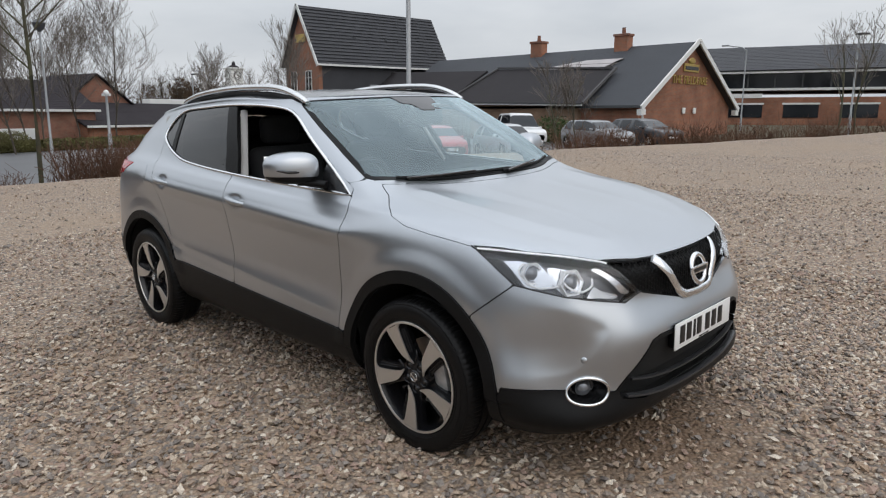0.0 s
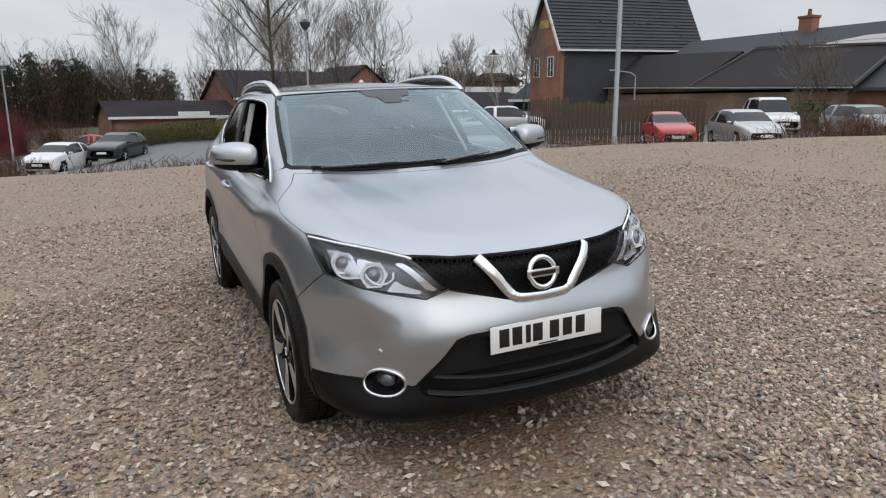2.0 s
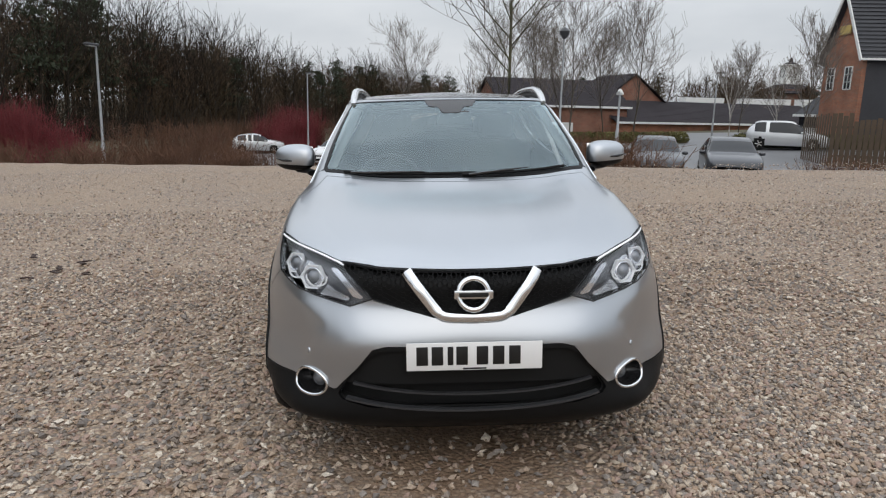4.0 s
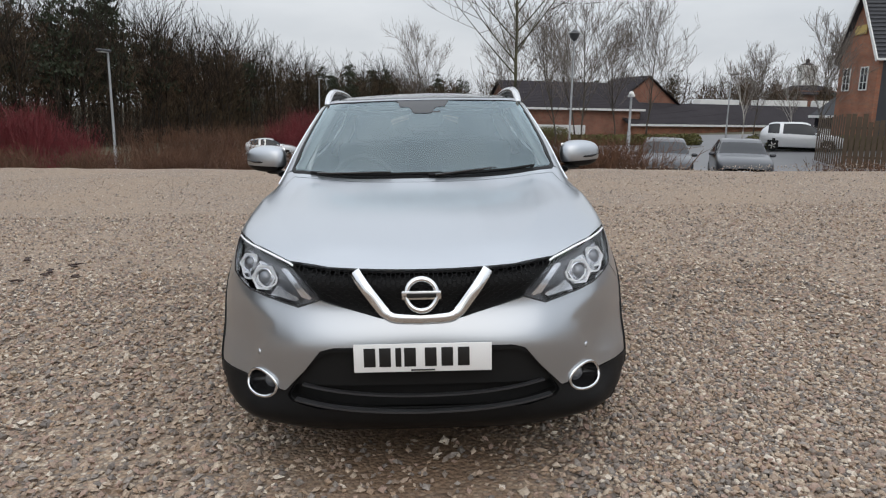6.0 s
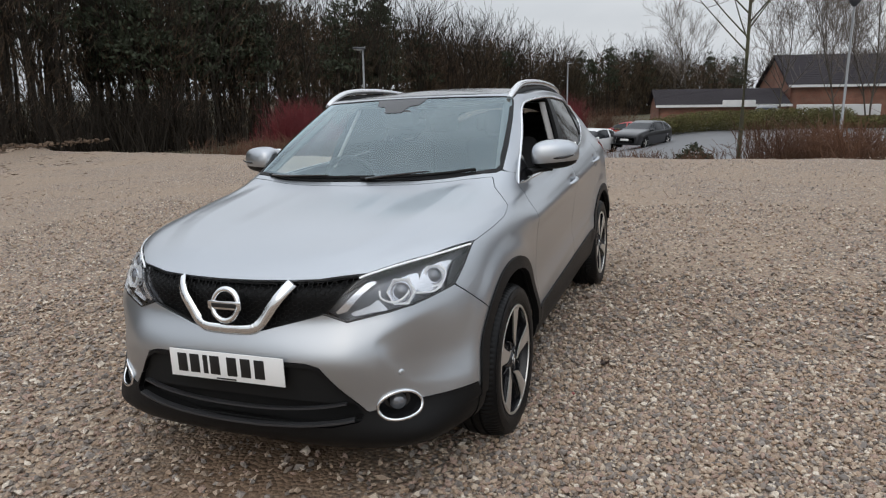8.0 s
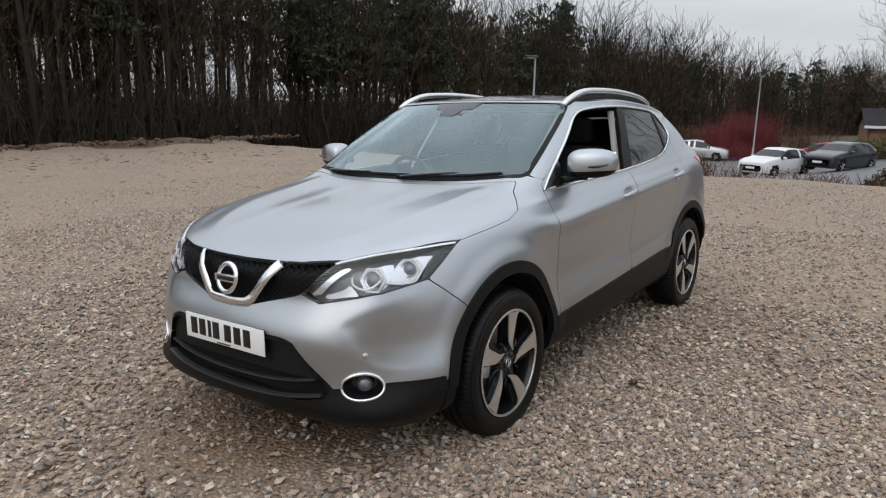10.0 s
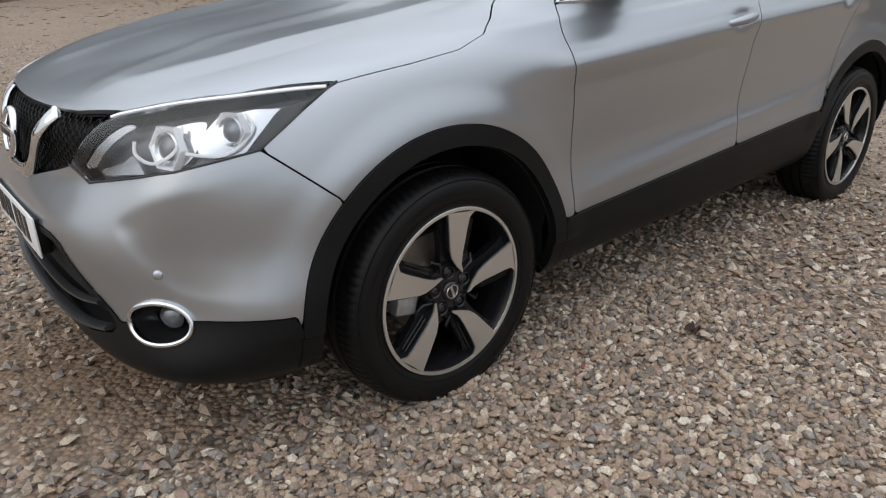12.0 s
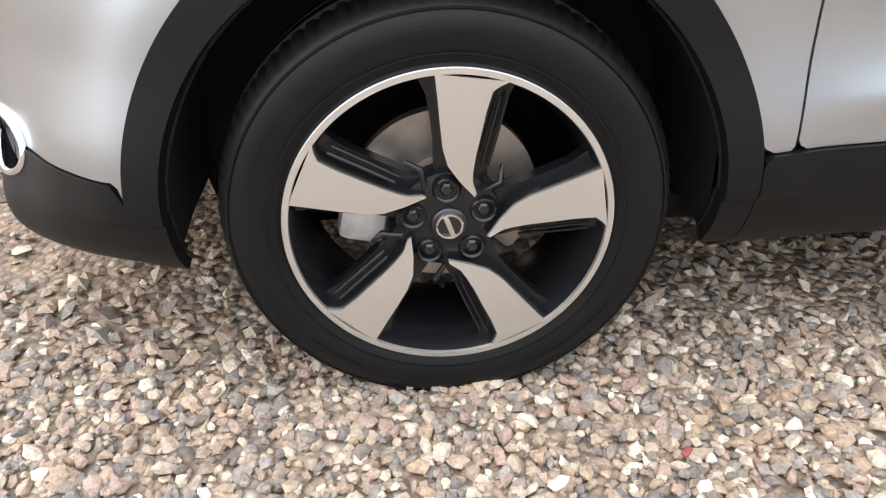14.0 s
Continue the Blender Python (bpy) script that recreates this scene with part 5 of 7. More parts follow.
# asphalt car parks below the lot
ax, ay = np.meshgrid(np.linspace(-60, -12, 40), np.linspace(-16, 33, 40), indexing="ij")
inner_d = polygon_field(ax, ay, LOT_EDGE)
ax = np.where(inner_d > -3.2, ax - np.maximum(inner_d + 3.2, 0), ax)
av = np.stack([ax, ay, low_z(ax, ay) + .07], -1).reshape(-1, 3)
af = [(i * 40 + j, (i + 1) * 40 + j, (i + 1) * 40 + j + 1, i * 40 + j + 1) for i in range(39) for j in range(39)]
tagged(put("road", make_mesh("road", av, af, M_ASPHALT)), "worn grey asphalt car park beside the lot", "road", kind="structure")


# ---- crushed stone ----
def stones(name, boxes, seed, avoid=None, simple=False):
    """Loose angular stones strewn over boxes of the lot: (x0, x1, y0, y1, stones a square metre, smallest, largest)."""
    r = np.random.RandomState(seed)
    t = (1 + 5 ** .5) / 2
    ico = np.array([(-1, t, 0), (1, t, 0), (-1, -t, 0), (1, -t, 0), (0, -1, t), (0, 1, t), (0, -1, -t), (0, 1, -t), (t, 0, -1), (t, 0, 1), (-t, 0, -1), (-t, 0, 1)]) / 1.9
    tri = np.array([(0, 11, 5), (0, 5, 1), (0, 1, 7), (0, 7, 10), (0, 10, 11), (1, 5, 9), (5, 11, 4), (11, 10, 2), (10, 7, 6), (7, 1, 8), (3, 9, 4), (3, 4, 2), (3, 2, 6), (3, 6, 8), (3, 8, 9), (4, 9, 5), (2, 4, 11), (6, 2, 10), (8, 6, 7), (9, 8, 1)])
    if simple:
        ico = np.array([(1, 0, 0), (0, 1, 0), (-1, 0, 0), (0, -1, 0), (0, 0, 1), (0, 0, -1)]) * 1.12
        tri = np.array([(0, 1, 4), (1, 2, 4), (2, 3, 4), (3, 0, 4), (1, 0, 5), (2, 1, 5), (3, 2, 5), (0, 3, 5)])
    corners = len(ico)
    P, S = [], []
    for x0, x1, y0, y1, per, s0, s1 in boxes:
        k = int((x1 - x0) * (y1 - y0) * per)
        p = np.stack([r.uniform(x0, x1, k), r.uniform(y0, y1, k)], 1)
        if simple:
            p = p[~((p[:, 0] > .1) & (p[:, 0] < 2.9) & (p[:, 1] > .75) & (p[:, 1] < 2.5))]
        P.append(p)
        S.append(s0 + (s1 - s0) * r.beta(1.3, 3.0, len(p)))
    P, S = np.concatenate(P), np.concatenate(S)
    if avoid is not None:
        keep = avoid(P[:, 0], P[:, 1])
        P, S = P[keep], S[keep]
    k = len(P)
    V = ico[None] * (1 + r.uniform(-.26, .18, (k, corners, 1)))
    V = V + r.uniform(-.17, .17, (k, corners, 3))
    V *= np.stack([r.uniform(.85, 1.35, k), r.uniform(.65, 1.0, k), r.uniform(.42, .78, k)], 1)[:, None]
    a, b = r.uniform(0, 6.283, k), r.uniform(-.75, .75, k)
    ca, sa, cb, sb = np.cos(a), np.sin(a), np.cos(b), np.sin(b)
    x, z = V[..., 0] * cb[:, None] - V[..., 2] * sb[:, None], V[..., 0] * sb[:, None] + V[..., 2] * cb[:, None]
    V = np.stack([x * ca[:, None] - V[..., 1] * sa[:, None], x * sa[:, None] + V[..., 1] * ca[:, None], z], -1) * S[:, None, None]
    V[..., :2] += P[:, None]
    V[..., 2] += (S * r.uniform(.1, .95, k))[:, None]
    me = bpy.data.meshes.new(name)
    me.vertices.add(k * corners)
    me.vertices.foreach_set("co", V.astype(np.float32).ravel())
    F = (tri[None] + corners * np.arange(k)[:, None, None]).reshape(-1, 3)
    me.loops.add(F.size)
    me.loops.foreach_set("vertex_index", F.astype(np.int32).ravel())
    me.polygons.add(len(F))
    me.polygons.foreach_set("loop_start", np.arange(0, F.size, 3, dtype=np.int32))
    me.polygons.foreach_set("loop_total", np.full(len(F), 3, np.int32))
    me.update(calc_edges=True)
    me.validate()
    me.polygons.foreach_set("use_smooth", np.zeros(len(me.polygons), bool))
    me.materials.append(M_PEBBLE)
    return me


def not_under(x, y):
    """Leaves out the middle of the car's shade, and the tyres' feet."""
    tyre = (abs(abs(x) - 1.323) < .07) & (abs(abs(y) - .79) < .10)
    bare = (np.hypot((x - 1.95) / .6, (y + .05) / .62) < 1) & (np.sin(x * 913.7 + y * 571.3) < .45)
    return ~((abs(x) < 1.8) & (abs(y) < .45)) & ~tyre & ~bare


NEAR = [(.1, 2.9, .75, 2.5, 5600, .0060, .0215)]
MID = [(-1.6, 5.0, -3.6, 3.4, 950, .008, .027)]
FAR = [(-5.5, 7, -7.5, 8, 230, .009, .026), (-12, 7, -12, 14, 36, .010, .024)]
for boxes, seed, simple in ((NEAR, 11, False), (MID + FAR, 12, True)):
    gravel = put("gravel", stones("gravel", boxes, seed, not_under, simple))
    gravel.matrix_basis = SLOPE
    tagged(gravel, "loose angular crushed stones in beige, grey and pink", "gravel", kind="stuff")

# clods and broken stone along the banks by the wood
clods = stones("rubble", [(-26, 9, -32.2, -29.9, 10, .04, .22), (-24, 4, -29.9, -27.5, 2.0, .03, .12)], 13, None, False)
clods.materials.clear()
clods.materials.append(M_SOIL)
rubble = put("rubble", clods)
rubble.matrix_basis = pose(0, 0, .22) @ SLOPE
# small stretched lumps of earth that imitate dark rut streaks on the far lot
lumps = stones("rubble", [(-7, 2, -27.5, -17, 6.0, .012, .060), (-6, 2, -17, -9, 5.0, .010, .036)], 14, None, False)
lumps.transform(Matrix.Diagonal((3, 1, .5, 1)))
lumps.materials.clear()
lumps.materials.append(M_SOIL)
strewn = put("rubble", lumps)
strewn.matrix_basis = SLOPE
tagged(strewn, "small brown lumps of earth that stand in for dark rut streaks", "rubble", kind="stuff")
tagged(rubble, "clods of soil and broken stone on the bank", "rubble", kind="stuff")

# a dead leaf, strips of bark and a red chip lie on the gravel
M_LEAF = material("dead leaf", (.035, .016, .010), .7, vary=.6, scale=40)
M_REDCHIP = material("red plastic", (.26, .07, .065), .5)
leaf_v = [((u - .5) * .066, (w - .5) * .05 * math.sin(math.pi * (u * .86 + .07)), .03 + .022 * math.sin(u * 7 + w * 3) * w + .012 * (w - .5) ** 2) for u in np.linspace(0, 1, 9) for w in np.linspace(0, 1, 6)]
leaf = put("dead_leaf", make_mesh("dead_leaf", leaf_v, [(i * 6 + j, i * 6 + j + 1, i * 6 + j + 7, i * 6 + j + 6) for i in range(8) for j in range(5)], M_LEAF, 60))
leaf.matrix_basis = SLOPE @ pose(.52, 1.18, 0, 0, 0, 35)
tagged(leaf, "curled dark brown dead leaf on the gravel", "leaf")
chip_bm = box_bm(.019, .011, .006, (0, 0, 0), .002)
chip = part("plastic_chip", chip_bm, M_REDCHIP, None)
chip.matrix_basis = SLOPE @ pose(.98, 1.09, .034, 12, 8, 40)
tagged(chip, "small red plastic chip among the stones", "chip")
for k, (x, y, length, turn) in enumerate(((-1.68, -3.55, .34, 20), (-1.35, -3.66, .16, 65), (-1.95, -3.42, .2, -10), (-1.5, -3.2, .12, 40), (-2.3, -4.1, .26, 30))):
    rs = np.random.RandomState(400 + k)
    pts = [(length * (q - .5), .02 * rs.normal(), .022 + .012 * rs.uniform()) for q in np.linspace(0, 1, 7)]
    bv, bf = tube(pts, [.006, .016, .02, .018, .021, .014, .004], 6, flat=.45)
    strip_ob = put("bark_strip", make_mesh("bark_strip", bv, bf, M_LEAF, 50))
    strip_ob.matrix_basis = SLOPE @ pose(x, y, 0, 0, 0, turn)
    tagged(strip_ob, "dark strip of bark lying on the gravel", "bark", "bark strips")


# ---- plants ----
def grow(rs, height, spread, levels=4, first=.28, bend=.12, kids=(7, 5, 4, 3), lean=0.0, reach=.62, rise=.12):
    """Limbs of a bare tree as lists of points and radii, by level."""
    limbs = []

    def limb(p, d, length, rad, level):
        pts, rads = [p], [rad]
        steps = 6 if level == 0 else 4
        q, e = p.copy(), d.copy()
        for i in range(steps):
            e = (e + Vector((rs.normal(0, bend), rs.normal(0, bend), rs.normal(0, bend * .6) + (.06 if level else .05)))).normalized()
            q = q + e * (length / steps)
            pts.append(q.copy())
            rads.append(max(rad * (1 - (i + 1) / steps * (.72 if level == 0 else .85)), .004))
        limbs.append((level, pts, rads))
        if level + 1 >= levels:
            return
        n = kids[level]
        for i in range(n):
            t = first + (1 - first) * (i + rs.uniform(.1, .9)) / n if level == 0 else rs.uniform(.25, 1.0)
            k = min(int(t * steps), steps - 1)
            f = t * steps - k
            at = pts[k].lerp(pts[k + 1], f)
            a = rs.uniform(0, 6.283)
            side = Vector((math.cos(a), math.sin(a), 0))
            out = (e * .55 + side * spread + Vector((0, 0, .35))).normalized() if level == 0 else (e * .9 + Vector((rs.normal(0, .55), rs.normal(0, .55), rs.normal(rise, .4)))).normalized()
            ln = length * (reach - .5 * reach * t if level == 0 else rs.uniform(.38, .62))
            limb(at, out, ln, max(rads[k] * (.5 if level == 0 else .62), .004), level + 1)

    limb(Vector((0, 0, 0)), Vector((lean, lean * .4, 1)).normalized(), height, height * .017, 0)
    return limbs


def limb_mesh(limbs, lo, hi, sides):
    return joined(*[tube(p, r, sides) for lv, p, r in limbs if lo <= lv <= hi])


def tree(at, height, seed, spread=.75, levels=4, kids=(9, 6, 5, 4), bark=None, twig=None, label="bare winter tree with thin grey-brown branches", first=.28, thick=1.0, finest=.008, straight=False, rise=.12):
    rs = np.random.RandomState(seed)
    limbs = grow(rs, height, spread, levels, first, kids=kids, reach=.42 if straight else .62, bend=.022 if straight else .10, rise=rise)
    limbs = [(lv, p, [max(x * thick, finest) for x in r]) for lv, p, r in limbs]
    root = tagged(new("tree"), label, "tree", "bare trees")
    root.matrix_basis = pose(*at)
    v, f = limb_mesh(limbs, 0, 0, 8)
    put("trunk", make_mesh("trunk", v, f, bark or M_BARK, 60), root)
    v, f = limb_mesh(limbs, 1, 1, 5)
    put("branch", make_mesh("branch", v, f, bark or M_BARK, 60), root)
    v, f = limb_mesh([(lv, p[::2], r[::2]) for lv, p, r in limbs], 2, 9, 3)
    put("crown", make_mesh("crown", v, f, twig or M_TWIG, 0), root)
    return root


def scrub(name, spots, mat, seed, tall=(.7, 1.3), per=40, splay=.5, wide=.45, thick=.006, label="", kind="", category="shrub", twigs=2, crown=None):
    """Bushes of many thin stems that rise from spots and fan out."""
    r = np.random.RandomState(seed)
    pieces = []
    for x, y, z in spots:
        for _ in range(per):
            h = r.uniform(*tall) * (crown(x, y) if crown else 1)
            a, s = r.uniform(0, 6.283), splay * r.uniform(.1, 1)
            p0 = np.array([x + r.normal(0, wide * .4), y + r.normal(0, wide * .4), z])
            d = np.array([math.cos(a) * s, math.sin(a) * s, 1])
            p1, p2 = p0 + d * h * .5 + r.normal(0, .03, 3), p0 + d * h * np.array([1.1, 1.1, 1]) + r.normal(0, .06, 3)
            pieces.append(tube([p0, p1, p2], [thick, thick * .8, thick * .4], 3))
            for _k in range(twigs):
                t = r.uniform(.3, .95)
                b0 = p0 + (p2 - p0) * t
                pieces.append(tube([b0, b0 + np.array([r.normal(0, .18), r.normal(0, .18), r.uniform(.05, .3)]) * h], [thick * .6, thick * .3], 3))
    v, f = joined(*pieces)
    ob = put(name, make_mesh(name, v, f, mat, 0))
    tagged(ob, label, category, kind=kind)
    return ob


def leaf_cloud(centres, radii, count, size, seed):
    """Many small leaf blades round centres."""
    r = np.random.RandomState(seed)
    v, f = [], []
    for (c, rad) in zip(centres, radii):
        for _ in range(count):
            d = r.normal(0, 1, 3)
            d /= np.linalg.norm(d) + 1e-9
            p = np.array(c) + d * np.array(rad) * r.uniform(.35, 1.0) ** .5
            a, b = r.normal(0, 1, 3), r.normal(0, 1, 3)
            a, b = a / np.linalg.norm(a) * size, b / np.linalg.norm(b) * size * .55
            k = len(v)
            v += [p - a, p + b, p + a, p - b]
            f.append((k, k + 1, k + 2, k + 3))
    return v, f


# the nearest tree, straight and mossy, at the lot's edge
tree((-15.8, 2.4, low_z(0, 2.4) + .2), 9.8, 3, spread=.95, kids=(34, 8, 5, 3), bark=M_MOSS, twig=M_TWIG, first=.34, label="tall slender bare tree with a mossy trunk at the lot's edge", thick=.36, finest=.005, straight=True, rise=.3)
# further bare trees
for i, (x, y, h, sp) in enumerate(((-68.0, -.6, 9.6, .9), (-44.4, 10.6, 8.8, .55), (-42.8, 8.6, 8.0, .5), (-48.1, 16.3, 9.0, .6), (-49.0, 14.2, 7.6, .55), (-50, 6.0, 8.5, .7), (-53, 12.0, 8.0, .6), (-60, 30, 6.6, .6), (-36.2, 22.55, 6.3, .5))):
    tree((x, y, float(low_z(x, y))), h * .9, 20 + i, spread=sp * .85, kids=(17, 8, 7, 3), twig=M_PALETWIG, thick=.5, finest=.008, rise=.24, first=.2)
# white-barked birches in the car park
M_BIRCH = material("white birch bark", (.52, .49, .45), .8, vary=.6, scale=5, dark=(.12, .10, .09))
for i, (x, y, h) in enumerate(((-44, 21.8, 4.6), (-44, 25.4, 4.2))):
    tree((x, y, float(low_z(x, y))), h, 70 + i, spread=.35, kids=(12, 6, 4, 3), bark=M_BIRCH, twig=M_PALETWIG, label="slender bare birch with white bark", thick=.75, finest=.008, rise=.2)
# slim saplings before the inn
for i, (x, y, h) in enumerate(((-13.8, 21.6, 3.6), (-13.2, 22.0, 3.0), (-7, 38, 5.0), (-11, 50, 6.0), (-2, 52, 6.0))):
    tree((x, y, float(low_z(x, y))), h, 50 + i, spread=.35, kids=(10, 5, 4, 3), twig=M_PALETWIG, bark=M_MOSS, label="slim bare sapling with upright twigs", thick=.8, finest=.008)


# ---- the wood: a deep belt of dark bare trees and pines ----
def wood():
    r = np.random.RandomState(5)
    models = []
    for s in range(7):
        rs = np.random.RandomState(200 + s)
        limbs = grow(rs, 10.0, .45 + .06 * s, 3, .22, bend=.07, kids=(13, 4, 3))
        limbs = [(lv, p, [max(x * (.75 if lv == 0 else .8), .016 if lv < 3 else .013) for x in rr]) for lv, p, rr in limbs]
        v, f = joined(*[tube(p, x, 5) if lv == 0 else tube(p[::2 if lv == 1 else 4], x[::2 if lv == 1 else 4], 3) for lv, p, x in limbs])
        models.append((np.array([tuple(q) for q in v]), f))
    pines = []
    for s in range(3):
        rs = np.random.RandomState(300 + s)
        tv, tf = tube([(0, 0, 0), (.05, 0, 4), (0, .05, 10)], [.16, .12, .03], 5)
        cs, ra = [], []
        for k in range(26):
            z = rs.uniform(3.6, 10)
            w = 1.6 * (1 - (z - 3.6) / 7.5) + .25
            a = rs.uniform(0, 6.283)
            cs.append((w * .7 * math.cos(a), w * .7 * math.sin(a), z))
            ra.append((.7 * w + .2, .7 * w + .2, .28))
        lv, lf = leaf_cloud(cs, ra, 36, .17, 310 + s)
        pines.append(((np.array([tuple(q) for q in tv]), tf), (np.array(lv), lf)))
    # slim straight stems of the near edge, and pines that are bare up to a high crown
    slim, bare = [], []
    for s in range(6):
        rs = np.random.RandomState(240 + s)
        limbs = grow(rs, 10.0, .30 + .05 * s, 3, .34, bend=.035, kids=(11, 4, 3), reach=.36)
        limbs = [(lv, p, [max(x * (.62 + .12 * (s % 3) if lv == 0 else .8), .014) for x in rr]) for lv, p, rr in limbs]
        v, f = joined(*[tube(p, x, 6) if lv == 0 else tube(p[::2 if lv == 1 else 4], x[::2 if lv == 1 else 4], 3) for lv, p, x in limbs])
        slim.append((np.array([tuple(q) for q in v]), f))
    for s in range(3):
        rs = np.random.RandomState(330 + s)
        tv, tf = tube([(0, 0, 0), (.05, 0, 4), (0, .05, 10)], [.13, .10, .03], 6)
        cs, ra = [], []
        for k in range(20):
            z = rs.uniform(5.2, 10)
            w = 1.5 * (1 - (z - 5.2) / 6.5) + .3
            a = rs.uniform(0, 6.283)
            cs.append((w * .8 * math.cos(a), w * .8 * math.sin(a), z))
            ra.append((.6 * w + .15, .6 * w + .15, .24))
        lv, lf = leaf_cloud(cs, ra, 40, .15, 340 + s)
        bare.append(((np.array([tuple(q) for q in tv]), tf), (np.array(lv), lf)))
    SV_, SF_, PV_, PF_ = [], [], [], []
    TW = []
    n_s = n_p = 0
    # distance and height of the belt by bearing
    bear = [100, 146, 160, 170, 180, 186, 190, 194, 198, 202, 206, 212, 222, 235, 250, 262, 275, 290, 310, 460]
    far = [150, 135, 125, 112, 96, 88, 78, 70, 66, 62, 58, 54, 47, 41, 36, 35, 36, 40, 50, 62]
    tall = [5, 5.4, 7.6, 7.4, 6.6, 7.4, 7.0, 8.0, 8.6, 9.6, 10.8, 11.6, 12, 14, 15, 15, 14, 13, 12, 11]
    for k in range(700):
        # last 45: unseen trees added on the +y side to darken the car's reflections
        b = r.uniform(398, 455) if k >= 655 else r.uniform(228, 276) if k >= 590 else r.uniform(200, 274) if k % 3 == 0 else r.uniform(177, 203) if k % 4 == 1 else r.uniform(146, 310)
        open_edge = b > 229
        d = np.interp(b, bear, far) + r.uniform(0, 1) ** 1.3 * 20
        h = np.interp(b, bear, tall) * r.uniform(.70, .98) + 1.2
        x, y = d * math.cos(radians(b)), d * math.sin(radians(b))
        z = float(low_z(x, y)) - .1
        a = r.uniform(0, 6.283)
        rot = np.array([[math.cos(a), -math.sin(a), 0], [math.sin(a), math.cos(a), 0], [0, 0, 1]])
        pine = r.uniform() < (.42 if 203 < b < 231 else .16)
        if pine:
            (tv, tf), (lv, lf) = (bare if open_edge else pines)[r.randint(3)]
            sc = np.array([.9, .9, 1.0]) * h / 10 * 1.08
            SV_.append(tv @ rot.T * sc + (x, y, z))
            SF_ += [tuple(i + n_s for i in q) for q in tf]
            n_s += len(tv)
            PV_.append(lv @ rot.T * sc + (x, y, z))
            PF_ += [tuple(i + n_p for i in q) for q in lf]
            n_p += len(lv)
        else:
            v, f = slim[r.randint(6)] if open_edge else models[r.randint(7)]
            SV_.append(v @ rot.T * (h / 10) + (x, y, z))
            SF_ += [tuple(i + n_s for i in q) for q in f]
            n_s += len(v)
            TW += [(x, y, z, h, 1.0)] * (600 if b < 226 else 310 if b < 310 else 150)
    # fine twigs that close the crowns
    c = np.array(TW)
    m = len(c)
    up = r.beta(1.15, 1.35, m)
    wide = (.6 + 1.9 * np.sin(np.clip(up, 0, 1) * math.pi) ** .7) * r.uniform(0, 1, m) ** .5 * c[:, 3] / 10
    ang = r.uniform(0, 6.283, m)
    p = np.stack([c[:, 0] + wide * np.cos(ang), c[:, 1] + wide * np.sin(ang), c[:, 2] + c[:, 3] * (.01 + .97 * up)], 1)
    d = np.stack([np.cos(ang) * .5, np.sin(ang) * .5, np.full(m, .8)], 1) + r.normal(0, .45, (m, 3))
    d *= (r.uniform(.25, .8, m) / np.linalg.norm(d, axis=1))[:, None]
    e = np.cross(d, r.normal(0, 1, (m, 3)))
    e *= (r.uniform(.012, .034, m) / np.linalg.norm(e, axis=1))[:, None]
    e *= (np.hypot(c[:, 0], c[:, 1]) / 62)[:, None]
    quads = np.stack([p - e, p + e, p + d + e * .4, p + d - e * .4], 1).reshape(-1, 3)
    me = bpy.data.meshes.new("wood_twigs")
    me.vertices.add(m * 4)
    me.vertices.foreach_set("co", quads.astype(np.float32).ravel())
    me.loops.add(m * 4)
    me.loops.foreach_set("vertex_index", np.arange(m * 4, dtype=np.int32))
    me.polygons.add(m)
    me.polygons.foreach_set("loop_start", np.arange(0, m * 4, 4, dtype=np.int32))
    me.polygons.foreach_set("loop_total", np.full(m, 4, np.int32))
    me.update(calc_edges=True)
    me.materials.append(M_WOODTWIG)
    tagged(put("wood_twigs", me), "dense brown-olive twigs of the wood's bare crowns", "twigs", kind="stuff")
    stems = put("woodland", make_mesh("woodland", np.concatenate(SV_), SF_, M_WOOD, 0))
    tagged(stems, "dense dark belt of bare winter trees behind the lot", "wood", kind="stuff")
    needles = put("pine_foliage", make_mesh("pine_foliage", np.concatenate(PV_), PF_, M_PINE, 0))
    tagged(needles, "dark green pine crowns among the bare trees", "pine", kind="stuff")
    # undergrowth that closes the foot of the wood
    spots = []
    for k in range(820):
        b = r.uniform(146, 305) if k < 520 else r.uniform(222, 290)
        d = np.interp(b, bear, far) + r.uniform(-2, 14)
        x, y = d * math.cos(radians(b)), d * math.sin(radians(b))
        spots.append((x, y, float(low_z(x, y))))
    scrub("undergrowth", spots, M_WOOD, 8, (1.5, 4.6), 12, .55, 2.2, .03, "dark leafless undergrowth at the foot of the wood", "stuff", "undergrowth", 1)


wood()


# ---- shrubs on and beyond the bank ----
def along(x0, y0, x1, y1, n, seed, jitter=.5, drop=.15):
    r = np.random.RandomState(seed)
    out = []
    for t in np.linspace(0, 1, n):
        x, y = x0 + (x1 - x0) * t + r.normal(0, jitter), y0 + (y1 - y0) * t + r.normal(0, jitter)
        out.append((x, y, float(low_z(x, y)) + drop))
    return out


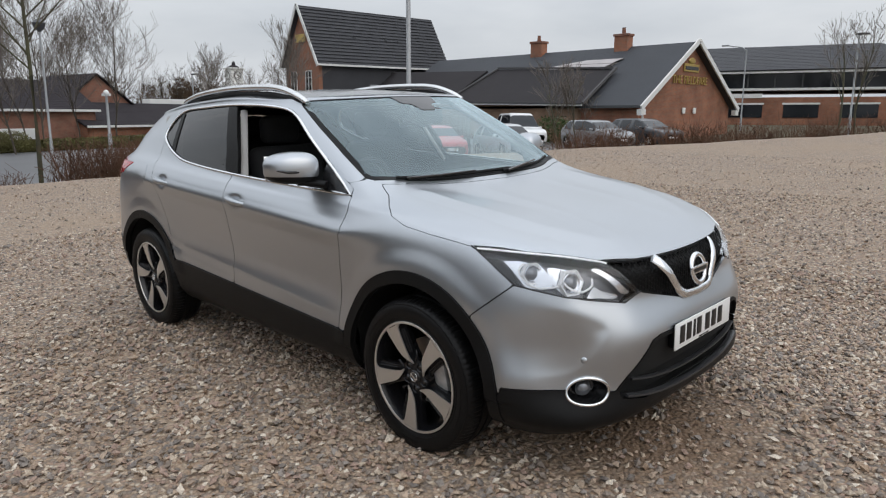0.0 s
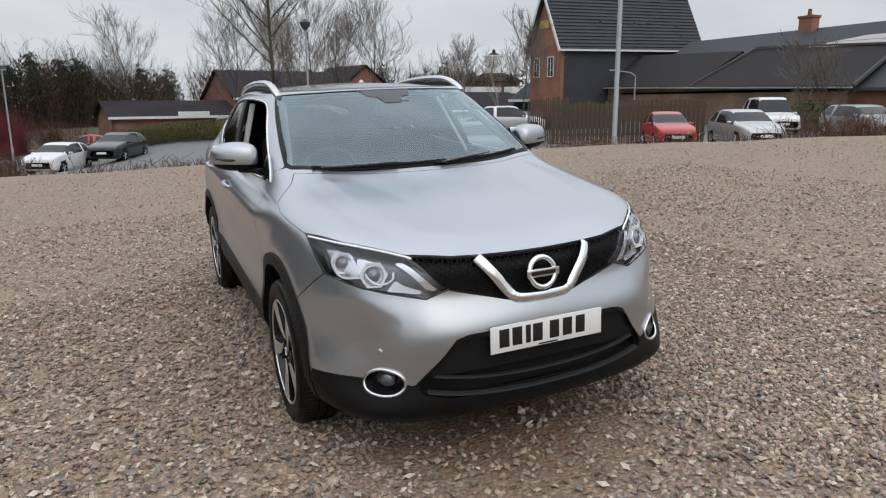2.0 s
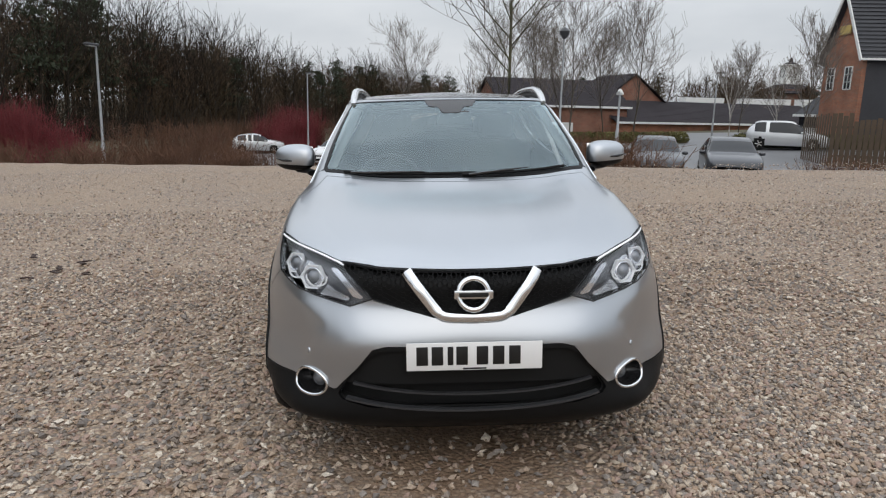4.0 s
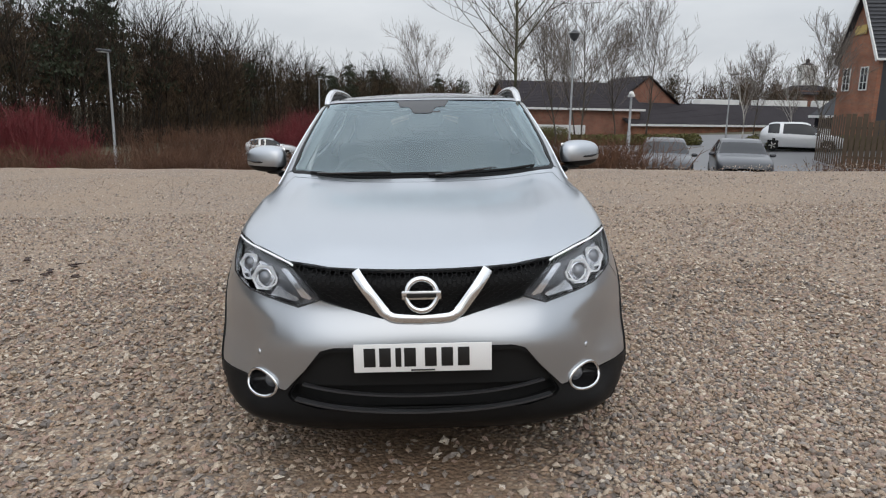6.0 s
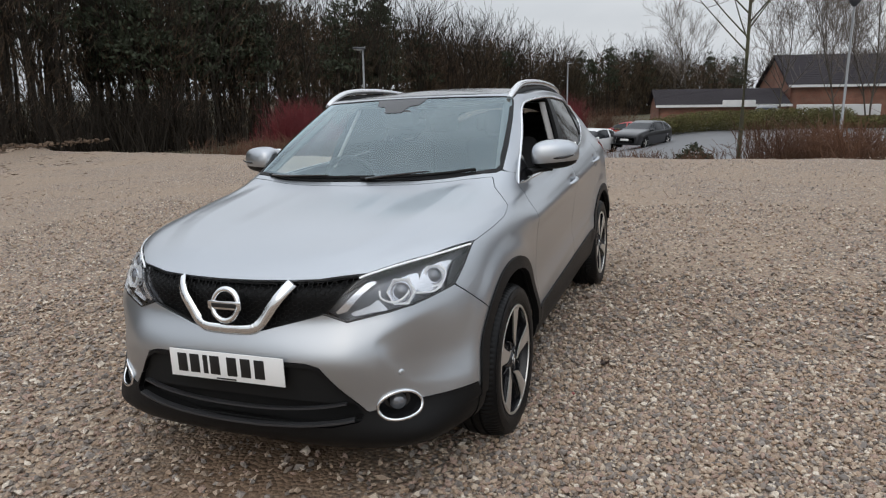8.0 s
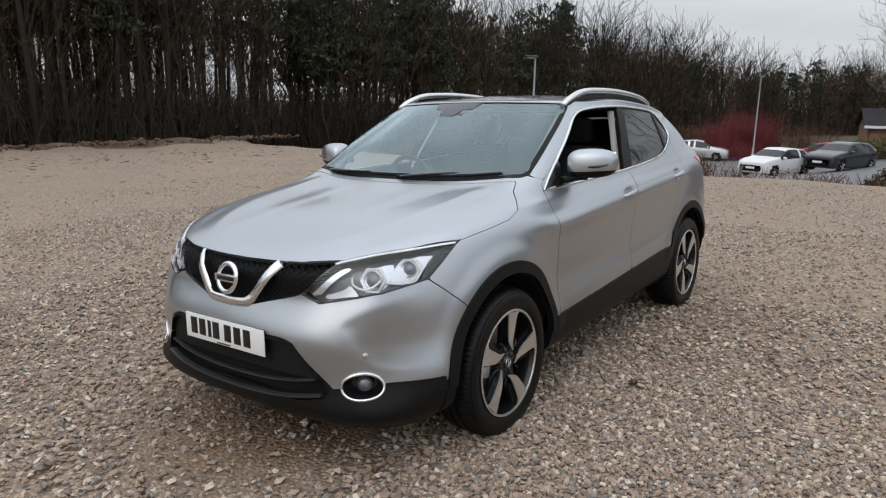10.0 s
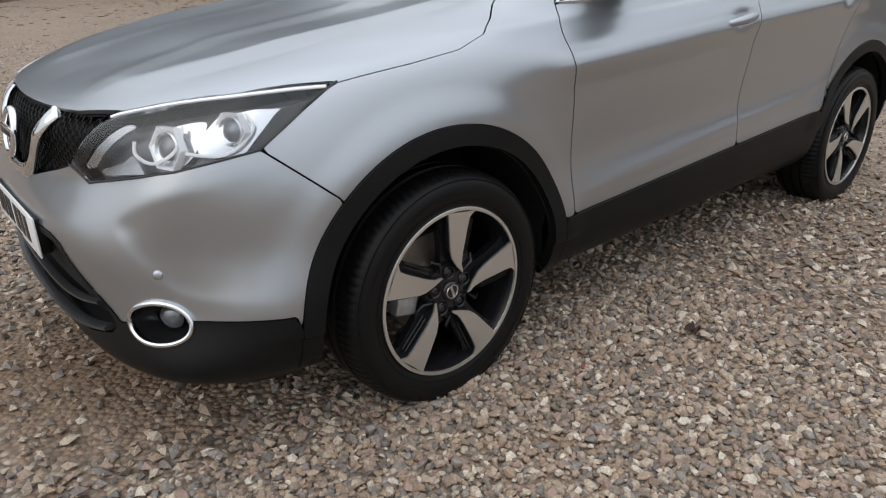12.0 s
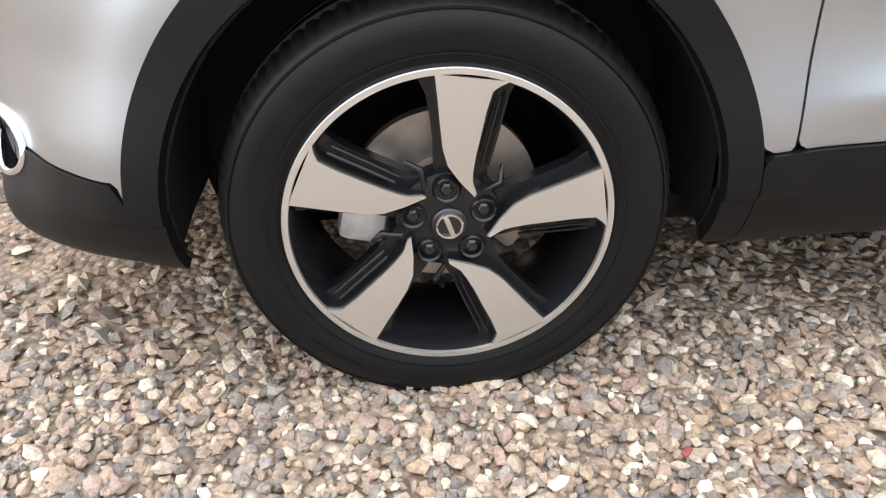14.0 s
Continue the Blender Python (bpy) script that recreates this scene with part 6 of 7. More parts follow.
for k, (a, n, tall) in enumerate((((-17.5, -13, -16.5, -5), 14, (.9, 1.5)), ((-14.5, 3.0, -13.4, 5.5), 12, (1.1, 1.75)), ((-15.2, -1.6, -14.8, .6), 3, (.6, 1.0)), ((-12.2, 10.2, -10.4, 14.2), 7, (.7, 1.2)), ((-9.2, 16.2, -5.0, 25.5), 16, (.9, 1.6)), ((-4.5, 26, 4, 42), 22, (.9, 1.7)), ((-21, -17.5, -19.5, -15), 6, (.9, 1.4)), ((-58, -18, -56, -5), 16, (1.4, 2.4)), ((-24.5, -12, -23.5, -5), 8, (.5, .95)), ((-16.8, -4.6, -15.6, 1.0), 7, (.55, 1.0)), ((-26.5, -13, -25.5, -8.4), 9, (1.2, 2.0)), ((-13.0, 5.6, -11.4, 10.0), 7, (.4, .8)))):
    scrub("scrub", along(*a, n, 60 + k), M_BRAMBLE, 70 + k, tall, 74, .55, .9, .011, "tangled brown leafless scrub on the bank", "stuff", "scrub", 2)
for k, (x, y, w, h) in enumerate(((-25.6, -17.0, 2.6, 2.5), (-55.0, -11.0, 4.6, 3.1))):
    r = np.random.RandomState(90 + k)
    spots = [(x + r.normal(0, w * .45), y + r.normal(0, w * .5), float(low_z(x, y))) for _ in range(34)]
    ob = scrub("dogwood", spots, M_DOGWOOD, 95 + k, (h * .7, h * 1.15), 60, .35, .8, .009, "bright red leafless dogwood bush", "stuff", "bush", 2, lambda px, py, cx=x, cy=y, cw=w: max(1.12 - .55 * ((px - cx) ** 2 + (py - cy) ** 2) / (cw * .8) ** 2, .35))

# clipped hedges on the far side of the car park
for k, (x0, y0, x1, y1, h, d) in enumerate(((-46.5, -4.0, -45.0, 9.0, 1.35, 1.6), (-38, 20, -33, 27, .9, 1.0), (-45, 9, -43, 18, .8, .9))):
    cs, ra = [], []
    for t in np.linspace(0, 1, 16):
        x, y = x0 + (x1 - x0) * t, y0 + (y1 - y0) * t
        cs.append((x, y, float(low_z(x, y)) + h * .5))
        ra.append((d * .7, d * .7, h * .55))
    v, f = leaf_cloud(cs, ra, 2600 if k == 0 else 900, .06 if k == 0 else .09, 120 + k)
    tagged(put("hedge", make_mesh("hedge", v, f, M_HEDGE, 0)), "low olive-green clipped hedge by the car park", "hedge", "hedges")
v, f = leaf_cloud([(-21.0, 31.6, .6), (-22.0, 31.8, .5), (-20.2, 31.4, .3)], [(.9, .9, .9)] * 3, 420, .10, 131)
tagged(put("evergreen_bush", make_mesh("evergreen_bush", v, f, M_GREEN, 0)), "yellow-green evergreen bush against the inn", "bush")

v, f = leaf_cloud([(-17.6, 1.25, -.45), (-17.5, 1.6, -.6), (-17.7, .95, -.62)], [(.36, .36, .5), (.3, .3, .36), (.3, .3, .36)], 420, .07, 133)
tagged(put("dark_bush", make_mesh("dark_bush", v, f, M_PINE, 0)), "small dark evergreen bush below the lot's edge", "bush")

# ---- buildings ----
def brick_material(name, base, dark, scale=4.4):
    m = bpy.data.materials.new(name)
    m.use_nodes = True
    n, l = m.node_tree.nodes, m.node_tree.links
    b = n["Principled BSDF"]
    b.inputs["Roughness"].default_value = .9
    co, sp, ad, cb = n.new("ShaderNodeTexCoord"), n.new("ShaderNodeSeparateXYZ"), n.new("ShaderNodeMath"), n.new("ShaderNodeCombineXYZ")
    l.new(co.outputs["Object"], sp.inputs[0])
    l.new(sp.outputs[0], ad.inputs[0])
    l.new(sp.outputs[1], ad.inputs[1])
    l.new(ad.outputs[0], cb.inputs[0])
    l.new(sp.outputs[2], cb.inputs[1])
    br = n.new("ShaderNodeTexBrick")
    br.inputs["Color1"].default_value, br.inputs["Color2"].default_value = (*base, 1), (*dark, 1)
    br.inputs["Mortar"].default_value = (.22, .16, .12, 1)
    br.inputs["Scale"].default_value = 1
    br.inputs["Brick Width"].default_value, br.inputs["Row Height"].default_value = .225, .075
    br.inputs["Mortar Size"].default_value = .010
    l.new(cb.outputs[0], br.inputs["Vector"])
    ns = n.new("ShaderNodeTexNoise")
    ns.inputs["Scale"].default_value, ns.inputs["Detail"].default_value = .8, 6
    l.new(co.outputs["Object"], ns.inputs["Vector"])
    r = n.new("ShaderNodeMapRange")
    r.inputs[1].default_value, r.inputs[2].default_value, r.inputs[3].default_value, r.inputs[4].default_value = .3, .7, .7, 1.2
    l.new(ns.outputs[0], r.inputs[0])
    mx = n.new("ShaderNodeMix")
    mx.data_type, mx.blend_type = "RGBA", "MULTIPLY"
    mx.inputs[0].default_value = 1
    l.new(br.outputs[0], mx.inputs[6])
    l.new(r.outputs[0], mx.inputs[7])
    l.new(mx.outputs[2], b.inputs["Base Color"])
    return m


M_BRICK = brick_material("orange-red brick", (.33, .125, .065), (.25, .09, .05))
M_BRICK2 = brick_material("brown-red brick", (.26, .10, .065), (.19, .075, .05))
M_SLATE = material("dark grey roof tile", (.045, .046, .052), .7, vary=.5, scale=.6, fine=.3, fine_scale=6, dark=(.03, .03, .034))
M_SLATE2 = material("weathered grey roof tile", (.047, .042, .046), .95, vary=.5, scale=.4, fine=.3, fine_scale=5, dark=(.033, .030, .032), spec=.1)
M_SLATE_BLUE = material("blue-grey slate", (.050, .054, .062), .75, vary=.5, scale=.5, fine=.3, fine_scale=7, dark=(.038, .040, .046))
M_SLATE_DARK = material("brown-black slate", (.034, .031, .033), .85, vary=.5, scale=.5, fine=.3, fine_scale=7, dark=(.024, .022, .024), spec=.3)
M_HIP = material("grey ridge tile", (.085, .082, .084), .85, vary=.3, scale=2)
M_LEAD = material("pale lead flashing", (.42, .39, .385), .5, vary=.5, scale=1.2, dark=(.22, .2, .2))
M_BRICK_TAN = brick_material("tan brick", (.27, .165, .10), (.20, .12, .075))
M_WHITE = material("white painted timber", (.72, .72, .70), .6, vary=.2, scale=2)
M_DARKGLASS = material("dark window glass", (.012, .014, .017), .06, spec=.5)
M_GOLD = material("gold lettering", (.50, .36, .11), .4, .5)
M_GALV = material("galvanised steel", (.36, .37, .38), .5, .6, vary=.3, scale=4)
M_DARKSTEEL = material("dark painted steel", (.06, .062, .066), .5)
M_TIMBER = material("weathered fence boards", (.105, .075, .05), .9, vary=.6, scale=1.5, fine=.4, fine_scale=14, dark=(.05, .038, .028))


def wall_mesh(x0, x1, y0, y1, z0, z1):
    return box_bm(x1 - x0, y1 - y0, z1 - z0, ((x0 + x1) / 2, (y0 + y1) / 2, (z0 + z1) / 2))


def slope_roof(eave_a, eave_b, top_b, top_a, courses=20, lift=.035, thick=.12):
    """A tiled roof slope with stepped courses, from the eave up to the ridge."""
    A, B, C, D = [np.array(p, float) for p in (eave_a, eave_b, top_b, top_a)]
    nrm = np.cross(B - A, D - A)
    nrm /= np.linalg.norm(nrm)
    if nrm[2] < 0:
        nrm = -nrm
    v, f = [A - nrm * .004, B - nrm * .004], []
    for i in range(courses):
        t0, t1 = i / courses, (i + 1) / courses
        k = len(v)
        v += [A + (D - A) * t0 + nrm * lift, B + (C - B) * t0 + nrm * lift, A + (D - A) * t1 + nrm * .004, B + (C - B) * t1 + nrm * .004]
        f += [(k - 2, k - 1, k + 1, k), (k, k + 1, k + 3, k + 2)]
    last = len(v) - 2
    k = len(v)
    v += [A - nrm * thick, B - nrm * thick, C - nrm * thick, D - nrm * thick]
    f += [(k + 3, k + 2, k + 1, k), (k, k + 1, 1, 0), (last, last + 1, k + 2, k + 3)]
    return v, f


def beam(p, q, w, h):
    """A squared timber from p to q, h tall and w wide."""
    p, q = Vector(p), Vector(q)
    d = (q - p).normalized()
    s = d.cross(Vector((0, 0, 1))).normalized() * (w / 2)
    u = s.cross(d).normalized() * (h / 2)
    v = [p + s + u, p - s + u, p - s - u, p + s - u, q + s + u, q - s + u, q - s - u, q + s - u]
    return v, [(0, 1, 2, 3), (7, 6, 5, 4), (0, 4, 5, 1), (1, 5, 6, 2), (2, 6, 7, 3), (3, 7, 4, 0)]


def gable_wall(ax, at, lo, hi, z0, z_eave, z_top, thick):
    """A wall with a pointed gable across y (ax 'x') or across x (ax 'y')."""
    mid = (lo + hi) / 2
    out = [(lo, z0), (hi, z0), (hi, z_eave), (mid, z_top), (lo, z_eave)]
    v = []
    for off in (0, -thick):
        v += [((at + off, a, z) if ax == "x" else (a, at - off, z)) for a, z in out]
    f = [tuple(range(5)), tuple(range(9, 4, -1))] + [(i, i + 5, (i + 1) % 5 + 5, (i + 1) % 5) for i in range(5)]
    b = bmesh.new()
    vs = [b.verts.new(p) for p in v]
    for q in f:
        b.faces.new([vs[i] for i in q])
    bmesh.ops.recalc_face_normals(b, faces=b.faces[:])
    return b


def window(parent, at, w, h, facing, bars=2):
    """A white window: frame, panes and glazing bars. facing: unit direction in plan."""
    fx, fy = facing
    m = Matrix(((-fy, -fx, 0, at[0]), (fx, -fy, 0, at[1]), (0, 0, 1, at[2]), (0, 0, 0, 1)))
    b = bmesh.new()
    for sx in (-1, 1):
        box_bm(.07, .06, h, (sx * w / 2, -.02, 0), bm=b)
    for sz in (-1, 1):
        box_bm(w, .06, .07, (0, -.02, sz * h / 2), bm=b)
    for k in range(1, bars):
        box_bm(.035, .05, h, (-w / 2 + w * k / bars, -.02, 0), bm=b)
    for k in (1, 2):
        box_bm(w, .05, .03, (0, -.02, -h / 2 + h * k / 3), bm=b)
    win = part("window", b, M_WHITE, parent, "white glazed window", 0)
    win.matrix_basis = m
    part("pane", box_bm(w - .05, .02, h - .05, (0, .0, 0)), M_DARKGLASS, win, "", 0)
    return win


def inn():
    root = tagged(new("inn"), "brick inn with steep dark tiled roofs and white bargeboards", "inn")
    z0 = -.7
    # hall with the lettered gable
    part("wall", wall_mesh(-40, -17.6, 34.3, 46.9, z0, 2.1), M_BRICK, root, smooth=0)
    part("gable", gable_wall("x", -17.3, 34.3, 46.9, z0, 2.1, 5.85, .3), M_BRICK, root, smooth=0)
    for y0, name in ((34.0, "roof"), (47.2, "roof")):
        v, f = slope_roof((-40, y0, 1.98), (-16.9, y0, 1.98), (-16.9, 40.6, 6.02), (-40, 40.6, 6.02), 34, .006)
        put(name, make_mesh(name, v, f, M_SLATE_BLUE, 0), root)
    for y0 in (33.75, 47.45):
        v, f = beam((-16.82, y0, 1.86), (-16.82, 40.6, 6.08), .10, .30)
        put("bargeboard", make_mesh("bargeboard", v, f, M_WHITE, 0), root, "white bargeboard")
        v, f = beam((-16.95, y0, 1.62), (-16.95, y0 + (.5 if y0 < 40 else -.5), 1.66), .3, .34)
        put("eaves_block", make_mesh("eaves_block", v, f, M_WHITE, 0), root)
    v, f = beam((-40, 33.95, 1.95), (-16.9, 33.95, 1.95), .1, .16)
    put("gutter", make_mesh("gutter", v, f, M_DARKSTEEL, 0), root)
    # low wing in front, its roof hipped at the far end
    part("wall", wall_mesh(-46.5, -21.2, 33.9, 38.5, z0, 2.35), M_BRICK_TAN, root, smooth=0)
    v, f = slope_roof((-32.4, 33.5, 2.32), (-20.6, 33.5, 2.12), (-20.9, 37.4, 4.35), (-30.6, 37.4, 4.75), 24, .006)
    put("roof", make_mesh("roof", v, f, M_SLATE_DARK, 0), root)
    v, f = slope_roof((-47.2, 33.5, 2.62), (-32.4, 33.5, 2.32), (-31.2, 36.9, 4.65), (-41.5, 36.9, 4.95), 24, .006)
    put("roof", make_mesh("roof", v, f, M_SLATE_DARK, 0), root)
    v, f = slope_roof((-47.2, 40.5, 2.62), (-47.2, 33.5, 2.62), (-41.5, 36.9, 4.95), (-42.5, 38.0, 4.95), 20, .006)
    put("roof", make_mesh("roof", v, f, M_SLATE_DARK, 0), root)
    for a, b2 in (((-32.4, 33.45, 2.36), (-30.6, 37.4, 4.82)), ((-47.2, 33.45, 2.66), (-41.5, 36.9, 5.0))):
        v, f = beam(a, b2, .22, .10)
        put("hip_tiles", make_mesh("hip_tiles", v, f, M_HIP, 0), root, "grey ridge tiles")
    v, f = beam((-20.55, 33.4, 2.15), (-20.75, 37.4, 4.45), .14, .16)
    put("verge", make_mesh("verge", v, f, M_HIP, 0), root)
    v, f = beam((-30.6, 37.4, 4.84), (-20.9, 37.4, 4.44), .2, .12)
    put("ridge_tiles", make_mesh("ridge_tiles", v, f, M_HIP, 0), root)
    v, f = beam((-47.2, 33.42, 2.52), (-20.6, 33.42, 2.05), .06, .10)
    put("fascia", make_mesh("fascia", v, f, M_WHITE, 0), root, "white fascia board")
    v, f = beam((-47.2, 33.38, 2.62), (-20.6, 33.38, 2.13), .12, .08)
    put("gutter", make_mesh("gutter", v, f, M_DARKSTEEL, 0), root)
    # roof light strip between hall and wing
    v, f = slope_roof((-27.5, 37.6, 4.55), (-22.0, 37.6, 4.45), (-21.2, 39.0, 5.15), (-24, 39.0, 5.15), 2, .03)
    put("roof_light", make_mesh("roof_light", v, f, M_LEAD, 0), root, "pale lead-grey roof flashing")
    # chimneys
    for x, top in ((-22.1, 6.75), (-29.2, 6.75)):
        b = box_bm(1.0, .7, 1.6, (x, 40.4, top - .75))
        ch = part("chimney", b, M_BRICK, root, smooth=0)
        part("chimney_cap", box_bm(1.15, .85, .16, (x, 40.4, top + .02), .02), M_BRICK2, ch, smooth=0)
        v, f = lathe([(.12, 0), (.14, .05), (.11, .4), (.13, .42), (.0, .42)], 12, "z")
        put("chimney_pot", make_mesh("chimney_pot", [(p[0] + x, p[1] + 40.4, p[2] + top + .1) for p in v], f, M_BRICK2, 40), ch)
    # two-storey block with a steep roof
    part("wall", wall_mesh(-46.0, -41.7, 29.6, 43.2, z0, 5.4), M_SLATE, root, "dark tile-hung wall", smooth=0)
    part("gable", gable_wall("y", 29.3, -46.05, -41.65, z0, 5.4, 9.5, .3), M_BRICK, root, smooth=0)
    for x0 in (-41.35, -46.35):
        v, f = slope_roof((x0, 28.95, 5.2), (x0, 43.4, 5.45), (-43.85, 43.4, 10.0), (-43.85, 28.95, 9.75), 17, .075)
        put("roof", make_mesh("roof", v, f, M_SLATE, 0), root, "steep dark roof with bold tile courses")
    for x0 in (-41.25, -46.45):
        v, f = beam((x0, 28.9, 5.12), (-43.85, 28.9, 9.82), .08, .22)
        put("bargeboard", make_mesh("bargeboard", v, f, M_WHITE, 0), root)
    v, f = beam((-41.3, 28.9, 5.2), (-41.3, 43.4, 5.42), .12, .14)
    put("fascia", make_mesh("fascia", v, f, M_WHITE, 0), root)
    for x in (-45.0, -43.0):
        window(root, (x, 29.28, 4.05), .8, 1.5, (0, -1))
    part("gable_sign", box_bm(1.3, .08, .6, (-43.9, 29.22, 7.3), .02), M_GOLD, root, "gold sign on the gable", smooth=0)
    # vents in the roof
    for y, t in ((33.5, .5), (36.8, .5), (38.2, .5), (41.2, .48), (41.4, .3), (42.4, .3)):
        x = -41.35 - 2.5 * t
        part("roof_vent", box_bm(.16, .22, .1, (x + .08, y, 5.3 + 4.6 * t), .02), M_DARKSTEEL, root, smooth=0)
    # lettering on the hall's gable
    cu = bpy.data.curves.new("lettering", "FONT")
    cu.body, cu.size, cu.extrude, cu.align_x = "THE FIELDFARE", .72, .03, "CENTER"
    tmp = bpy.data.objects.new("lettering_tmp", cu)
    scene.collection.objects.link(tmp)
    dg = bpy.context.evaluated_depsgraph_get()
    lm = bpy.data.meshes.new_from_object(tmp.evaluated_get(dg))
    bpy.data.objects.remove(tmp)
    # one part for each letter
    bm = bmesh.new()
    bm.from_mesh(lm)
    bpy.data.meshes.remove(lm)
    left = set(bm.faces)
    sets = []
    while left:
        grow_from, island = [left.pop()], []
        while grow_from:
            q = grow_from.pop()
            island.append(q)
            for e in q.edges:
                for o in e.link_faces:
                    if o in left:
                        left.discard(o)
                        grow_from.append(o)
        sets.append(island)
    # the faces of a letter share its stretch of the line
    sets.sort(key=lambda isl: min(v.co.x for q in isl for v in q.verts))
    letters = []
    for isl in sets:
        lo = min(v.co.x for q in isl for v in q.verts)
        hi = max(v.co.x for q in isl for v in q.verts)
        if letters and lo < letters[-1][1] - .01:
            letters[-1] = (letters[-1][0] + isl, max(hi, letters[-1][1]))
        else:
            letters.append((isl, hi))
    for isl, hi in letters:
        vs = list({v for q in isl for v in q.verts})
        at = {v: k for k, v in enumerate(vs)}
        let = put("letter", make_mesh("letter", [v.co[:] for v in vs], [[at[v] for v in q.verts] for q in isl], M_GOLD, 0), root)
        let.matrix_basis = Matrix.Translation((-17.24, 40.55, 3.42)) @ Euler((radians(90), 0, radians(90))).to_matrix().to_4x4()
    bm.free()
    part("inn_sign", box_bm(.06, 2.1, .5, (-17.24, 40.6, 4.42), .02), M_GOLD, root, "gold painted sign board", smooth=0)
    part("inn_sign_dark", box_bm(.06, 1.8, .22, (-17.20, 40.6, 4.40), .02), M_DARKSTEEL, root, smooth=0)
    v, f = superball(.05, .45, .2, 2)
    put("sign_emblem", make_mesh("sign_emblem", [(p[0] - 17.22, p[1] + 40.6, p[2] + 4.85) for p in v], f, M_GOLD), root)
    for y in (39.8, 41.3):
        part("wall_lamp", box_bm(.10, .38, .38, (-17.2, y, 1.75), .05), M_WHITE, root, smooth=0)
    v, f = tube([(-17.25, 34.7, 1.9), (-17.25, 34.7, -.6)], .06, 8)
    put("downpipe", make_mesh("downpipe", v, f, M_WHITE), root)
    return root


inn()


def office():
    root = tagged(new("office_building"), "long two-storey brick office with dark hipped roof and window bands", "office")
    m = pose(-24, 74, 0, 0, 0, 20)
    root.matrix_basis = m
    L, W = 30, 14
    z0 = .2
    part("wall", box_bm(L, W, 3.6, (0, 0, z0 + 1.2)), M_BRICK, root, smooth=0)
    part("window_band", box_bm(L - .4, W - .4, 1.5, (0, 0, 4.7)), M_DARKGLASS, root, smooth=0)
    for k in range(13):
        part("mullion", box_bm(.14, .1, 1.5, (-L / 2 + .8 + k * (L - 1.6) / 12, -W / 2 + .18, 4.7)), M_DARKSTEEL, root, smooth=0)
    part("sill_band", box_bm(L + .1, W + .1, .22, (0, 0, 3.95)), M_WHITE, root, smooth=0)
    part("fascia", box_bm(L + 1.4, W + 1.4, .34, (0, 0, 5.6)), M_WHITE, root, smooth=0)
    x, y = L / 2 + .8, W / 2 + .8
    rx = L / 2 - 6
    for a, b2, c, d in (((-x, -y), (x, -y), (rx, 0), (-rx, 0)), ((x, y), (-x, y), (-rx, 0), (rx, 0)), ((x, -y), (x, y), (rx, .1), (rx, -.1)), ((-x, y), (-x, -y), (-rx, -.1), (-rx, .1))):
        v, f = slope_roof((*a, 5.72), (*b2, 5.72), (*c, 8.5), (*d, 8.5), 16, .02)
        put("roof", make_mesh("roof", v, f, M_SLATE, 0), root)
    for k in range(6):
        w = part("window", box_bm(3.0, .12, 1.2, (-L / 2 + 3 + k * 4.8, -W / 2 - .01, 1.9)), M_DARKGLASS, root, smooth=0)
        part("window_head", box_bm(3.2, .14, .16, (-L / 2 + 3 + k * 4.8, -W / 2 - .02, 2.6)), M_WHITE, w, smooth=0)
    part("sign_bar", box_bm(5.0, .1, .4, (-3.5, -W / 2 - .04, 3.35)), M_WHITE, root, "white sign lettering as a bar", smooth=0)


office()


def shed(name, label, at, turn, L, W, eave, ridge, wall, roofmat, base=-1.6):
    """A long low gabled building."""
    root = tagged(new(name), label, "building", "low brick buildings")
    root.matrix_basis = pose(*at, 0, 0, turn)
    part("wall", box_bm(L, W, eave - base, (0, 0, (eave + base) / 2)), wall, root, smooth=0)
    for s in (1, -1):
        v, f = slope_roof((-L / 2 - .3, s * (W / 2 + .4), eave - .1), (L / 2 + .3, s * (W / 2 + .4), eave - .1), (L / 2 + .3, 0, ridge), (-L / 2 - .3, 0, ridge), 18, .02)
        put("roof", make_mesh("roof", v, f, roofmat, 0), root)
        v, f = beam((-L / 2 - .3, s * (W / 2 + .42), eave - .12), (L / 2 + .3, s * (W / 2 + .42), eave - .12), .08, .2)
        put("fascia", make_mesh("fascia", v, f, M_WHITE, 0), root)
        part("gable", gable_wall("x", s * L / 2 * .999 + (0.15 if s < 0 else 0), -W / 2, W / 2, base, eave, ridge - .15, .15), wall, root, smooth=0)
    n = max(int(L / 5), 2)
    for k in range(n):
        part("window", box_bm(1.6, .1, .9, (-L / 2 + (k + .5) * L / n, -W / 2 - .02, (eave + base) / 2 + .5)), M_DARKGLASS, root, smooth=0)
    return root


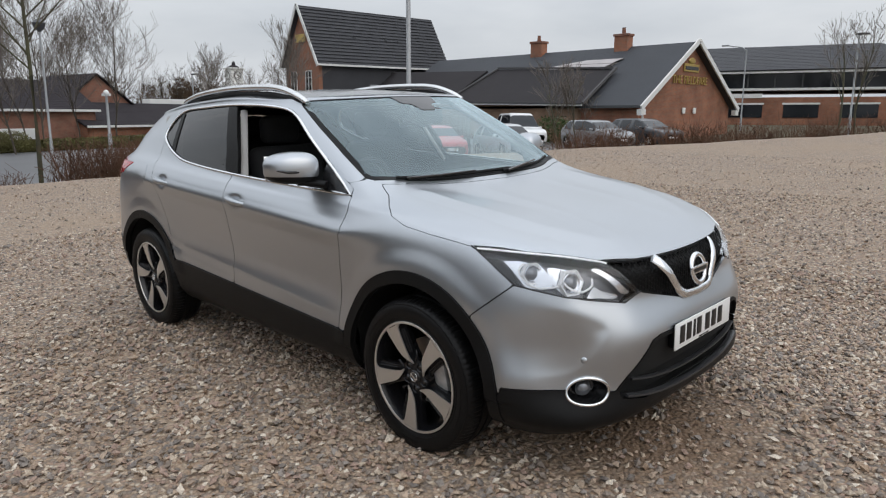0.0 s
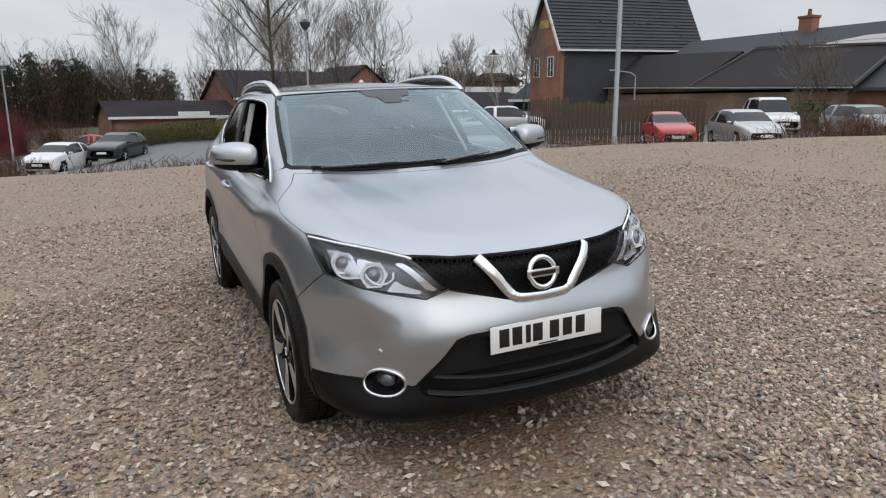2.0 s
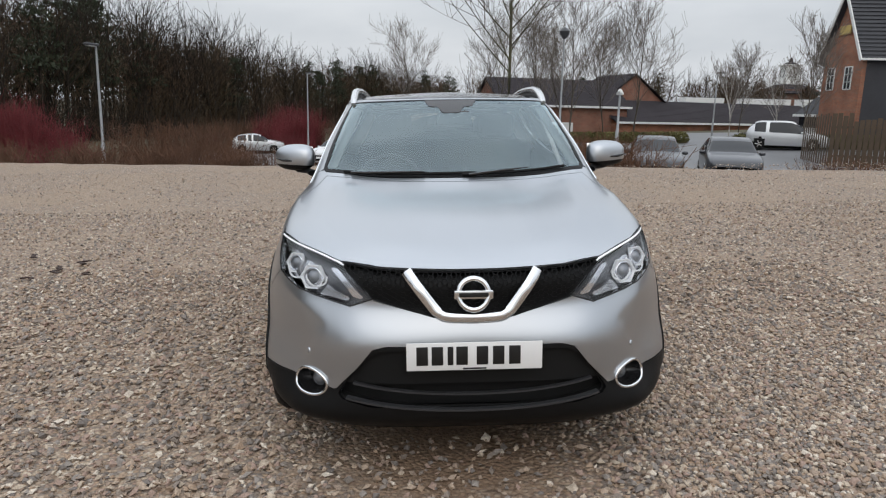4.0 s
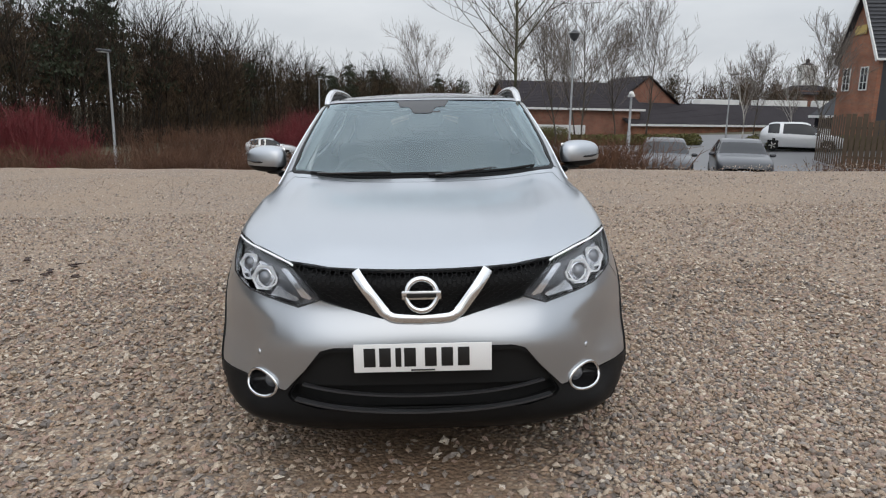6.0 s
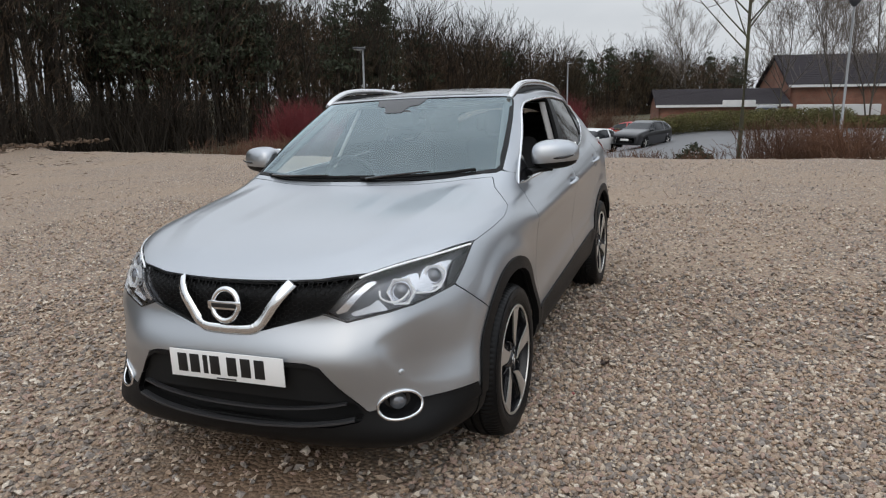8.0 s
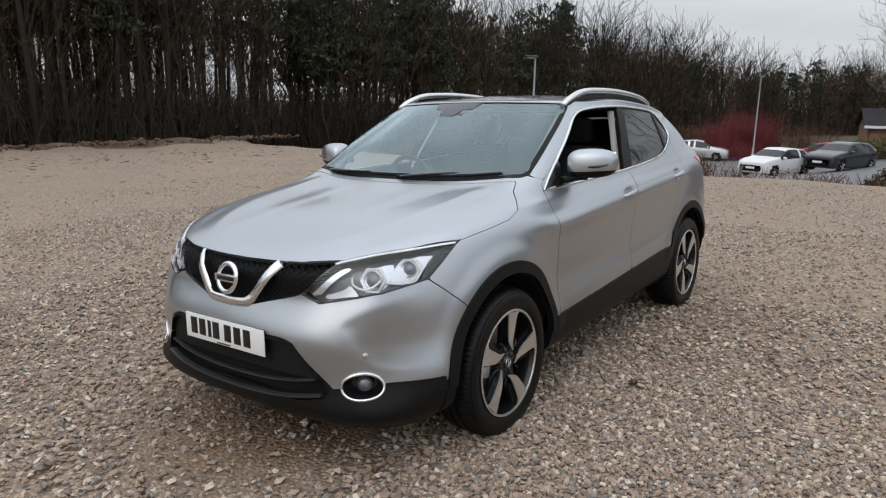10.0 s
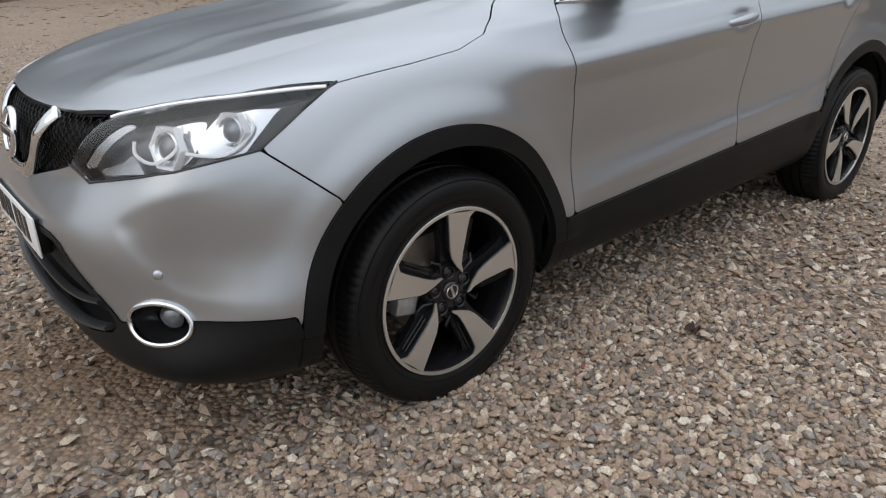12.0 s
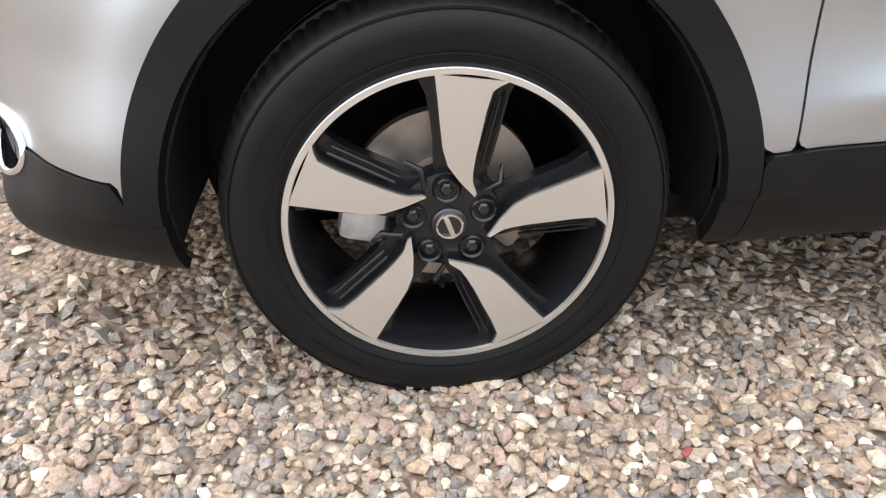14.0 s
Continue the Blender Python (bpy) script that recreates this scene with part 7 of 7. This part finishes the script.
# low brick blocks beyond the trees
shed("school_block", "red brick block with grey tiled roof behind trees", (-67, 13.2, 0), -78, 13, 9, 1.9, 4.5, M_BRICK2, M_SLATE2)
shed("school_wing", "red brick wing with pitched grey roof behind trees", (-74, 22, 0), 10, 9, 8, 2.0, 5.4, M_BRICK2, M_SLATE2)
shed("long_building", "long low brick building under a mauve-grey roof", (-72.5, 31.5, 0), -68, 30, 9, .5, 2.6, M_BRICK, M_SLATE2)
shed("cottage", "low brick building with grey roof by the wood", (-62, 1.9, 0), -80, 10, 7, .4, 1.65, M_BRICK2, M_SLATE2)
for k, (x, y, w) in enumerate(((-84, 36, 5), (-82, 43, 6), (-80, 49, 5), (-86, 28, 4))):
    part("roof_unit", box_bm(2.2, w, .9, (x, y, 2.9), .05), M_WHITE, None, smooth=0)
    tagged(bpy.data.objects["roof_unit" if k == 0 else f"roof_unit.{k:03d}"], "pale flat-roofed block behind the long roof", "block", "pale roof blocks")

porch = shed("porch_house", "small white-gabled house with a dark roof beside the inn", (-50, 32.6, 0), 0, 3.4, 3.0, 1.6, 3.0, M_WHITE, M_SLATE, -.6)
garden_wall = part("garden_wall", box_bm(.25, 5.6, .8, (-56, 10.6, -.02), .03), M_WHITE, None, smooth=0)
tagged(garden_wall, "low white rendered wall before the brick block", "wall")
garden_wall = part("garden_wall", box_bm(.25, 2.4, .5, (-56, 3.7, .5), .03), M_WHITE, None, smooth=0)
tagged(garden_wall, "short white wall by the low roof", "wall")

# clock tower
clock = tagged(new("clock_tower"), "white cupola clock tower over a dark roof", "clock tower")
clock.matrix_basis = pose(-150, 82.2, 1.0) @ Matrix.Scale(1.6, 4)
part("base", box_bm(5.6, 5.6, 5.0, (0, 0, 1.2)), M_BRICK2, clock, smooth=0)
for s in ((1, 0), (-1, 0), (0, 1), (0, -1)):
    a = Vector((s[1], s[0], 0))
    n_ = Vector((s[0], s[1], 0))
    v, f = slope_roof(n_ * 3.4 - a * 3.4 + Vector((0, 0, 3.2)), n_ * 3.4 + a * 3.4 + Vector((0, 0, 3.2)), n_ * 1.0 + a * 1.0 + Vector((0, 0, 4.6)), n_ * 1.0 - a * 1.0 + Vector((0, 0, 4.6)), 8, .02)
    put("skirt_roof", make_mesh("skirt_roof", v, f, M_SLATE2, 0), clock)
part("stage", box_bm(2.6, 2.6, .7, (0, 0, 4.6), .05), M_WHITE, clock, smooth=0)
part("drum", box_bm(1.9, 1.9, 2.0, (0, 0, 5.9), .05), M_WHITE, clock, smooth=0)
part("cornice", box_bm(2.3, 2.3, .22, (0, 0, 7.0), .04), M_WHITE, clock, smooth=0)
v, f = lathe([(.95, 7.1), (.8, 7.25), (.5, 7.42), (.26, 7.5), (.24, 7.75), (.28, 7.8), (.14, 7.95), (.0, 8.1)], 16, "z")
put("dome", make_mesh("dome", v, f, M_SLATE2), clock)
for s in (0, 90):
    v, f = lathe([(.0, .06), (.62, .06), (.66, .03), (.66, 0)], 24, "z")
    dial = put("dial", make_mesh("dial", v, f, M_WHITE), clock, "white clock dial with a dark ring")
    dial.matrix_basis = pose(.96 if s else 0, -.96 if not s else 0, 6.0) @ (pose(0, 0, 0, 90, 0, 0) if not s else pose(0, 0, 0, 0, 90, 0))
    v, f = tube([(.56 * math.cos(q), .56 * math.sin(q), .065) for q in np.linspace(0, 2 * math.pi, 24, endpoint=False)], .06, 4, closed=True)
    put("dial_ring", make_mesh("dial_ring", v, f, M_DARKSTEEL, 0), dial)
    for q, r in ((1.2, .4), (2.9, .28)):
        v, f = beam((0, 0, .08), (r * math.cos(q), r * math.sin(q), .08), .05, .02)
        put("clock_pointer", make_mesh("clock_pointer", v, f, M_DARKSTEEL, 0), dial)


# ---- lamps and poles ----
def pole(kind, at, height, head="box", label="grey galvanised lamp post with a flat lantern", turn=0, r=.055):
    root = tagged(new(kind), label, "lamp post", "lamp posts")
    root.matrix_basis = pose(*at, 0, 0, turn)
    v, f = tube([(0, 0, 0), (0, 0, 1.2), (0, 0, 1.25), (0, 0, height)], [r * 1.35, r * 1.35, r, r * .8], 10)
    put("post", make_mesh("post", v, f, M_GALV, 40), root)
    if head == "box":
        b = box_bm(.62, .26, .11, (.22, 0, height + .04), .04, 2)
        lan = part("lantern", b, M_DARKSTEEL, root)
        part("lens", box_bm(.34, .2, .03, (.28, 0, height - .025), .01), M_WHITE, lan)
    elif head == "top":
        v, f = lathe([(.06, 0), (.22, .18), (.26, .34), (.30, .36), (.12, .52), (.0, .56)], 10, "z")
        put("lantern", make_mesh("lantern", [(p[0], p[1], p[2] + height) for p in v], f, M_DARKSTEEL), root)
    elif head == "cctv":
        for s in (-1, 1):
            part("camera_box", box_bm(.34, .14, .14, (.2 * s, 0, height - .02), .03), M_WHITE, root)
        v, f = lathe([(.1, 0), (.16, .1), (.1, .22), (0, .26)], 10, "z")
        put("dome", make_mesh("dome", [(p[0], p[1], p[2] + height) for p in v], f, M_WHITE), root)
    elif head == "arm":
        v, f = tube([(0, 0, height - .1), (.3, 0, height + .15), (1.3, 0, height + .32)], [.045, .04, .035], 8)
        arm = put("arm", make_mesh("arm", v, f, M_GALV), root)
        part("lantern", box_bm(.55, .2, .11, (1.5, 0, height + .34), .04), M_GALV, arm)
    return root


pole("tall_pole", (-12.5, 11.8, float(low_z(0, 11.8))), 10.5, "arm", "tall plain galvanised lighting column at the lot's edge", 200, .075)
pole("lamp_post", (-25.0, -13.3, float(low_z(0, -13.3))), 5.15, "box", turn=-20)
pole("lamp_post", (-46.8, -8.1, float(low_z(-46.8, -8.1))), 5.9, "box", turn=30)
pole("lamp_post", (-30.8, 7.05, float(low_z(0, 7))), 5.9, "top", "tall lamp post with a dark tapered lantern")
pole("camera_post", (-37.2, 11.9, float(low_z(0, 11.9))), 3.35, "cctv", "grey post with white security cameras", 10, .08)
pole("lamp_post", (-50.7, 23.5, float(low_z(0, 23.5))), 5.05, "box", turn=60)
pole("lamp_post", (-33.5, 29.8, float(low_z(0, 29.8))), 3.4, "arm", "grey lamp post with a short curved arm", 215, .05)
pole("lamp_post", (-8.0, 41.0, .2), 5.6, "box", turn=40)
pole("lamp_post", (-18.0, 51.0, .3), 6.0, "arm", turn=190)
pole("tall_pole", (-2.2, 38.5, .2), 9.5, "arm", "tall slim galvanised lighting column", 60, .07)
pole("street_lamp", (3.5, 56.0, .5), 7.2, "arm", "tall white street lamp beyond the lot", 10, .09)

# ---- timber fence by the inn ----
fence = tagged(new("timber_fence"), "tall weathered vertical-board timber fence by the inn", "fence")
fx0, fy0, fx1, fy1 = -24.2, 17.2, -19.8, 22.6
n = 34
rs = np.random.RandomState(4)
ang = math.atan2(fy1 - fy0, fx1 - fx0)
bm0 = box_bm(.178, .022, 1.0, (0, 0, .5), .004, 1)
bme = bpy.data.meshes.new("board")
bm0.to_mesh(bme)
bm0.free()
bme.materials.append(M_TIMBER)
for k in range(n):
    t = (k + .5) / n
    x, y = fx0 + (fx1 - fx0) * t, fy0 + (fy1 - fy0) * t
    o = put("board", bme, fence)
    o.matrix_basis = pose(x, y, float(low_z(x, y)) - .05, 0, 0, math.degrees(ang) + rs.normal(0, 1.5)) @ Matrix.Diagonal((1, 1, 2.05 + rs.normal(0, .05) + (.25 if t < .12 else 0), 1))
for k in range(12):
    t = (k + .5) / 12
    x, yy = fx0 - 4.2 * t, fy0 + 1.2 * t
    o = put("board", bme, fence)
    o.matrix_basis = pose(x, yy, float(low_z(x, yy)) - .05, 0, 0, 165) @ Matrix.Diagonal((1, 1, 2.2 + rs.normal(0, .06), 1))
for z in (.5, 1.7):
    v, f = beam((fx0, fy0 + .06, float(low_z(0, fy0)) + z), (fx1, fy1 + .06, float(low_z(0, fy1)) + z), .06, .1)
    put("rail", make_mesh("rail", v, f, M_TIMBER, 0), fence)


# ---- parked cars ----
def paint(name, c, metal=.0, rough=.3):
    return material(name, c, rough, metal, vary=.1, scale=2, coat=.6)


P_RED, P_SILVER, P_WHITE, P_DARK, P_GREY, P_BLACK = (paint("red paint", (.42, .02, .02)), paint("light silver paint", (.55, .56, .57), .6), paint("white paint", (.70, .70, .70)), paint("dark grey paint", (.05, .052, .058), .4), paint("mid grey paint", (.28, .29, .30), .6), paint("black paint", (.015, .015, .017)))


def parked_car(at, turn, mat, label, L=4.0, H=1.48, W=1.72, kind="hatch"):
    root = tagged(new("parked_car"), label, "car", "parked cars")
    root.matrix_basis = pose(*at, 0, 0, turn)
    h = L / 2
    bon = {"hatch": .52, "suv": .60, "estate": .55}[kind]
    # stations along the car: x, sill, waist, top, half width at waist, half width at top
    tail_top = H * .97 if kind != "hatch" else H * .93
    st = [(h, .32, .56, .62, W * .36, W * .33), (h - .06, .24, .68, .77, W * .45, W * .41), (h - .35, .22, .80, .89, W * .49, W * .44), (h - .75, .22, .86, .97, W * .5, W * .44),
          (h - 1.12, .22, .91, 1.04, W * .5, W * .42), (h - 1.75, .22, .93, H * .93, W * .5, W * .36), (h - 2.2, .22, .95, H, W * .5, W * .355), (-h + 1.2, .22, .97, H * .995, W * .5, W * .355), (-h + .55, .24, .99, tail_top, W * .49, W * .34), (-h + .16, .26, .97, H * .78, W * .46, W * .37), (-h + .02, .30, .88, .97, W * .43, W * .39), (-h, .36, .70, .80, W * .40, W * .37)]
    prof = []
    for x, s, w, t, hw, ht in st:
        prof.append([(x, 0, s), (x, hw * .86, s), (x, hw * .97, s + .12), (x, hw, (s + w) / 2), (x, hw * .965, w), (x, ht + (hw - ht) * .1, t - (t - w) * .12), (x, ht * .8, t), (x, 0, t + .012)])
    P = np.array([spline(p, 3) for p in prof])
    P = np.array([spline(P[:, j], 4) for j in range(P.shape[1])]).transpose(1, 0, 2)
    P[:, 0, 1] = 0
    P[:, -1, 1] = 0
    a, b2 = P.shape[:2]
    v = P.reshape(-1, 3).tolist() + (P * np.array([1, -1, 1])).reshape(-1, 3).tolist()
    f, gl = [], []
    top_x = h - 1.15
    for side in (0, 1):
        for i in range(a - 1):
            for j in range(b2 - 1):
                k = side * a * b2
                q = (k + i * b2 + j, k + i * b2 + j + 1, k + (i + 1) * b2 + j + 1, k + (i + 1) * b2 + j)
                c = P[i:i + 2, j:j + 2].reshape(-1, 3).mean(0)
                glass_here = False
                if j in (12, 13, 14) and -h + .42 < c[0] < top_x - .12 and c[2] < H - .10:
                    glass_here = abs(c[0] - (h - 2.35)) > .05 and abs(c[0] - (-h + 1.15)) > .05
                if j >= 15 and top_x - .62 < c[0] < top_x + .0:
                    glass_here = True
                if j >= 15 and -h + .08 < c[0] < -h + .48:
                    glass_here = True
                arch = any((c[0] - cx) ** 2 + (c[2] - .31) ** 2 < .37 ** 2 for cx in (h - .82, -h + .72)) and j < 13 and c[1] > W * .38
                if arch:
                    continue
                (gl if glass_here else f).append(q if side == 0 else q[::-1])
    bm = bmesh.new()
    me = make_mesh("b", v, f)
    bm.from_mesh(me)
    bmesh.ops.remove_doubles(bm, verts=bm.verts, dist=.002)
    bmesh.ops.recalc_face_normals(bm, faces=bm.faces[:])
    part("body", bm, mat, root, "", 40)
    bm = bmesh.new()
    me2 = make_mesh("g", v, gl)
    bm.from_mesh(me2)
    bmesh.ops.delete(bm, geom=[q for q in bm.verts if not q.link_faces], context="VERTS")
    part("glazing", bm, M_DARKGLASS, root, "dark windows", 40)
    part("cabin", box_bm(L * .8, W * .7, H * .45, (0, 0, .5), .1), M_DARK, root)
    for cx in (h - .82, -h + .72):
        for s in (1, -1):
            wv, wf = lathe([(.0, .0), (.05, .012), (.19, .004), (.205, -.012), (.225, .012), (.27, .02), (.305, .006), (.31, -.05), (.31, -.15), (.2, -.17)], 28)
            wh = put("wheel", make_mesh("wheel", wv, wf, M_RUBBER, 35), root)
            wh.matrix_basis = pose(cx, s * (W / 2 - .02), .31, 0, 0, 0 if s > 0 else 180)
            rv, rf = joined(*[tube([(.03 * math.cos(q), .016, .03 * math.sin(q)), (.2 * math.cos(q), .012, .2 * math.sin(q))], .022, 5) for q in np.linspace(0, 2 * math.pi, 6)[:-1]])
            put("rim", make_mesh("rim", rv, rf, M_ALLOY, 40), wh, "silver alloy rim")
    for s in (1, -1):
        lv, lf = superball(.10, .17, .07, 2.4, 16, 10)
        la = put("headlamp", make_mesh("headlamp", lv, lf, M_LAMPWHITE), root)
        la.matrix_basis = pose(h - .17, s * W * .34, .66, 0, -8, -s * 25)
        lv, lf = superball(.05, .09, .16, 2.6, 14, 10)
        ta = put("tail_lamp", make_mesh("tail_lamp", lv, lf, M_TAIL), root)
        ta.matrix_basis = pose(-h + .10, s * W * .385, .86, 0, 0, s * 20)
        lv, lf = superball(.07, .1, .06, 2.6, 14, 10)
        mi = put("mirror", make_mesh("mirror", lv, lf, mat), root)
        mi.matrix_basis = pose(h - 1.42, s * (W / 2 + .06), 1.0)
    part("bumper_grille", box_bm(.06, W * .5, .14, (h - .02, 0, .42), .03), M_TRIM, root)
    part("plate", box_bm(.02, .5, .11, (h + .005, 0, .50), .005), M_PLATE, root)
    part("plate", box_bm(.02, .5, .11, (-h - .005, 0, .62), .005), M_PLATE, root)
    return root


def stand(x, y):
    return (x, y, float(low_z(x, y)) + .075)


parked_car(stand(-19.0, 19.7), -28, P_RED, "small red hatchback parked nose to the lot", 3.6, 1.48, 1.62)
parked_car(stand(-17.1, 22.1), -24, P_SILVER, "silver hatchback parked nose to the lot", 4.2, 1.50, 1.75)
parked_car(stand(-22.0, 29.2), -30, P_WHITE, "pale square off-roader parked before the inn", 4.3, 1.80, 1.85, "suv")
parked_car(stand(-16.5, 28.7), -20, P_GREY, "grey saloon parked before the inn", 4.3, 1.46, 1.75, "estate")
parked_car(stand(-15.4, 31.6), -20, P_DARK, "dark grey car parked by the inn's gable", 4.4, 1.45, 1.76, "estate")
parked_car(stand(-35.0, 21.2), 62, P_SILVER, "silver crossover parked side-on in the car park", 4.3, 1.62, 1.80, "suv")
parked_car(stand(-19.6, 8.2), -16, P_DARK, "dark estate car parked below the lot's edge", 4.3, 1.50, 1.75, "estate")
parked_car(stand(-18.8, 10.5), -18, P_DARK, "dark hatchback parked below the lot's edge", 4.2, 1.48, 1.75, "hatch")
parked_car(stand(-50.0, -12.4), 100, P_SILVER, "silver hatchback parked side-on by the red bushes", 3.9, 1.48, 1.70)
parked_car(stand(-35.8, -4.7), -24, P_WHITE, "white hatchback parked facing the lot", 4.0, 1.46, 1.74)
parked_car(stand(-46.5, -4.0), -100, P_RED, "bright red car behind the white one", 3.8, 1.46, 1.70)
parked_car(stand(-37.6, -1.9), -24, P_BLACK, "black hatchback parked facing the lot", 4.1, 1.46, 1.74)
parked_car(stand(-48.5, 5.3), 172, P_BLACK, "dark hatchback parked tail to the lot", 3.9, 1.46, 1.70)
